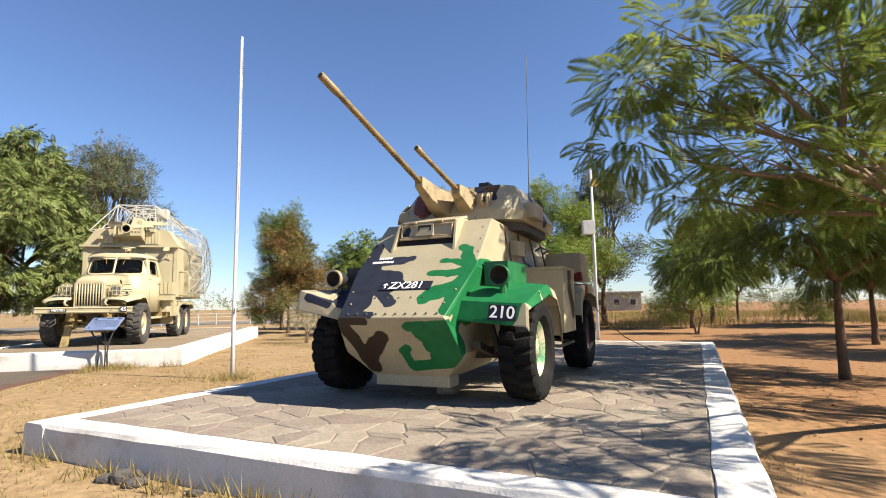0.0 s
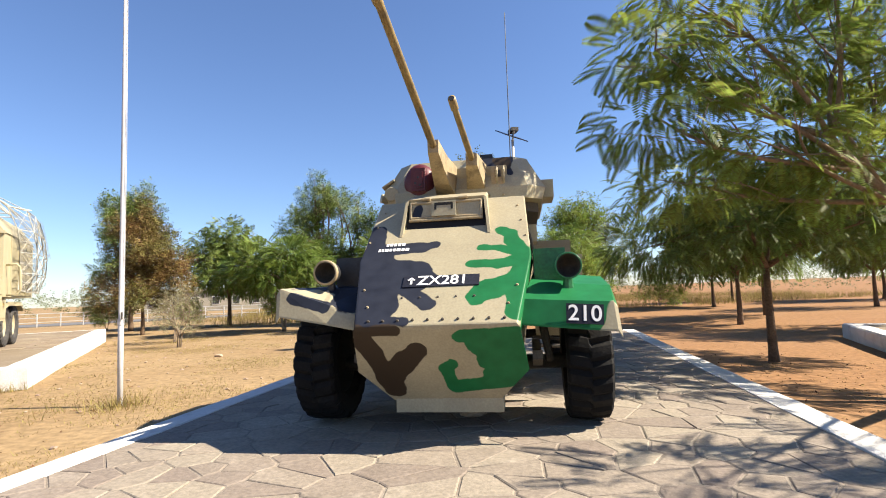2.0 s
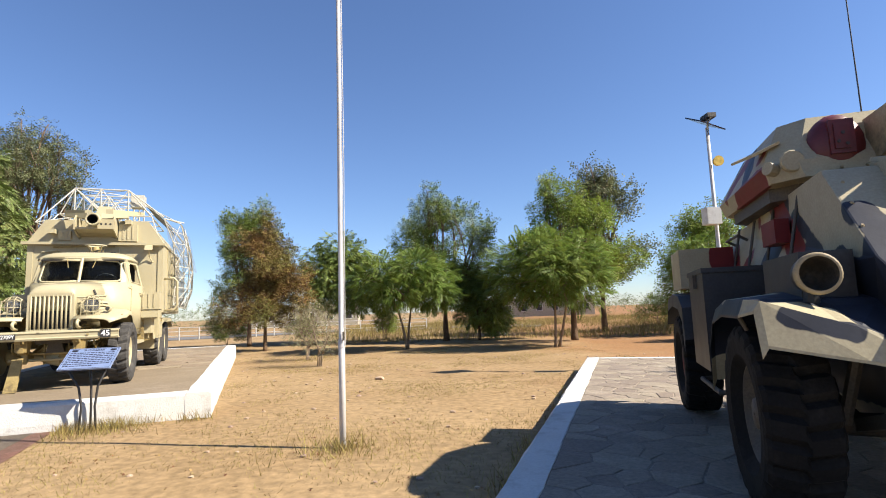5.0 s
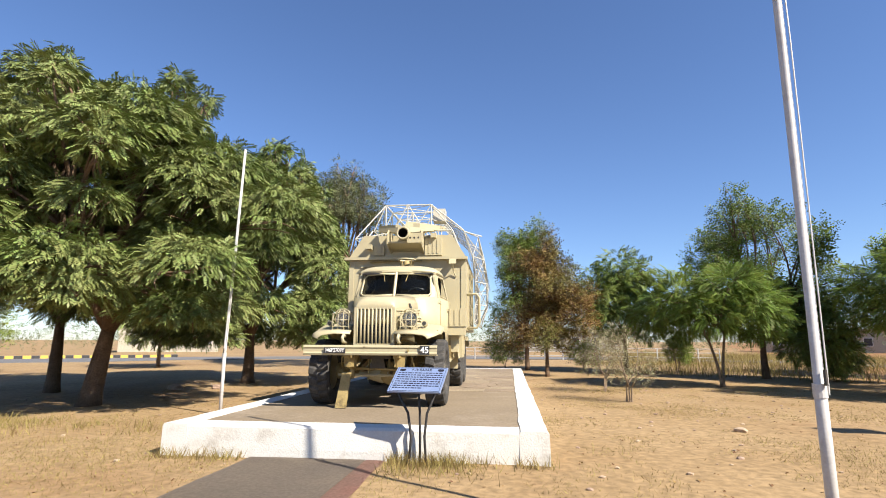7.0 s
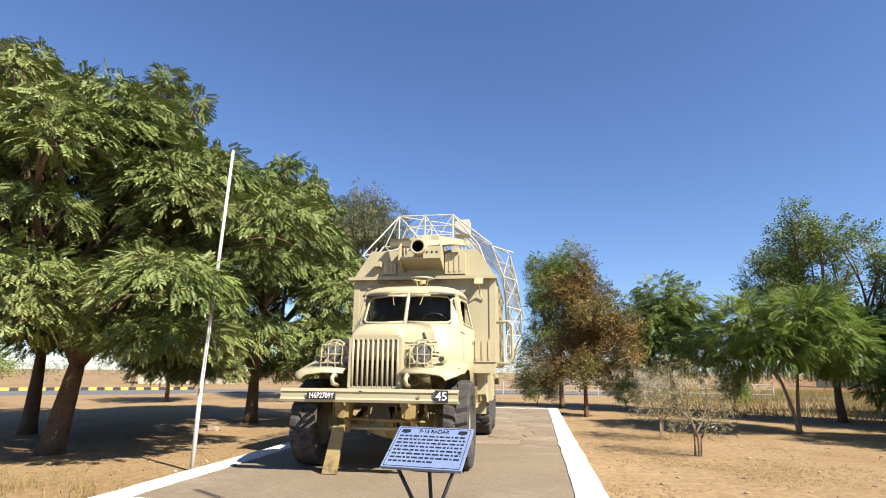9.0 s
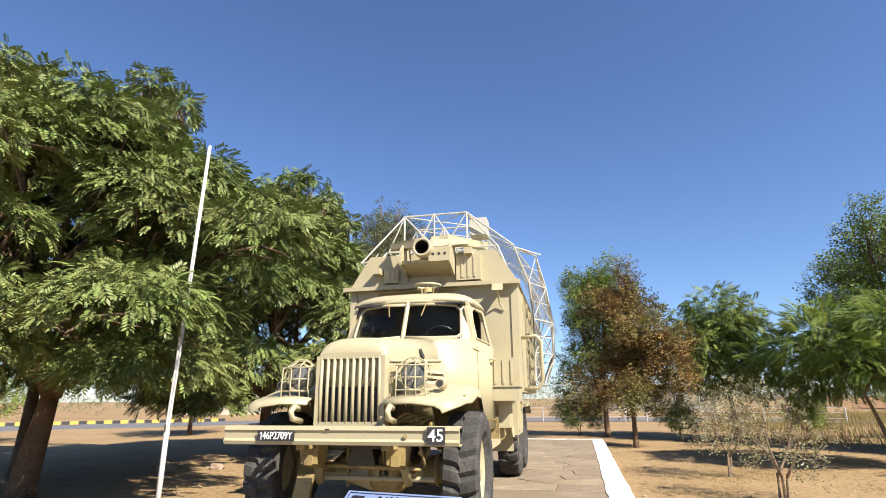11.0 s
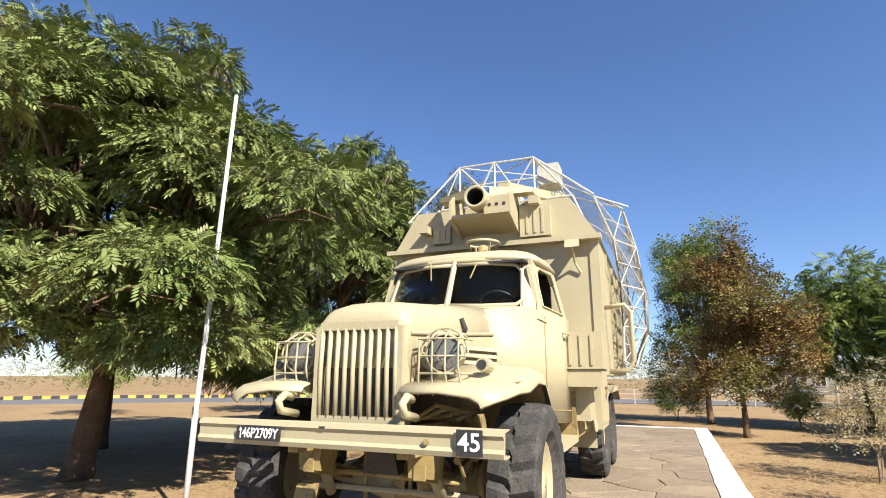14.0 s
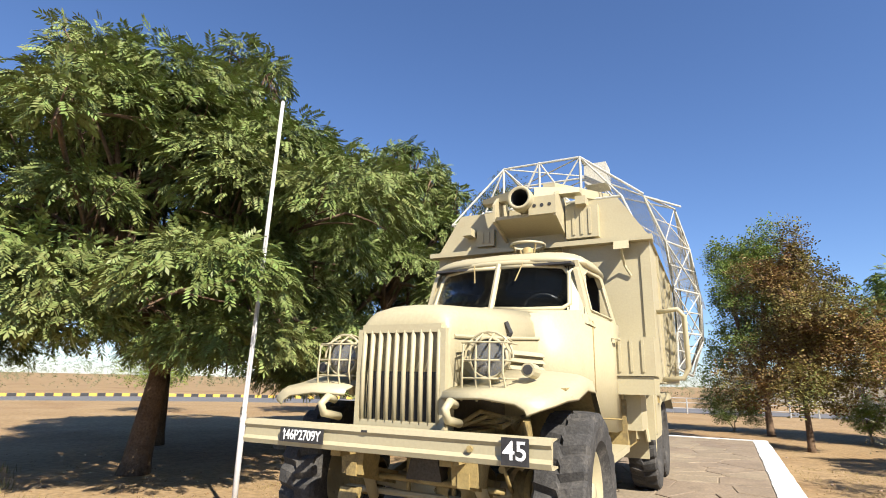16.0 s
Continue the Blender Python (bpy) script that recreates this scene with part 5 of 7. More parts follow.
ys = (4.1, 4.9, 5.7, 6.5)
top_l = [(-0.66, y, 4.36) for y in ys]; top_r = [(0.46, y, 4.36) for y in ys]
low_l = [(-0.95, y, 3.72) for y in ys]; low_r = [(0.98, y, 3.72) for y in ys]
truss(top_l, low_l); truss(top_r, low_r)
for i in range(4):
    rod(top_l[i], top_r[i]); rod(low_l[i], low_r[i])
    rod(top_l[i], (0, ys[i], 3.65), 0.012); rod(top_r[i], (0, ys[i], 3.65), 0.012)
    rod((-0.12, ys[i], 4.38), (-0.50, ys[i], 3.62), 0.016); rod((-0.12, ys[i], 4.38), (0.35, ys[i], 3.62), 0.012); rod((-0.12, ys[i], 4.38), (-0.12, ys[i], 3.6), 0.016)
    rod(top_l[i], (-0.66, ys[i], 3.62), 0.016); rod(top_r[i], (0.46, ys[i], 3.62), 0.018)
for x in (-1.0, 1.0):
    rod((x * 0.98, 4.1, 3.72), (x * 1.25, 3.5, 3.0), 0.014)
for i in range(3):
    rod(top_l[i], top_r[i + 1], 0.010); rod(top_r[i], top_l[i + 1], 0.010)
rod((-0.66, 4.1, 4.36), (-1.30, 3.7, 3.45), 0.014); rod((-1.30, 3.7, 3.45), (-1.30, 7.0, 3.45), 0.014)
rod((-1.30, 3.7, 3.45), (-0.3, 4.1, 3.72), 0.012); rod((-1.0, 3.7, 3.6), (-1.30, 3.7, 3.1), 0.012)
rod((0.46, 4.1, 4.36), (1.25, 4.15, 3.72), 0.016); rod((1.25, 4.15, 3.69), (1.66, 4.75, 3.68), 0.014)
# wing down the side
wing_a = [(1.25, 4.15, 3.69), (1.46, 4.3, 3.1), (1.50, 4.4, 2.5), (1.50, 4.4, 1.95), (1.48, 4.4, 1.50)]
wing_b = [(1.58, 4.75, 3.66), (1.72, 4.9, 3.1), (1.79, 5.0, 2.5), (1.77, 4.95, 1.95), (1.58, 4.8, 1.45)]
wing_c = [(1.56, 6.9, 3.60), (1.68, 7.0, 3.1), (1.74, 7.05, 2.5), (1.72, 7.0, 1.95), (1.56, 6.9, 1.45)]
wing_d = [(1.42, 7.2, 3.5), (1.46, 7.2, 3.1), (1.48, 7.2, 2.5), (1.48, 7.2, 1.95), (1.46, 7.2, 1.5)]
for pa, pb in ((wing_a, wing_b), (wing_b, wing_c), (wing_c, wing_d), (wing_a, wing_d)):
    truss(pa, pb, True, 0.014)
    for i in range(1, len(pa)):
        rod(pb[i - 1], pa[i], 0.007)
        rod(Vector(pa[i - 1]).lerp(Vector(pa[i]), 0.5), Vector(pb[i - 1]).lerp(Vector(pb[i]), 0.5), 0.007)
mid = [((a[0] + b[0]) / 2 + 0.03, (a[1] + b[1]) / 2, a[2]) for a, b in zip(wing_b, wing_c)]
truss(mid, wing_b, True, 0.011); truss(mid, wing_c, True, 0.011)
rod(wing_a[0], (0.46, 4.9, 4.36), 0.012); rod(wing_b[0], (0.46, 5.7, 4.36), 0.012); rod(wing_c[0], (0.46, 6.5, 4.36), 0.012)
# wire mesh screens on the roof and the wing
def wire_screen(name, o, a, b, na, nb, r=0.0022):
    bm = bmesh.new()
    o, a, b = Vector(o), Vector(a), Vector(b)
    for i in range(na + 1):
        pipe([o + a * i / na, o + a * i / na + b], r, 3, bm, False)
    for j in range(nb + 1):
        pipe([o + b * j / nb, o + b * j / nb + a], r, 3, bm, False)
    part(name, bm, M_WIRE, antenna, "fine wire reflector screen")


wire_screen("wire_screen", (1.27, 4.2, 3.62), (0.36, 2.7, 0.0), (0.22, 0, -1.1), 46, 18)
wire_screen("wire_screen", (1.50, 4.5, 2.5), (0.0, 2.6, 0.0), (0, 0, -1.0), 44, 16)
wire_screen("wire_screen", (0.70, 4.2, 4.2), (0, 2.8, 0.0), (0.55, 0, -0.55), 46, 12)
# mast gear between the trusses
eq = part("equipment_box", box(0.49, 0.79, 4.2, 4.55, 3.97, 4.28), M_TRUSS, antenna, "pale equipment box", bevel=0.015)
part("gear_head", loft([[(-0.2, 3.7, 3.46), (0.2, 3.7, 3.46), (0.12, 3.9, 3.9), (-0.12, 3.9, 3.9)], [(-0.2, 4.3, 3.46), (0.2, 4.3, 3.46), (0.12, 4.2, 3.9), (-0.12, 4.2, 3.9)]]), M_CREAM, antenna, bevel=0.02)
part("folded_arm", loft([[(0.15, 3.3, 3.6), (0.30, 3.3, 3.6), (0.30, 3.3, 3.72), (0.15, 3.3, 3.72)], [(0.62, 4.4, 3.75), (0.78, 4.4, 3.75), (0.78, 4.4, 3.87), (0.62, 4.4, 3.87)]]), M_CREAM, antenna, bevel=0.01)
part("folded_arm", loft([[(-0.25, 3.25, 3.58), (-0.12, 3.25, 3.58), (-0.12, 3.25, 3.68), (-0.25, 3.25, 3.68)], [(-0.72, 3.6, 3.62), (-0.58, 3.6, 3.62), (-0.58, 3.6, 3.74), (-0.72, 3.6, 3.74)]]), M_CREAM, antenna, bevel=0.01)
# side rail, tool boxes, chassis
part("side_rail", pipe([(1.34, 3.75, 2.12), (1.56, 3.7, 2.14), (1.62, 3.72, 2.06), (1.62, 3.85, 1.5), (1.56, 3.85, 1.38), (1.34, 3.85, 1.36)], 0.028, 10), M_CREAM, truck, smooth=True)
tb = part("tool_box", box(0.94, 1.36, 2.80, 3.36, 1.38, 1.76), M_CREAM, truck, "cream ribbed tool box", bevel=0.012)
part("box_skirt", box(0.96, 1.34, 2.82, 3.36, 1.20, 1.375), M_CREAM, tb, bevel=0.01)
for i in range(3):
    part("box_rib", box(1.02 + i * 0.11, 1.045 + i * 0.11, 2.786, 2.802, 1.42, 1.73), M_CREAM, tb)
part("tool_box", box(-1.36, -0.98, 2.80, 3.36, 1.25, 1.76), M_CREAM, truck, bevel=0.012)
for s in (-1, 1):
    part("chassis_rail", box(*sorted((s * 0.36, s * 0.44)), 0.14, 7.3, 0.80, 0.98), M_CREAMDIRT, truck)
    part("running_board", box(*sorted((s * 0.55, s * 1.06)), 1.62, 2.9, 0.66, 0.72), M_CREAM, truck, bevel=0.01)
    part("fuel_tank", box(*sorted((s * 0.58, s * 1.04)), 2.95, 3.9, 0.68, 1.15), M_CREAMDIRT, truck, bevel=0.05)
    part("battery_box", box(*sorted((s * 0.85, s * 1.18)), 3.0, 3.5, 0.85, 1.25), M_CREAM, truck, bevel=0.02)
    part("ladder_strut", pipe([(s * 1.1, 3.55, 1.3), (s * 1.16, 3.6, 0.7)], 0.025), M_CREAM, truck)
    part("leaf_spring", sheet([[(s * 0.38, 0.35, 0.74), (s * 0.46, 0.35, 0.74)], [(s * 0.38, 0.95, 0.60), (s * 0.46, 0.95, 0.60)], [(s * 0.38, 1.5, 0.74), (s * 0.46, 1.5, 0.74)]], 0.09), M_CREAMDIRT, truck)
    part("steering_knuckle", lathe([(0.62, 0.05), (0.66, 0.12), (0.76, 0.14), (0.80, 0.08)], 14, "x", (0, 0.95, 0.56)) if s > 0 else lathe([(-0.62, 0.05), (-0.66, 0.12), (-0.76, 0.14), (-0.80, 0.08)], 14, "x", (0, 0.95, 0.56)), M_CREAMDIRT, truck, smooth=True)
    locker = part("side_locker", box(*sorted((s * 0.86, s * 1.24)), 3.62, 4.36, 0.72, 1.30), M_CREAM, truck, "cream side locker under the cabin", bevel=0.015)
    part("locker_door", box(*sorted((s * 1.24, s * 1.256)), 3.70, 4.28, 0.78, 1.24), M_CREAM, locker, bevel=0.006)
    part("locker_latch", box(*sorted((s * 1.256, s * 1.275)), 3.95, 4.03, 1.10, 1.18), M_CREAMDIRT, locker)
    part("rear_mudguard", sheet([[(s * 0.74, y, z), (s * 1.22, y, z), (s * 1.23, y, z - 0.10)] for y, z in ((4.40, 0.98), (4.48, 1.14), (4.8, 1.20), (6.4, 1.20), (6.7, 1.12), (6.82, 0.95))], 0.012), M_CREAM, truck)
    part("mud_flap", box(*sorted((s * 0.72, s * 1.10)), 4.2, 4.22, 0.45, 1.2), M_CREAM, truck)
part("front_axle", pipe([(-0.75, 0.95, 0.56), (-0.3, 0.95, 0.54), (-0.22, 0.95, 0.54), (0.02, 0.95, 0.54), (0.26, 0.95, 0.54), (0.34, 0.95, 0.54), (0.75, 0.95, 0.56)], [0.055, 0.07, 0.12, 0.19, 0.12, 0.07, 0.055], 16), M_CREAM, truck, smooth=True)
part("tie_rod", pipe([(-0.7, 0.72, 0.50), (0.7, 0.72, 0.50)], 0.024), M_CREAM, truck)
part("drag_link", pipe([(0.6, 0.55, 0.75), (0.55, 1.3, 0.80)], 0.024), M_CREAMDIRT, truck)
for s in (-1, 1):
    part("axle_gaiter", lathe([(s * q, r) for q, r in ((0.56, 0.10), (0.58, 0.135), (0.60, 0.10), (0.62, 0.14), (0.64, 0.10), (0.66, 0.15), (0.70, 0.15))], 18, "x", (0, 0.95, 0.56)), M_CREAMDIRT, truck, smooth=True)
    part("spring_bracket", loft([[(s * 0.34, 0.36, 0.66), (s * 0.50, 0.36, 0.66), (s * 0.52, 0.36, 0.86), (s * 0.32, 0.36, 0.86)], [(s * 0.36, 0.58, 0.62), (s * 0.48, 0.58, 0.62), (s * 0.52, 0.58, 0.86), (s * 0.32, 0.58, 0.86)]]), M_CREAMDIRT, truck, bevel=0.03)
    part("damper", pipe([(s * 0.40, 0.40, 0.90), (s * 0.42, 0.52, 0.72), (s * 0.45, 0.70, 0.46)], [0.045, 0.045, 0.038], 12), M_CREAM, truck, smooth=True)
    part("spring_clamp", pipe([(s * 0.18, 0.74, 0.42), (s * 0.18, 0.72, 0.84)], 0.017, 8), M_CREAMDIRT, truck)
    part("brake_hose", pipe([(s * 0.50, 0.62, 0.90), (s * 0.60, 0.55, 0.80), (s * 0.62, 0.62, 0.66), (s * 0.58, 0.80, 0.58)], 0.013, 6), M_CREAMDIRT, truck, smooth=True)
part("differential_cover", lathe([(0.70, 0.05), (0.73, 0.15), (0.80, 0.205), (0.95, 0.22), (1.08, 0.18)], 20, "y", (0.20, 0, 0.54)), M_CREAMDIRT, truck, smooth=True)
for k in range(8):
    a_ = 2 * math.pi * k / 8
    part("cover_bolt", pipe([(0.20 + 0.17 * math.cos(a_), 0.765, 0.54 + 0.17 * math.sin(a_)), (0.20 + 0.17 * math.cos(a_), 0.745, 0.54 + 0.17 * math.sin(a_))], 0.014, 6), M_CREAMDIRT, truck)
part("cross_rod", pipe([(-0.55, 0.66, 0.62), (0.58, 0.66, 0.60)], 0.022, 8), M_CREAMDIRT, truck, smooth=True)
part("sump_guard", loft([[(-0.14, 0.62, 0.62), (0.14, 0.62, 0.62), (0.10, 0.62, 0.78), (-0.10, 0.62, 0.78)], [(-0.14, 1.2, 0.70), (0.14, 1.2, 0.70), (0.10, 1.2, 0.80), (-0.10, 1.2, 0.80)]]), M_DARKMETAL, truck, bevel=0.02)
part("engine_block", box(-0.28, 0.24, 0.55, 1.6, 0.78, 1.35), M_DARKMETAL, truck, bevel=0.03)
for k in range(4):
    part("engine_hose", pipe([(0.30, 0.5 + 0.1 * k, 1.0), (0.45 + 0.05 * k, 0.55, 1.10 - 0.03 * k), (0.60, 0.7 + 0.1 * k, 1.05), (0.50, 1.1, 0.95)], 0.016, 6), M_CREAMDIRT, truck)
part("prop_plank", loft([[(-0.62, 0.30, 0.005), (-0.44, 0.30, 0.005), (-0.44, 0.35, 0.005), (-0.62, 0.35, 0.005)], [(-0.55, 0.42, 0.56), (-0.40, 0.42, 0.56), (-0.40, 0.47, 0.56), (-0.55, 0.47, 0.56)]]), M_CREAMDIRT, truck, "yellow prop plate under the axle")
for y in (5.0, 6.15):
    part("rear_axle", pipe([(-0.95, y, 0.55), (0.0, y, 0.55), (0.95, y, 0.55)], [0.07, 0.16, 0.07], 12), M_CREAMDIRT, truck, smooth=True)
for s in (-1, 1):
    wheel("wheel", truck, s * 0.98, 0.98, 0.555, 0.34, M_CREAM, s, 20, rubber=M_DUSTY)
    wheel("wheel", truck, s * 0.98, 5.0, 0.555, 0.34, M_CREAM, s, 20, rubber=M_DUSTY)
    wheel("wheel", truck, s * 0.98, 6.15, 0.555, 0.34, M_CREAM, s, 20, rubber=M_DUSTY)

# ---- poles ----
def flag_pole(m, height, label, lean):
    p = thing("flag_pole", m, label, "pole")
    part("shaft", pipe([(0, 0, -0.3), (0, 0, 1.12), (0, 0, 1.13), (lean * 0.5, 0, height * 0.55), (lean, 0, height)], [0.037, 0.037, 0.032, 0.030, 0.026], 14), M_POLE, p, smooth=True)
    part("collar", pipe([(0, 0, 1.08), (0, 0, 1.17)], 0.042, 14), M_POLE, p)
    part("finial", lathe([(height, 0.026), (height + 0.012, 0.03), (height + 0.03, 0.018), (height + 0.034, 0.0)], 12, "z", (lean, 0, 0)), M_POLE, p)
    part("halyard", pipe([(0.045, -0.02, 1.1), (0.05 + lean * 0.5, -0.02, height * 0.55), (lean + 0.03, -0.01, height - 0.03)], 0.005, 5), M_POLE, p)
    part("cleat", pipe([(0.03, -0.05, 1.16), (0.03, -0.05, 1.26)], 0.012), M_DARKMETAL, p)
    return p


flag_pole(pose(-2.20, 7.425, 0), 6.53, "tall slim white-painted metal flag pole beside the armoured car plinth", 0.02)
flag_pole(pose(-11.95, 11.49, 0.0), 5.62, "slim white metal pole beside the truck plinth, leaning slightly", 0.19)

# ---- information sign ----
def info_sign():
    s = thing("information_sign", pose(-6.02, 9.06, -0.05), "blue-grey metal information board on three curved black iron legs", "sign")
    board = part("board", box(-0.41, 0.41, -0.24, 0.24, -0.012, 0.012), M_BOARD, s, "blue-grey metal board with dark lettering", bevel=0.004)
    board.matrix_local = pose(0.0, 0.0, 1.01, 33, 0, 11) @ Matrix.Diagonal((0.8, 1, 1, 1))
    words("heading", "P-15 RADAR", 0.058, pose(0, 0.185, 0.0135), board, M_NAVY, 1.05)
    bm = bmesh.new()
    r = random.Random(9)
    for row in range(8):
        y = 0.125 - row * 0.042
        x = -0.36
        end = 0.36 if row < 7 else 0.1
        while x < end:
            wd = r.uniform(0.02, 0.07)
            box(x, min(x + wd, end), y - 0.009, y + 0.009, 0.0125, 0.0135, bm)
            x += wd + 0.014
    part("lettering", bm, M_NAVY, board, "lines of small dark writing")["kind"] = "stuff"
    bm = bmesh.new()
    for x0, x1, y0, y1 in ((-0.39, 0.39, 0.222, 0.228), (-0.39, 0.39, -0.228, -0.222), (-0.39, -0.385, -0.222, 0.222), (0.385, 0.39, -0.222, 0.222)):
        box(x0, x1, y0, y1, 0.0122, 0.0135, bm)
    part("border_line", bm, M_NAVY, board)
    for x in (-0.31, 0.31):
        part("emblem", plate([(x - 0.045, 0.205, 0.0145), (x - 0.05, 0.17, 0.0145), (x, 0.155, 0.0145), (x + 0.05, 0.17, 0.0145), (x + 0.045, 0.205, 0.0145)], 0.003), M_NAVY, board)
    for dx, dy in ((-0.20, 0.0), (0.0, 0.10), (0.20, 0.0)):
        a = radians(11)
        q = lambda u, v, z: (u * math.cos(a) - v * math.sin(a), u * math.sin(a) + v * math.cos(a), z)
        part("leg", pipe([q(dx * 0.55, dy, 0), q(dx * 0.42, dy, 0.35), q(dx * 0.6, dy - 0.02, 0.62), q(dx * 1.5 - 0.02, dy - 0.05, 0.99)], 0.016, 8), M_BLACK, s, smooth=True)
    return s


info_sign()

# ---- path to the truck plinth ----
bm = bmesh.new()
walkway = thing("walkway", SLAB_B, "narrow grey concrete path with a faded red edge leading to the plinth", "path", kind="structure")
rows = []
for k in range(26):
    v = -k * 0.6
    rows.append([Vector((1.25, v, 0)), Vector((2.75, v, 0))])
inv = SLAB_B
def lay(rows, lift):
    bm = bmesh.new()
    out = []
    for r in rows:
        out.append([bm.verts.new((p.x, p.y, max(ground_z(*(inv @ p).xy), ground_z(*(inv @ (p + Vector((0.1, 0, 0)))).xy)) + lift)) for p in r])
    for a, b in zip(out, out[1:]):
        for i in range(len(a) - 1):
            bm.faces.new((a[i], b[i], b[i + 1], a[i + 1]))
    bmesh.ops.solidify(bm, geom=bm.faces, thickness=0.06)
    return bm
part("path_bed", lay(rows, 0.015), M_PATH, walkway)
part("red_edge", lay([[Vector((2.75, r[0].y, 0)), Vector((3.0 + 0.02 * math.sin(r[0].y * 3), r[0].y, 0))] for r in rows], 0.012), M_REDPATH, walkway)

# ---- trees ----
def leaf_quads(kind):
    """One spray of leaves, growing along +x, as quads of a few centimetres to decimetres."""
    q = []
    def leaflet(base, d, length, wide, up):
        d = Vector(d).normalized(); sd = d.cross(Vector(up)).normalized()
        b = Vector(base); mid = b + d * length * 0.5
        q.append([b, mid + sd * wide / 2, b + d * length, mid - sd * wide / 2])
    if kind == "frond":          # finely feathered compound leaf
        n = 16
        for i in range(n):
            t = (i + 0.5) / n
            x, z = t, 0.10 * math.sin(t * 2.2) - 0.22 * t * t
            ln = 0.30 * (math.sin(math.pi * (0.12 + 0.80 * t)) ** 0.7)
            for s in (-1, 1):
                leaflet((x, 0, z), (0.42, s, -0.20), ln, 0.058, (0, 0, 1))
    elif kind == "neem":         # drooping pinnate leaf, pointed leaflets
        n = 5
        for i in range(n):
            t = (i + 0.6) / n
            x, z = 0.8 * t, 0.08 * t - 0.28 * t * t
            for s in (-1, 1):
                leaflet((x, 0, z), (0.6, s * 0.8, -0.30), 0.40, 0.135, (0, 0, 1))
        leaflet((0.8, 0, -0.2), (0.9, 0, -0.4), 0.42, 0.15, (0, 0.3, 1))
    else:                        # small oval leaves on a twig
        n = 6
        r = random.Random(4)
        for i in range(n):
            t = (i + 0.5) / n
            leaflet((t, 0, 0.05 * math.sin(5 * t)), (r.uniform(0.1, 0.7), (-1) ** i, r.uniform(-0.6, 0.5)), 0.30, 0.17, (r.uniform(-0.4, 0.4), 0.2, 1))
    return np.array([[tuple(p) for p in f] for f in q])


LEAVES = {k: leaf_quads(k) for k in ("frond", "neem", "oval")}


def crown_mesh(name, places, dirs, sizes, kind, rng):
    """Many sprays, each turned along its own direction, in one mesh."""
    tpl = LEAVES[kind]
    n = len(places)
    d = dirs / np.linalg.norm(dirs, axis=1, keepdims=True)
    up = np.tile(np.array([0.0, 0.0, 1.0]), (n, 1)) + rng.normal(0, 0.35, (n, 3))
    side = np.cross(up, d); side /= np.linalg.norm(side, axis=1, keepdims=True) + 1e-9
    up = np.cross(d, side)
    basis = np.stack([d, side, up], axis=2) * sizes[:, None, None]
    pts = tpl.reshape(-1, 3)
    v = np.einsum("nij,kj->nki", basis, pts) + places[:, None, :]
    v = v.reshape(-1, 3)
    nf = n * len(tpl)
    me = bpy.data.meshes.new(name)
    me.vertices.add(len(v)); me.vertices.foreach_set("co", v.ravel())
    me.loops.add(nf * 4); me.loops.foreach_set("vertex_index", np.arange(nf * 4))
    me.polygons.add(nf); me.polygons.foreach_set("loop_start", np.arange(nf) * 4)
    me.update(calc_edges=True)
    return me


def limb(a, b, bend, rnd, n=5):
    a, b = Vector(a), Vector(b)
    out = []
    off = Vector((rnd.uniform(-1, 1), rnd.uniform(-1, 1), rnd.uniform(-0.3, 0.8))) * bend * (b - a).length
    for i in range(n + 1):
        t = i / n
        out.append(a.lerp(b, t) + off * math.sin(math.pi * t))
    return out


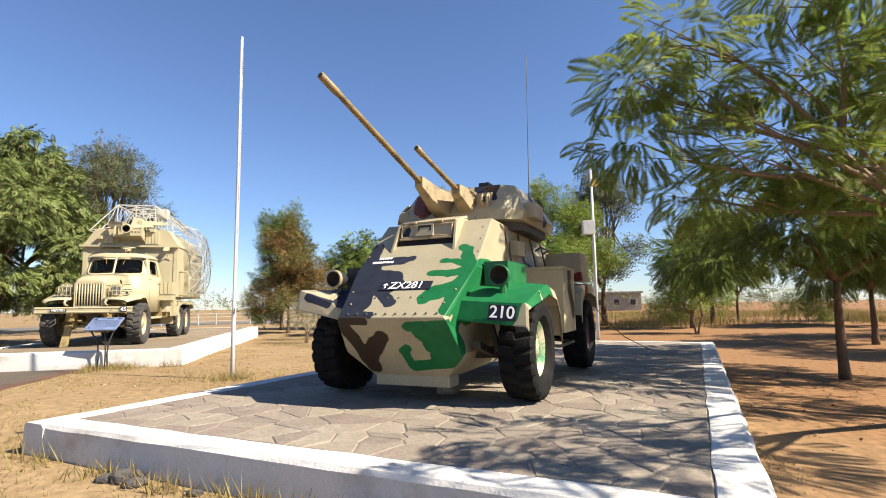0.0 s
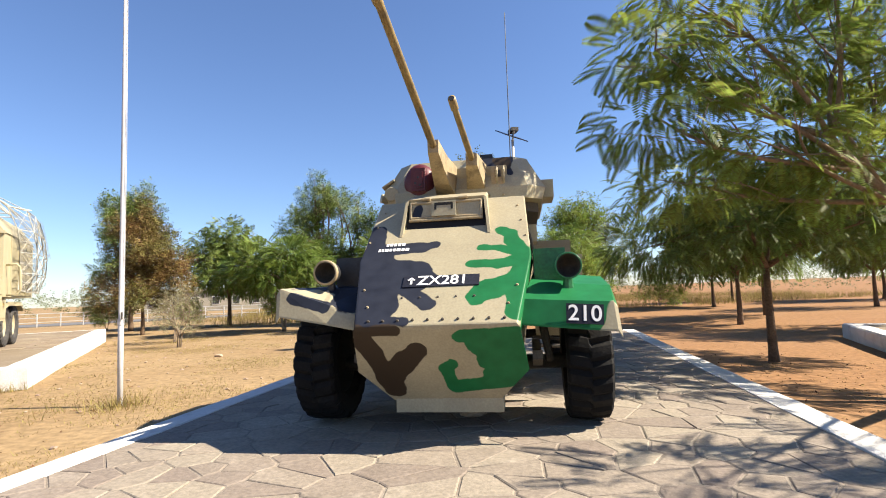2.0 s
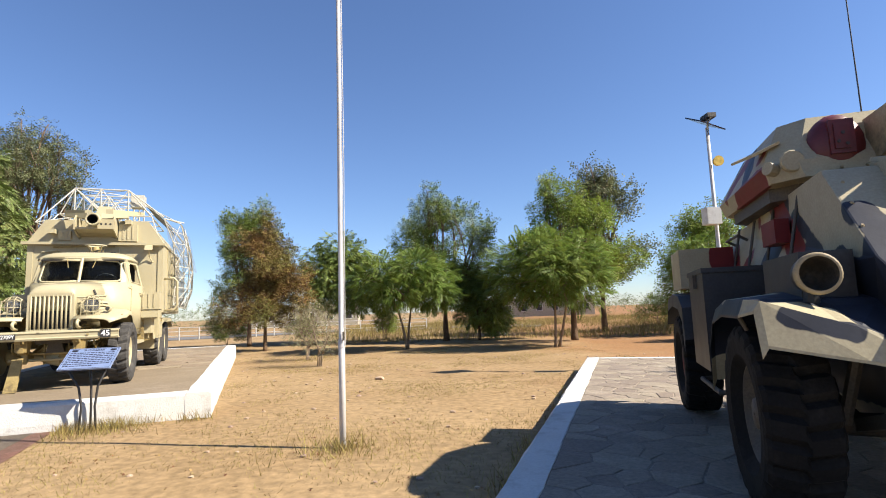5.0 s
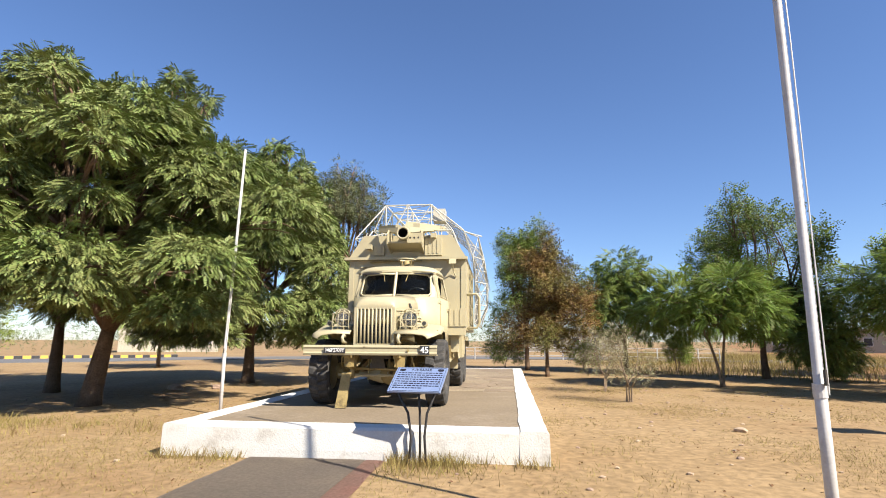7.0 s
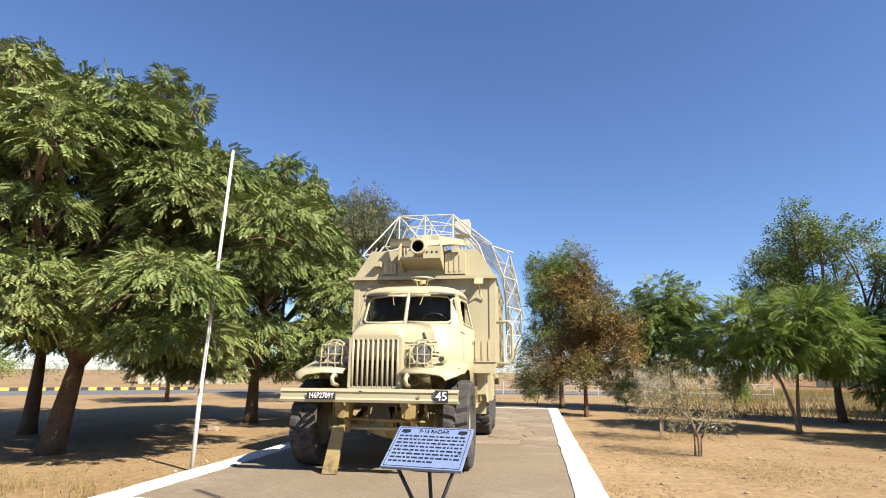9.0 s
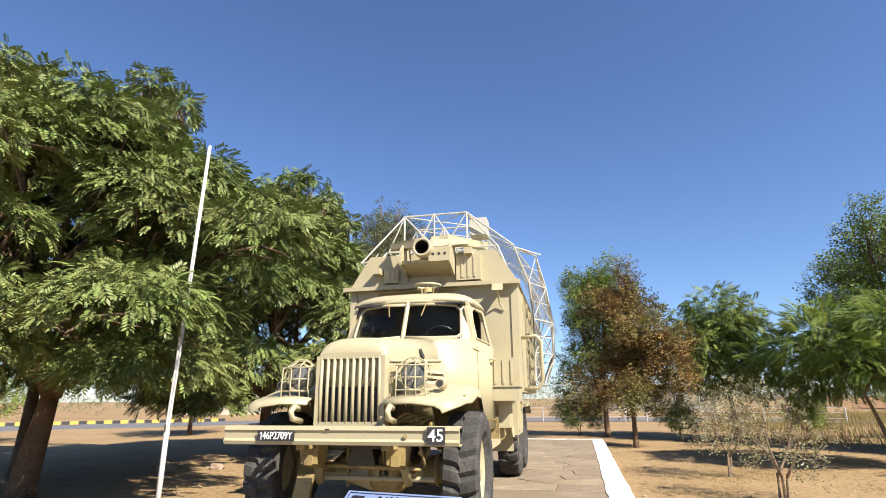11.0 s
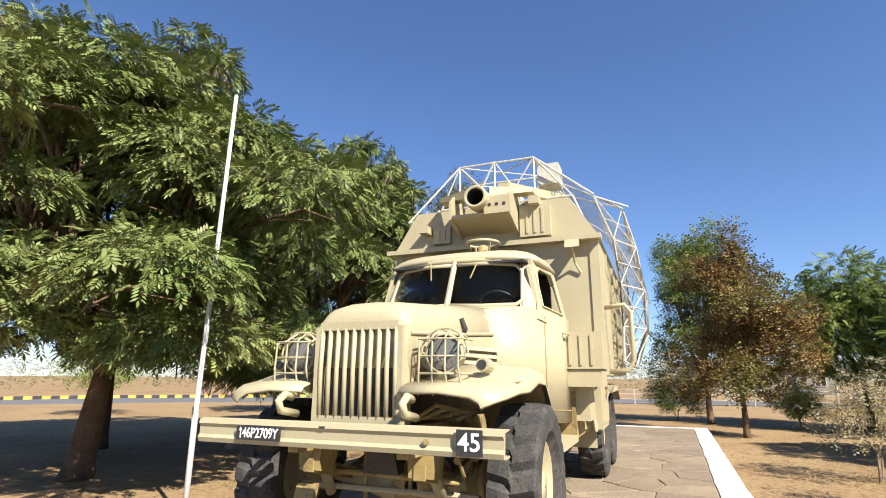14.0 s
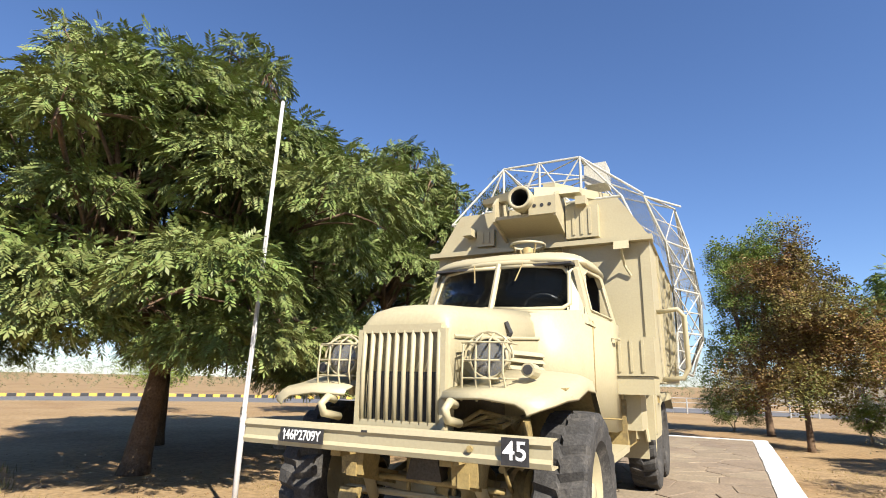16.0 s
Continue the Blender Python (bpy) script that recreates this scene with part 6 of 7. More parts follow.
def tree(base, label, trunk_h, trunk_r, lobes, kind, sprays, size, leaf_mat, bark, seed, lean=(0, 0), shell=0.55, droop=0.3, stems=1, group="", name="tree", twigs=4, min_z=None, dome=None):
    """A tree: stems that part into limbs, one to each lobe of the crown, twigs, and a crown of leaf sprays round the lobes.
    lobes: (x, y, z, rx, ry, rz) from the foot."""
    rnd = random.Random(seed); rng = np.random.default_rng(seed)
    x, y = base
    z = ground_z(x, y)
    t = thing(name, Matrix.Translation((x, y, z)), label, "tree", group)
    bm = bmesh.new()
    fork = Vector((lean[0], lean[1], trunk_h))
    forks = []
    for s in range(stems):
        off = Vector((0, 0, 0)) if stems == 1 else Vector((rnd.uniform(-1, 1), rnd.uniform(-1, 1), 0)) * 0.10
        top = fork if stems == 1 else fork + Vector((rnd.uniform(-1, 1), rnd.uniform(-1, 1), 0)) * 0.28 * trunk_h
        pts = limb(off + Vector((0, 0, -0.15)), top, 0.03, rnd)
        k = 1.0 if stems == 1 else 0.7
        pipe(pts, [trunk_r * k * (1.35 if i == 0 else 1.12 - 0.10 * i) for i in range(len(pts))], 10, bm)
        forks.append(top)
    tips = []
    groups = {}
    for lo in lobes:
        key = int((math.atan2(lo[1] - lean[1], lo[0] - lean[0]) + math.pi) / (2 * math.pi) * 4.0 * 0.999) if len(lobes) > 4 else 0
        groups.setdefault(key, []).append(lo)
    starts = []
    for i, (key, los) in enumerate(sorted(groups.items())):
        f = forks[i % len(forks)]
        m_ = Vector((sum(q[0] for q in los), sum(q[1] for q in los), sum(q[2] for q in los))) / len(los)
        main = limb(f - Vector((0, 0, 0.05)), f.lerp(m_, 0.72), 0.10, rnd)
        pipe(main, [trunk_r * (0.68 - 0.07 * j) for j in range(len(main))], 8, bm)
        for lo in los:
            starts.append((main[rnd.randint(3, 5)], lo))
    for st0, (lx, ly, lz, rx, ry, rz) in starts:
        c = Vector((lx, ly, lz))
        pts = limb(st0, c, 0.10, rnd)
        pipe(pts, [trunk_r * 0.30 * (1 - 0.14 * j) for j in range(len(pts))], 6, bm)
        for k in range(twigs):
            dv = Vector((rnd.gauss(0, 1), rnd.gauss(0, 1), rnd.gauss(0.1, 0.8))).normalized()
            e = c + Vector((dv.x * rx, dv.y * ry, dv.z * rz)) * 0.85
            st = pts[rnd.randint(2, len(pts) - 1)]
            tp = limb(st, e, 0.1, rnd, 4)
            pipe(tp, [trunk_r * 0.11 * (1 - 0.15 * j) for j in range(len(tp))], 5, bm)
    part("trunk", bm, bark, t, smooth=True)
    vol = np.array([(a[3] * a[4] * a[5]) ** 0.667 for a in lobes]); vol = vol / vol.sum()
    which = rng.choice(len(lobes), sprays, p=vol)
    lob = np.array(lobes)[which]
    dv = rng.normal(0, 1, (sprays, 3)); dv /= np.linalg.norm(dv, axis=1, keepdims=True)
    rad = shell + (1 - shell) * rng.random(sprays) ** 0.6
    if dome is not None:
        dv[:, 2] = np.where(dv[:, 2] < dome, np.abs(dv[:, 2]), dv[:, 2])
    rad *= 1 + 0.16 * np.sin(dv[:, 0] * 7 + lob[:, 0]) * np.cos(dv[:, 2] * 6 + lob[:, 1]) + rng.normal(0, 0.05, sprays)
    places = lob[:, :3] + dv * lob[:, 3:] * rad[:, None]
    dirs = dv * np.array([1, 1, 0.6]) + rng.normal(0, 0.35, (sprays, 3)) + np.array([0, 0, -droop])
    sizes = size * rng.uniform(0.7, 1.3, sprays)
    keep = places[:, 2] > (min_z if min_z is not None else 0.25)
    me = crown_mesh("crown", places[keep], dirs[keep], sizes[keep], kind, rng)
    link("crown", me, leaf_mat, t)
    return t


def ragged_lobes(seed, n, r, z0, z1, lobe):
    """Small scattered lobes and upright sprays at the top, for a loose crown."""
    rnd = random.Random(seed)
    out = []
    for i in range(n):
        t = rnd.random() ** 0.8
        zz = z0 + (z1 - z0) * t
        rr = r * math.sqrt(max(0.05, 1 - ((t - 0.35) / 0.72) ** 2)) * rnd.random() ** 0.5
        a = rnd.uniform(0, 2 * math.pi)
        s = lobe * rnd.uniform(0.6, 1.25)
        out.append((rr * math.cos(a), rr * math.sin(a), zz, s, s, s * rnd.uniform(0.6, 1.1)))
    for i in range(5):
        a = rnd.uniform(0, 2 * math.pi)
        out.append((0.35 * r * math.cos(a), 0.35 * r * math.sin(a), z1 + rnd.uniform(-0.2, 0.7), 0.28, 0.28, 0.75))
    return out


def round_lobes(seed, n, r, z0, z1, lobe, flat=0.75):
    """Lobes spread over a crown of radius r between heights z0 and z1."""
    rnd = random.Random(seed)
    out = []
    for i in range(n):
        t = (i + 0.5) / n
        zz = z0 + (z1 - z0) * t
        rr = r * math.sqrt(max(0.12, 1 - ((t - 0.38) / 0.66) ** 2)) * rnd.uniform(0.45, 0.85)
        a = 2.4 * i + rnd.uniform(-0.4, 0.4)
        s = lobe * rnd.uniform(0.8, 1.2)
        out.append((rr * math.cos(a), rr * math.sin(a), zz, s, s, s * flat))
    return out


def sprigs(seed, n, r, z0, z1):
    """Small shoots that stand out of a crown's outline."""
    rnd = random.Random(seed)
    out = []
    for i in range(n):
        a, t = rnd.uniform(0, 2 * math.pi), rnd.random()
        rr = r * (1 - 0.75 * t) * rnd.uniform(0.9, 1.05)
        out.append((rr * math.cos(a), rr * math.sin(a), z0 + (z1 - z0) * t, 0.30, 0.30, 0.50))
    return out


# big leafy trees beside the truck
tree((-16.4, 11.5), "large dense leafy shade tree with drooping dark green leaves", 1.9, 0.24,
     round_lobes(1, 46, 4.5, 2.3, 7.2, 0.98) + sprigs(1, 26, 4.9, 5.0, 8.6) + [(-0.6, 0.5, 7.8, 1.0, 1.0, 0.8), (-1.8, -1, 8.3, 1.0, 1.0, 0.8), (2.6, 1.0, 5.7, 1.2, 1.2, 0.9), (4.2, 1.5, 4.5, 1.2, 1.2, 0.9), (3.9, -0.5, 3.0, 1.2, 1.2, 0.8), (3.3, 0.6, 2.2, 1.0, 1.0, 0.6), (-3.0, -1.5, 7.6, 1.1, 1.1, 0.9)] + [((3.0 + 0.9 * (k % 2)) * math.cos(0.7 * k), (3.0 + 0.9 * (k % 2)) * math.sin(0.7 * k), 2.15 + 0.15 * (k % 3), 0.9, 0.9, 0.6) for k in range(9)], "neem", 34000, 0.25, M_LEAF_BIG, M_BARK, 11, lean=(0.35, 0.1), droop=0.55, shell=0.72, min_z=1.25, dome=-0.25)
tree((-18.6, 18.8), "large dense leafy shade tree standing behind the white pole", 1.9, 0.22, round_lobes(2, 40, 4.3, 1.7, 8.1, 1.1) + sprigs(2, 22, 4.6, 5.4, 9.2) + [(2.8 * math.cos(k), 2.8 * math.sin(k), 1.7, 1.1, 1.1, 0.7) for k in range(6)], "neem", 24000, 0.29, M_LEAF_BIG, M_BARK, 12, droop=0.55, shell=0.72, min_z=0.9, dome=-0.25)
tree((-21.0, 13.2), "dark-trunked leafy shade tree behind the large one", 2.2, 0.2, round_lobes(3, 32, 4.4, 2.6, 8.6, 1.2), "neem", 10000, 0.36, M_LEAF_BIG, M_BARK, 13, droop=0.5, shell=0.75, min_z=2.0, dome=-0.25)
tree((-32.0, 25.0), "small leafy tree on bare ground by the road", 1.6, 0.12, round_lobes(4, 12, 2.2, 2.0, 4.4, 1.1), "neem", 1600, 0.42, M_LEAF_BIG, M_BARK, 14, droop=0.5)
tree((-35.0, 17.0), "young leafy tree by the road", 1.4, 0.09, round_lobes(5, 9, 1.6, 1.8, 3.4, 0.9), "oval", 1500, 0.32, M_LEAF_BRIGHT, M_BARK, 15)
tree((-24.0, 32.0), "tall grey-green fine-leaved tree behind the radar truck", 2.6, 0.25, ragged_lobes(6, 44, 4.0, 3.6, 12.6, 1.0), "oval", 10000, 0.40, M_LEAF_GREY, M_BARK, 16, shell=0.3)
# across the field
tree((-9.3, 28.0), "slim tree with browning autumn-coloured leaves", 1.5, 0.10, ragged_lobes(7, 34, 2.4, 1.6, 5.6, 0.62), "oval", 8000, 0.30, M_LEAF_BROWN, M_BARK, 17, shell=0.25)
tree((-11.7, 33.0), "taller green tree rising behind the browning one", 1.6, 0.14, ragged_lobes(8, 38, 2.2, 1.8, 7.6, 0.70), "oval", 7000, 0.36, M_LEAF_ROUND, M_BARK, 18, shell=0.3)
tree((-6.5, 34.0), "rounded dark green tree on a single slim trunk", 1.9, 0.13, round_lobes(9, 16, 2.2, 2.4, 5.7, 1.15), "neem", 4200, 0.36, M_LEAF_ROUND, M_BARK, 19)
tree((-2.25, 25.3), "umbrella-crowned feathery tree on two slim stems", 1.9, 0.085, round_lobes(10, 14, 2.3, 2.3, 3.9, 1.0, 0.55), "frond", 2600, 0.46, M_LEAF_FEATHER, M_PALEBARK, 20, stems=2, droop=0.2)
tree((-0.2, 31.4), "tall airy tree with loose upright grey-green branches", 1.9, 0.16, ragged_lobes(11, 40, 3.1, 2.4, 7.8, 0.68), "oval", 8000, 0.36, M_LEAF_ROUND, M_BARK, 21, shell=0.2)
tree((1.6, 31.0), "dark low bushy tree with dense leaves", 0.7, 0.10, round_lobes(12, 10, 1.5, 1.0, 3.8, 0.9), "neem", 2600, 0.36, M_LEAF_ROUND, M_BARK, 22)
tree((4.1, 23.4), "feathery green tree on two leaning slim stems", 2.0, 0.09, round_lobes(13, 16, 2.5, 2.2, 4.3, 1.0, 0.6), "frond", 2800, 0.46, M_LEAF_FEATHER, M_PALEBARK, 23, stems=2, droop=0.2)
tree((6.3, 28.7), "bright green leafy tree on a dark trunk", 2.2, 0.17, ragged_lobes(14, 40, 2.9, 2.6, 7.6, 0.75), "oval", 8500, 0.38, M_LEAF_BRIGHT, M_BARK, 24, shell=0.25)
tree((10.2, 35.5), "tall grey-green loose tree behind the bright one", 2.5, 0.2, ragged_lobes(15, 40, 3.0, 3.2, 10.0, 0.85), "oval", 4600, 0.5, M_LEAF_GREY, M_BARK, 25, shell=0.2)
tree((17.5, 36.0), "yellow-green leafy tree behind the solar lamp", 2.0, 0.16, ragged_lobes(16, 34, 3.0, 2.4, 7.2, 0.85), "oval", 3800, 0.52, M_LEAF_BRIGHT, M_BARK, 26, shell=0.25)
tree((12.3, 24.6), "small bright green tree with low branches", 0.9, 0.07, ragged_lobes(17, 18, 1.4, 1.0, 2.5, 0.5), "oval", 1800, 0.30, M_LEAF_BRIGHT, M_PALEBARK, 27, stems=2)
# to the far side of the armoured car
tree((8.9, 8.35), "feathery shade tree on a slender dark trunk", 1.85, 0.085,
     [(-1.9, 0.6, 2.3, 1.1, 1.1, 0.55), (-0.9, -0.6, 2.7, 1.2, 1.2, 0.7), (0.2, 0.6, 3.0, 1.3, 1.3, 0.8), (-1.2, 1.0, 3.3, 1.2, 1.2, 0.8), (1.3, -0.4, 2.6, 1.2, 1.2, 0.6), (1.8, 0.8, 3.1, 1.2, 1.2, 0.7), (0.4, -1.2, 3.4, 1.1, 1.1, 0.7), (2.6, -0.8, 2.8, 1.0, 1.0, 0.6)], "frond", 3000, 0.32, M_LEAF_SHADED, M_BARK, 28, droop=0.35, min_z=1.45)
near = tree((9.1, 4.4), "spreading feathery tree with pale branches reaching over the plinth", 1.15, 0.125,
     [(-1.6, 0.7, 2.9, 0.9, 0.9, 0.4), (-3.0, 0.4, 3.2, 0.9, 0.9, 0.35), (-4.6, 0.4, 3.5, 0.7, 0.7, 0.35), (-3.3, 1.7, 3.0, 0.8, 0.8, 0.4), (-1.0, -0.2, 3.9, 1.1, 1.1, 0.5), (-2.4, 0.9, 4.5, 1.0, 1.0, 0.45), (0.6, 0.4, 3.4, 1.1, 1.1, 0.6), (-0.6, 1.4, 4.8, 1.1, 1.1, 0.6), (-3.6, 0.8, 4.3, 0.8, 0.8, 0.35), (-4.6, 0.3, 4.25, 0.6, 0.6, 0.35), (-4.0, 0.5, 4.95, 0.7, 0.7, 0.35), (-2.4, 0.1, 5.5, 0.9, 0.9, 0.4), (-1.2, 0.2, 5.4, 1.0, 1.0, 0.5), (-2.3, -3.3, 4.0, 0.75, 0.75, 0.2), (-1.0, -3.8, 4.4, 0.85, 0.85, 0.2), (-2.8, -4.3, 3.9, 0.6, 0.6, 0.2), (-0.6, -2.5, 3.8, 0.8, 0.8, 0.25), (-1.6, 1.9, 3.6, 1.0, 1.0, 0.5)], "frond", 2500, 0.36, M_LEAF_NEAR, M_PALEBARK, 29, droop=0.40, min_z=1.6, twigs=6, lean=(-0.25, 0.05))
for i, (x, y, r, h, k, lm) in enumerate(((19.0, 20.1, 2.2, 5.2, "frond", M_LEAF_FEATHER), (23.4, 29.4, 2.8, 6.0, "neem", M_LEAF_ROUND), (35.8, 29.1, 3.2, 6.5, "neem", M_LEAF_BIG), (15.2, 17.0, 2.2, 4.6, "frond", M_LEAF_SHADED), (27.0, 22.0, 2.8, 5.8, "frond", M_LEAF_FEATHER), (14.2, 30.5, 2.2, 4.8, "frond", M_LEAF_FEATHER), (30.0, 36.0, 3.0, 6.4, "oval", M_LEAF_BRIGHT), (21.0, 40.0, 3.0, 7.0, "oval", M_LEAF_GREY), (17.0, 12.5, 2.2, 4.8, "frond", M_LEAF_SHADED))):
    tree((x, y), "slender-trunked tree in a sparse grove on dry grassland", 1.9, 0.10 + 0.01 * (i % 3), round_lobes(40 + i, 14, r, 2.3, h, 1.1, 0.65), k, 1500 if k == "frond" else 2600, 0.48, lm, M_BARK, 60 + i, group="trees of the far grove")


def shrub(x, y, r, h, lm, label, seed, n=1400, size=0.2, sparse=False):
    tree((x, y), label, 0.25 * h, 0.035, round_lobes(seed, 9, r, 0.35 * h, h, 0.45 * r), "oval", n, size, lm, M_PALEBARK, seed, stems=3, shell=0.15, name="shrub", min_z=0.1, twigs=7)


shrub(-4.6, 18.0, 0.9, 1.7, M_LEAF_DRY, "sparse dry grey shrub on bare earth", 81, 420, 0.16)
shrub(-5.6, 21.0, 1.0, 1.9, M_LEAF_DRY, "sparse dry grey-green shrub on earth", 82, 620, 0.18)
shrub(-8.5, 33.0, 0.85, 1.5, M_LEAF_BRIGHT, "rounded bright green leafy bush", 83, 2400, 0.17)
shrub(-13.4, 34.0, 1.2, 1.7, M_LEAF_ROUND, "rounded mid-green bush near the road", 84, 2600, 0.2)
shrub(-3.9, 34.5, 0.85, 1.9, M_LEAF_BRIGHT, "yellow-green bush near the road", 85, 2000, 0.2)
shrub(2.6, 34.5, 1.5, 1.6, M_LEAF_SHADED, "dark green bush under the trees", 89, 2200, 0.22)
shrub(-14.5, 21.5, 0.8, 1.2, M_LEAF_GREY, "low grey-green bush behind the plinth", 86, 900, 0.2)
shrub(22.0, 33.0, 1.8, 2.0, M_LEAF_BRIGHT, "bright low bush on dry grass", 87, 1500, 0.3)
shrub(16.5, 42.0, 1.8, 2.0, M_LEAF_BRIGHT, "bright low bush by the lamp", 88, 1500, 0.3)

# ---- solar street lamp ----
LX, LY = 5.45, 13.05
lamp = thing("street_lamp", Matrix.Translation((LX, LY, ground_z(LX, LY))), "white pole lamp with tilted solar panel and pale battery box", "street lamp")
part("pole", pipe([(0, 0, -0.2), (0, 0, 2.5), (0, 0, 5.6)], [0.05, 0.045, 0.038], 12), M_POLE, lamp, smooth=True)
sp = part("solar_panel", box(-0.42, 0.42, -0.24, 0.24, -0.015, 0.015), M_SIGN, lamp, "dark tilted solar panel", bevel=0.004); sp.matrix_local = pose(0, 0.05, 5.72, 28, 6, 25)
part("lamp_head", box(-0.10, 0.10, -0.26, 0.08, 5.78, 5.88), M_DARKMETAL, lamp, bevel=0.03)
part("lamp_arm", pipe([(0, 0, 5.5), (0, -0.05, 5.7), (0, -0.2, 5.8)], 0.025), M_STEEL, lamp)
part("battery_box", box(-0.30, 0.02, -0.22, 0.05, 3.30, 3.68), M_WHITE, lamp, bevel=0.02)
part("floodlight", lathe([(-0.10, 0.12), (0.0, 0.10), (0.06, 0.03)], 14, "y", (0.08, -0.12, 4.75), caps=True), M_YELLOW, lamp)

# ---- road, kerb, fence, far buildings ----
CX, CY = -3.0, 5.0
def arc(r0, r1, a0, a1, n, z, lift):
    rows = []
    for i in range(n + 1):
        a = radians(a0 + (a1 - a0) * i / n)
        rows.append([(CX + r * math.cos(a), CY + r * math.sin(a), ground_z(CX + r * math.cos(a), CY + r * math.sin(a)) + lift) for r in (r0, r1)])
    return rows


tagged(part("road", sheet(arc(47, 54, 75, 185, 60, 0, 0.05), 0.15), M_ASPHALT), "grey asphalt road curving past the grounds", "road", kind="structure")
kerb = thing("kerb", Matrix.Identity(4), "low roadside kerb painted in yellow and black blocks", "kerb", kind="structure")
for i in range(70):
    a0, a1 = 143 + i * 0.6, 143.54 + i * 0.6
    pts = []
    for a in (a0, a1):
        c, s = math.cos(radians(a)), math.sin(radians(a))
        pts.append([(CX + r * c, CY + r * s, zz + ground_z(CX + r * c, CY + r * s)) for r, zz in ((54.1, -0.1), (54.5, -0.1), (54.5, 0.28), (54.1, 0.28))])
    part("kerb_block", loft(pts), M_YELLOW if i % 2 else M_BLACK, kerb)
fence = thing("fence", Matrix.Identity(4), "pale post-and-rail metal fence along the road", "fence")
for r, a0, a1, h, st in ((46.2, 88, 128, 1.05, 1.9),):
    prev = None
    for i in range(int((a1 - a0) / st) + 1):
        a = radians(a0 + i * st)
        x, y = CX + r * math.cos(a), CY + r * math.sin(a)
        z = ground_z(x, y)
        part("post", pipe([(x, y, z - 0.1), (x, y, z + h)], 0.05, 8), M_STEEL, fence)
        if prev:
            for k in (0.35, 0.7, 1.0):
                part("rail", pipe([(prev[0], prev[1], prev[2] + h * k), (x, y, z + h * k)], 0.028, 6), M_STEEL, fence)
        prev = (x, y, z)


def low_house(x, y, turn, wide, deep, h, label):
    hs = thing("house", pose(x, y, ground_z(x, y), 0, 0, turn), label, "building")
    part("wall", box(-wide / 2, wide / 2, -deep / 2, deep / 2, -0.3, h), M_WALL, hs)
    part("roof", box(-wide / 2 - 0.4, wide / 2 + 0.4, -deep / 2 - 0.4, deep / 2 + 0.4, h, h + 0.3), M_WALL, hs)
    n = int(wide / 3)
    for i in range(n):
        xx = -wide / 2 + (i + 0.5) * wide / n
        wn_ = part("window", box(xx - 0.6, xx + 0.6, -deep / 2 - 0.06, -deep / 2 + 0.02, 1.0, 2.3), M_WHITE, hs)
        part("pane", box(xx - 0.5, xx + 0.5, -deep / 2 - 0.075, -deep / 2 - 0.05, 1.1, 2.2), M_BLACK, wn_)


low_house(-70, 55, 53, 12, 8, 3.4, "pale single-storey building across the road")
low_house(-22, 92, 5, 18, 8, 3.2, "pale low building far beyond the road")
low_house(20, 110, -10, 24, 9, 3.4, "pale low building far beyond the trees")

# woods along the horizon
rng = np.random.default_rng(77)
n = 22000
a = np.radians(rng.uniform(-80, 260, n)); r = rng.uniform(75, 170, n)
cl = np.array([noise.noise(Vector((math.cos(q) * 9, math.sin(q) * 9, 1.3))) for q in a])
h = (2.6 + 3.0 * np.clip(cl + 0.35, 0, 1)) * rng.random(n) ** 0.7
pl = np.stack([CX + r * np.cos(a), CY + r * np.sin(a), h], axis=1)
me = crown_mesh("far_woods", pl, rng.normal(0, 1, (n, 3)), rng.uniform(0.55, 1.1, n), "oval", rng)
tagged(link("far_woods", me, M_FAR), "hazy belt of trees along the horizon", "woodland", kind="stuff")

# ---- grass, litter, stones ----
def blades(name, label, spots, hmin, hmax, wide, material, seed, lean=0.5):
    rng = np.random.default_rng(seed)
    p = np.array([(x, y, ground_z(x, y)) for x, y in spots])
    n = len(p)
    ang = rng.uniform(0, 2 * math.pi, n); hh = rng.uniform(hmin, hmax, n); w = wide * rng.uniform(0.6, 1.4, n)
    sd = np.stack([np.cos(ang), np.sin(ang), np.zeros(n)], 1) * w[:, None]
    tip = np.stack([rng.normal(0, lean, n) * hh, rng.normal(0, lean, n) * hh, hh], 1)
    v = np.stack([p - sd, p + sd, p + tip], 1).reshape(-1, 3)
    me = bpy.data.meshes.new(name)
    me.vertices.add(len(v)); me.vertices.foreach_set("co", v.ravel())
    me.loops.add(n * 3); me.loops.foreach_set("vertex_index", np.arange(n * 3))
    me.polygons.add(n); me.polygons.foreach_set("loop_start", np.arange(n) * 3)
    me.update(calc_edges=True)
    return tagged(link(name, me, material), label, "grass", kind="stuff")


def in_slab(x, y):
    for m, w_, l_ in ((SLAB_A, 5.91, 12.1), (SLAB_B, 5.0, 15.2), (pose(9.6, 5.56, 0, 0, 0, -35.6), 4.6, 7.5)):
        q = m.inverted() @ Vector((x, y, 0))
        if -0.02 < q.x < w_ + 0.02 and -0.02 < q.y < l_ + 0.02:
            return True
    q = SLAB_B.inverted() @ Vector((x, y, 0))
    return 1.2 < q.x < 3.05 and -16 < q.y < 0


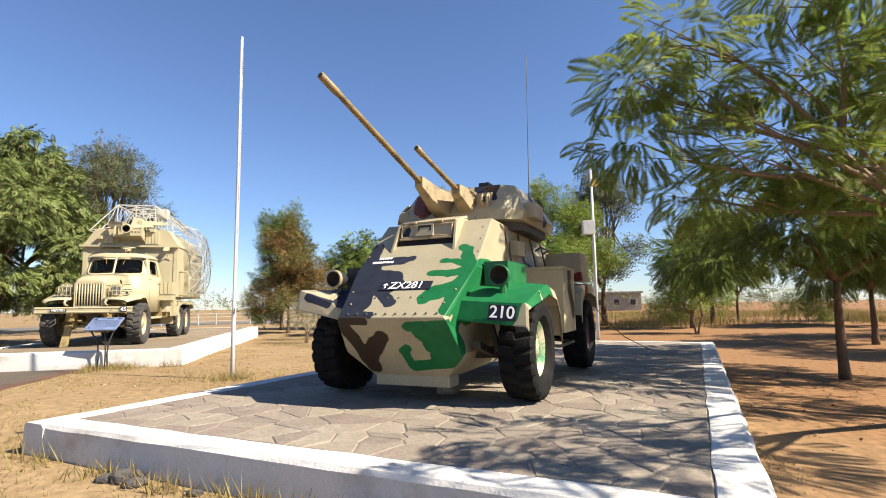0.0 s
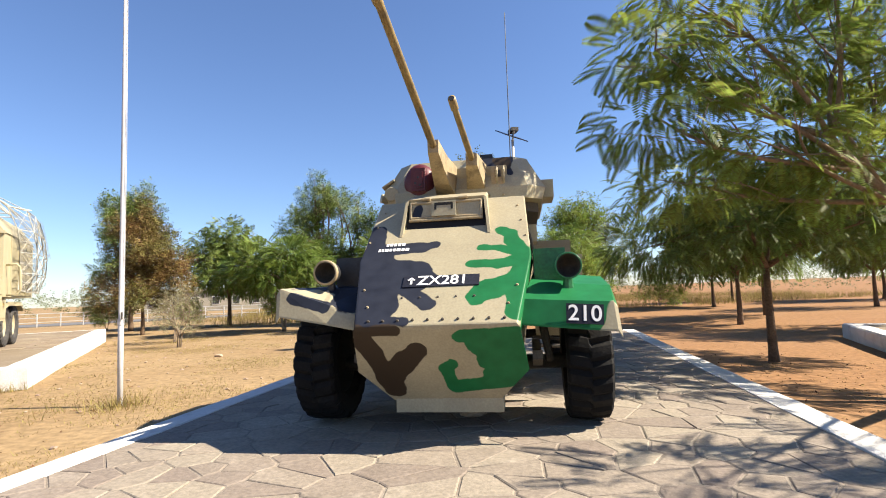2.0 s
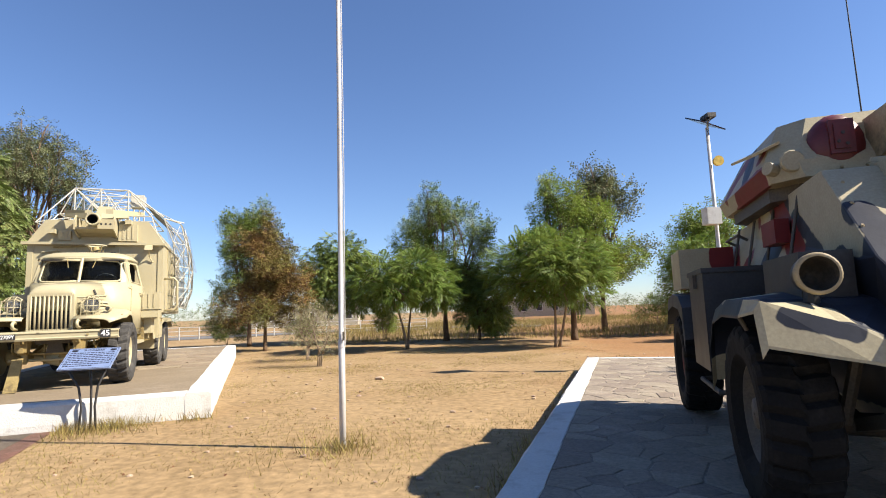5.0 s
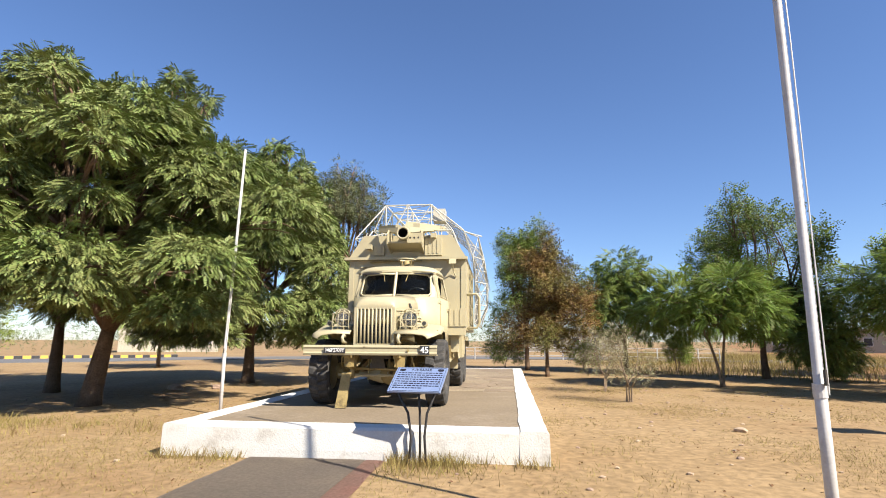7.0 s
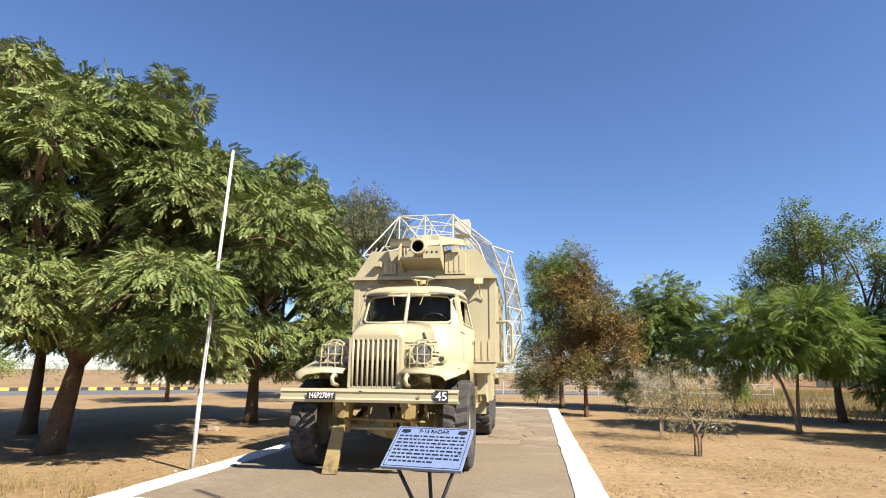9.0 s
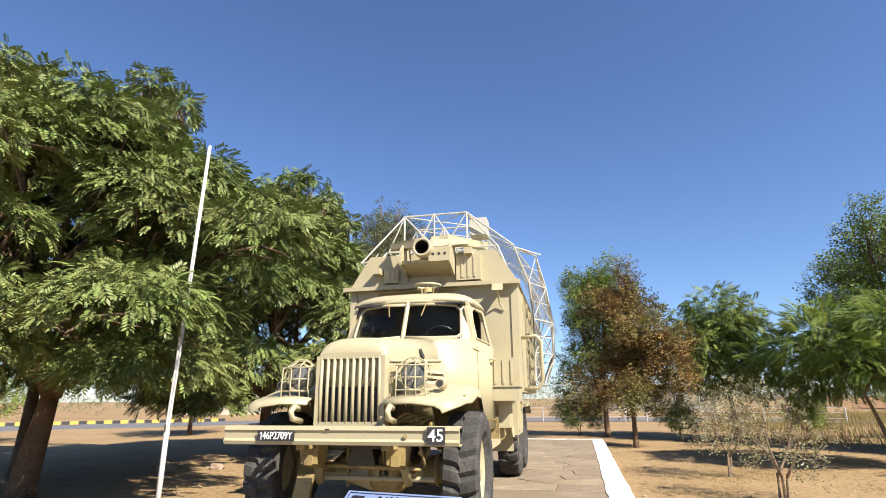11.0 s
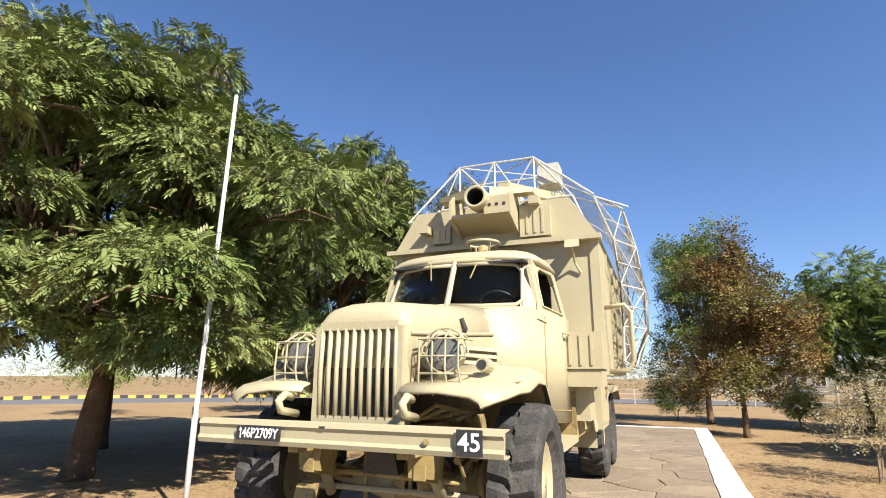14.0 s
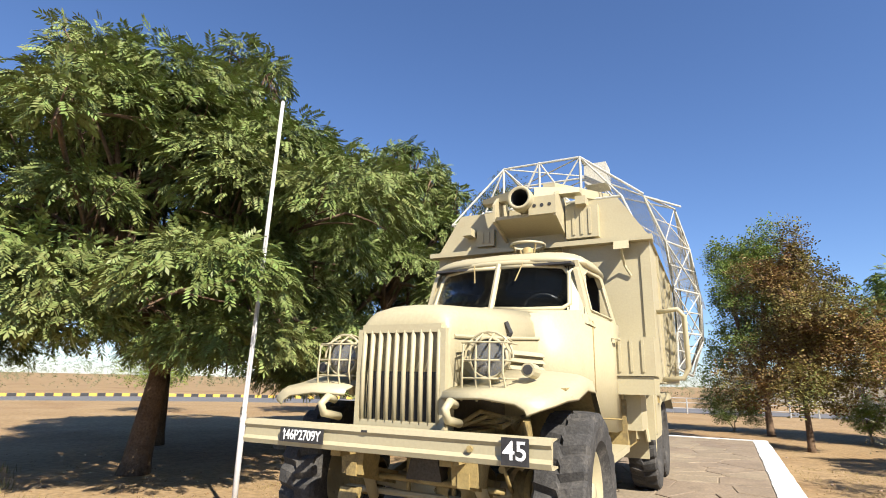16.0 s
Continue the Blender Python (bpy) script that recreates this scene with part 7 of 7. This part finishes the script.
rnd = random.Random(21)
spots = []
while len(spots) < 70000:
    x, y = rnd.uniform(-14, 5), rnd.uniform(-3, 24)
    d = noise.noise(Vector((x * 0.45, y * 0.45, 5.0))) + 0.6 * noise.noise(Vector((x * 1.7, y * 1.7, 2.0)))
    front = 0.35 * (1 - smoothstep(7, 10, y))
    if d + front + rnd.uniform(-0.35, 0.35) > 0.28 and not in_slab(x, y):
        spots.append((x, y))
blades("dry_grass", "short trampled dry straw-coloured grass", spots, 0.015, 0.055, 0.0035, M_GRASS, 31, 0.8)
spots = []
for cx_, cy_, n_, s_ in [(-2.2, 7.4, 260, 0.16), (-2.3, 7.3, 120, 0.3), (-5.7, 9.1, 500, 0.3), (-6.2, 8.8, 260, 0.22)] + [(*(SLAB_B @ Vector((rnd.uniform(0, 4.9), rnd.uniform(-0.12, -0.04), 0))).xy, 46, 0.10) for _ in range(36)] + [(*(SLAB_A @ Vector((rnd.uniform(-0.12, -0.03), rnd.uniform(0, 11.5), 0))).xy, 30, 0.09) for _ in range(40)] + [(*(SLAB_A @ Vector((rnd.uniform(0, 5.6), rnd.uniform(-0.12, -0.03), 0))).xy, 30, 0.09) for _ in range(24)] + [(rnd.uniform(-22, -11), 8.6 + rnd.gauss(0, 0.5) + 0.25 * rnd.random() * 3, 40, 0.16) for _ in range(60)]:
    for _ in range(n_):
        p = (rnd.gauss(cx_, s_), rnd.gauss(cy_, s_))
        if not in_slab(*p):
            spots.append(p)
blades("dry_grass_tufts", "straw-coloured grass tufts round poles and plinths", spots, 0.06, 0.2, 0.005, M_GRASS, 32, 0.45)
spots = []
while len(spots) < 42000:
    x, y = rnd.uniform(-10, 45), rnd.uniform(29, 75)
    if y > 30 + 0.1 * abs(x - 10) and noise.noise(Vector((x * 0.15, y * 0.15, 9.0))) > -0.15:
        spots.append((x, y))
blades("tall_dry_grass", "tall pale dry grass of the open field", spots, 0.25, 0.7, 0.012, M_GRASS, 33, 0.3)

M_LITTER = mat("dead_leaf", (0.16, 0.09, 0.04), (0.24, 0.15, 0.07), rough=0.9, scale=3, fine=20, bump=0, island=0.4, spec=0.1)
rng = np.random.default_rng(91)
n = 5200
pl = np.stack([np.concatenate([rng.uniform(-13, 4, n // 2), rng.normal(7.5, 2.2, n // 4), rng.normal(-15, 3.5, n - n // 2 - n // 4)]), np.concatenate([rng.uniform(3, 26, n // 2), rng.normal(7, 2.6, n // 4), rng.normal(13, 3, n - n // 2 - n // 4)]), np.zeros(n)], 1)
keep = [not in_slab(x, y) for x, y, _ in pl]
pl = pl[keep]
pl[:, 2] = [ground_z(x, y) + 0.008 for x, y, _ in pl]
dd = rng.normal(0, 1, (len(pl), 3)) * np.array([1, 1, 0.08])
tpl = LEAVES["oval"]; LEAVES["oval"] = tpl[:2]
me = crown_mesh("leaf_litter", pl, dd, rng.uniform(0.08, 0.2, len(pl)), "oval", rng)
LEAVES["oval"] = tpl
tagged(link("leaf_litter", me, M_LITTER), "scattered brown fallen leaves", "leaf litter", kind="stuff")
M_ROCK = mat("field_stone", (0.36, 0.27, 0.19), (0.28, 0.2, 0.14), rough=0.9, scale=4, fine=30, bump=0.5, island=0.2)
def stone(x, y, r, seed, bm=None):
    own = bm is None
    bm = bm or bmesh.new()
    rr = random.Random(seed)
    res = bmesh.ops.create_icosphere(bm, subdivisions=1 if not own else 2, radius=r)
    z = ground_z(x, y)
    for v in res["verts"]:
        v.co *= 1 + 0.35 * noise.noise(v.co / r * 1.3 + Vector((seed, 0, 0)))
        v.co = Vector((v.co.x * 1.2 + x, v.co.y + y, v.co.z * 0.6 + z + 0.25 * r))
    return bm
bm = bmesh.new()
for i in range(420):
    x, y = rnd.uniform(-13, 6), rnd.uniform(4, 26)
    if not in_slab(x, y):
        stone(x, y, rnd.uniform(0.012, 0.04), i, bm)
tagged(part("pebbles", bm, M_ROCK), "small stones strewn over the earth", "pebbles", kind="stuff")
for i, (x, y, r) in enumerate(((-9.7, 5.9, 0.13), (-2.35, 13.6, 0.09), (-18.5, 15.6, 0.22), (-17.5, 16.4, 0.18), (2.05, 4.1, 0.11))):
    b_ = stone(x, y, r, 50 + i)
    if i == 4:
        bmesh.ops.translate(b_, vec=(0, 0, 0.262 - ground_z(x, y)), verts=b_.verts)
    tagged(part("rock", b_, M_ROCK), "rough brown stone lying loose" if i < 4 else "loose stone block wedged behind the armoured car wheel", "rock")

M_CHAR = mat("dark_rubble", (0.05, 0.045, 0.04), (0.09, 0.08, 0.07), rough=0.95, scale=6, fine=40, bump=0.6)
for i, (u, v, r) in enumerate(((1.62, -0.10, 0.11), (1.78, -0.14, 0.08), (1.48, -0.16, 0.07), (2.35, -0.10, 0.05))):
    q = SLAB_A @ Vector((u, v, 0))
    tagged(part("rubble", stone(q.x, q.y, r, 70 + i), M_CHAR), "dark broken masonry lump against the whitewashed plinth", "rubble", "rubble by the plinth")
# cable hanging from the armoured car
cb = [CAR @ Vector(p) for p in ((1.15, 3.6, 1.15), (1.35, 4.3, 0.75), (1.6, 5.2, 0.35), (2.0, 6.3, 0.02))]
tagged(part("loose_cable", pipe(cb, 0.008, 6), M_DARKMETAL), "thin loose cable trailing from the armoured car", "cable")

# ---- paving pieces ----
crazy_paving(plinth_a, 0.30, 5.61, 0.30, 11.80, 0.240, 0.225, M_STONE, random.Random(17), gap=0.006, rise=0.005, drop=0.36, far=4.3)
crazy_paving(plinth_b, 0.37, 4.63, 5.2, 14.8, 0.352, 0.60, M_EARTHSTONE, random.Random(18), gap=0.008, rise=0.008)
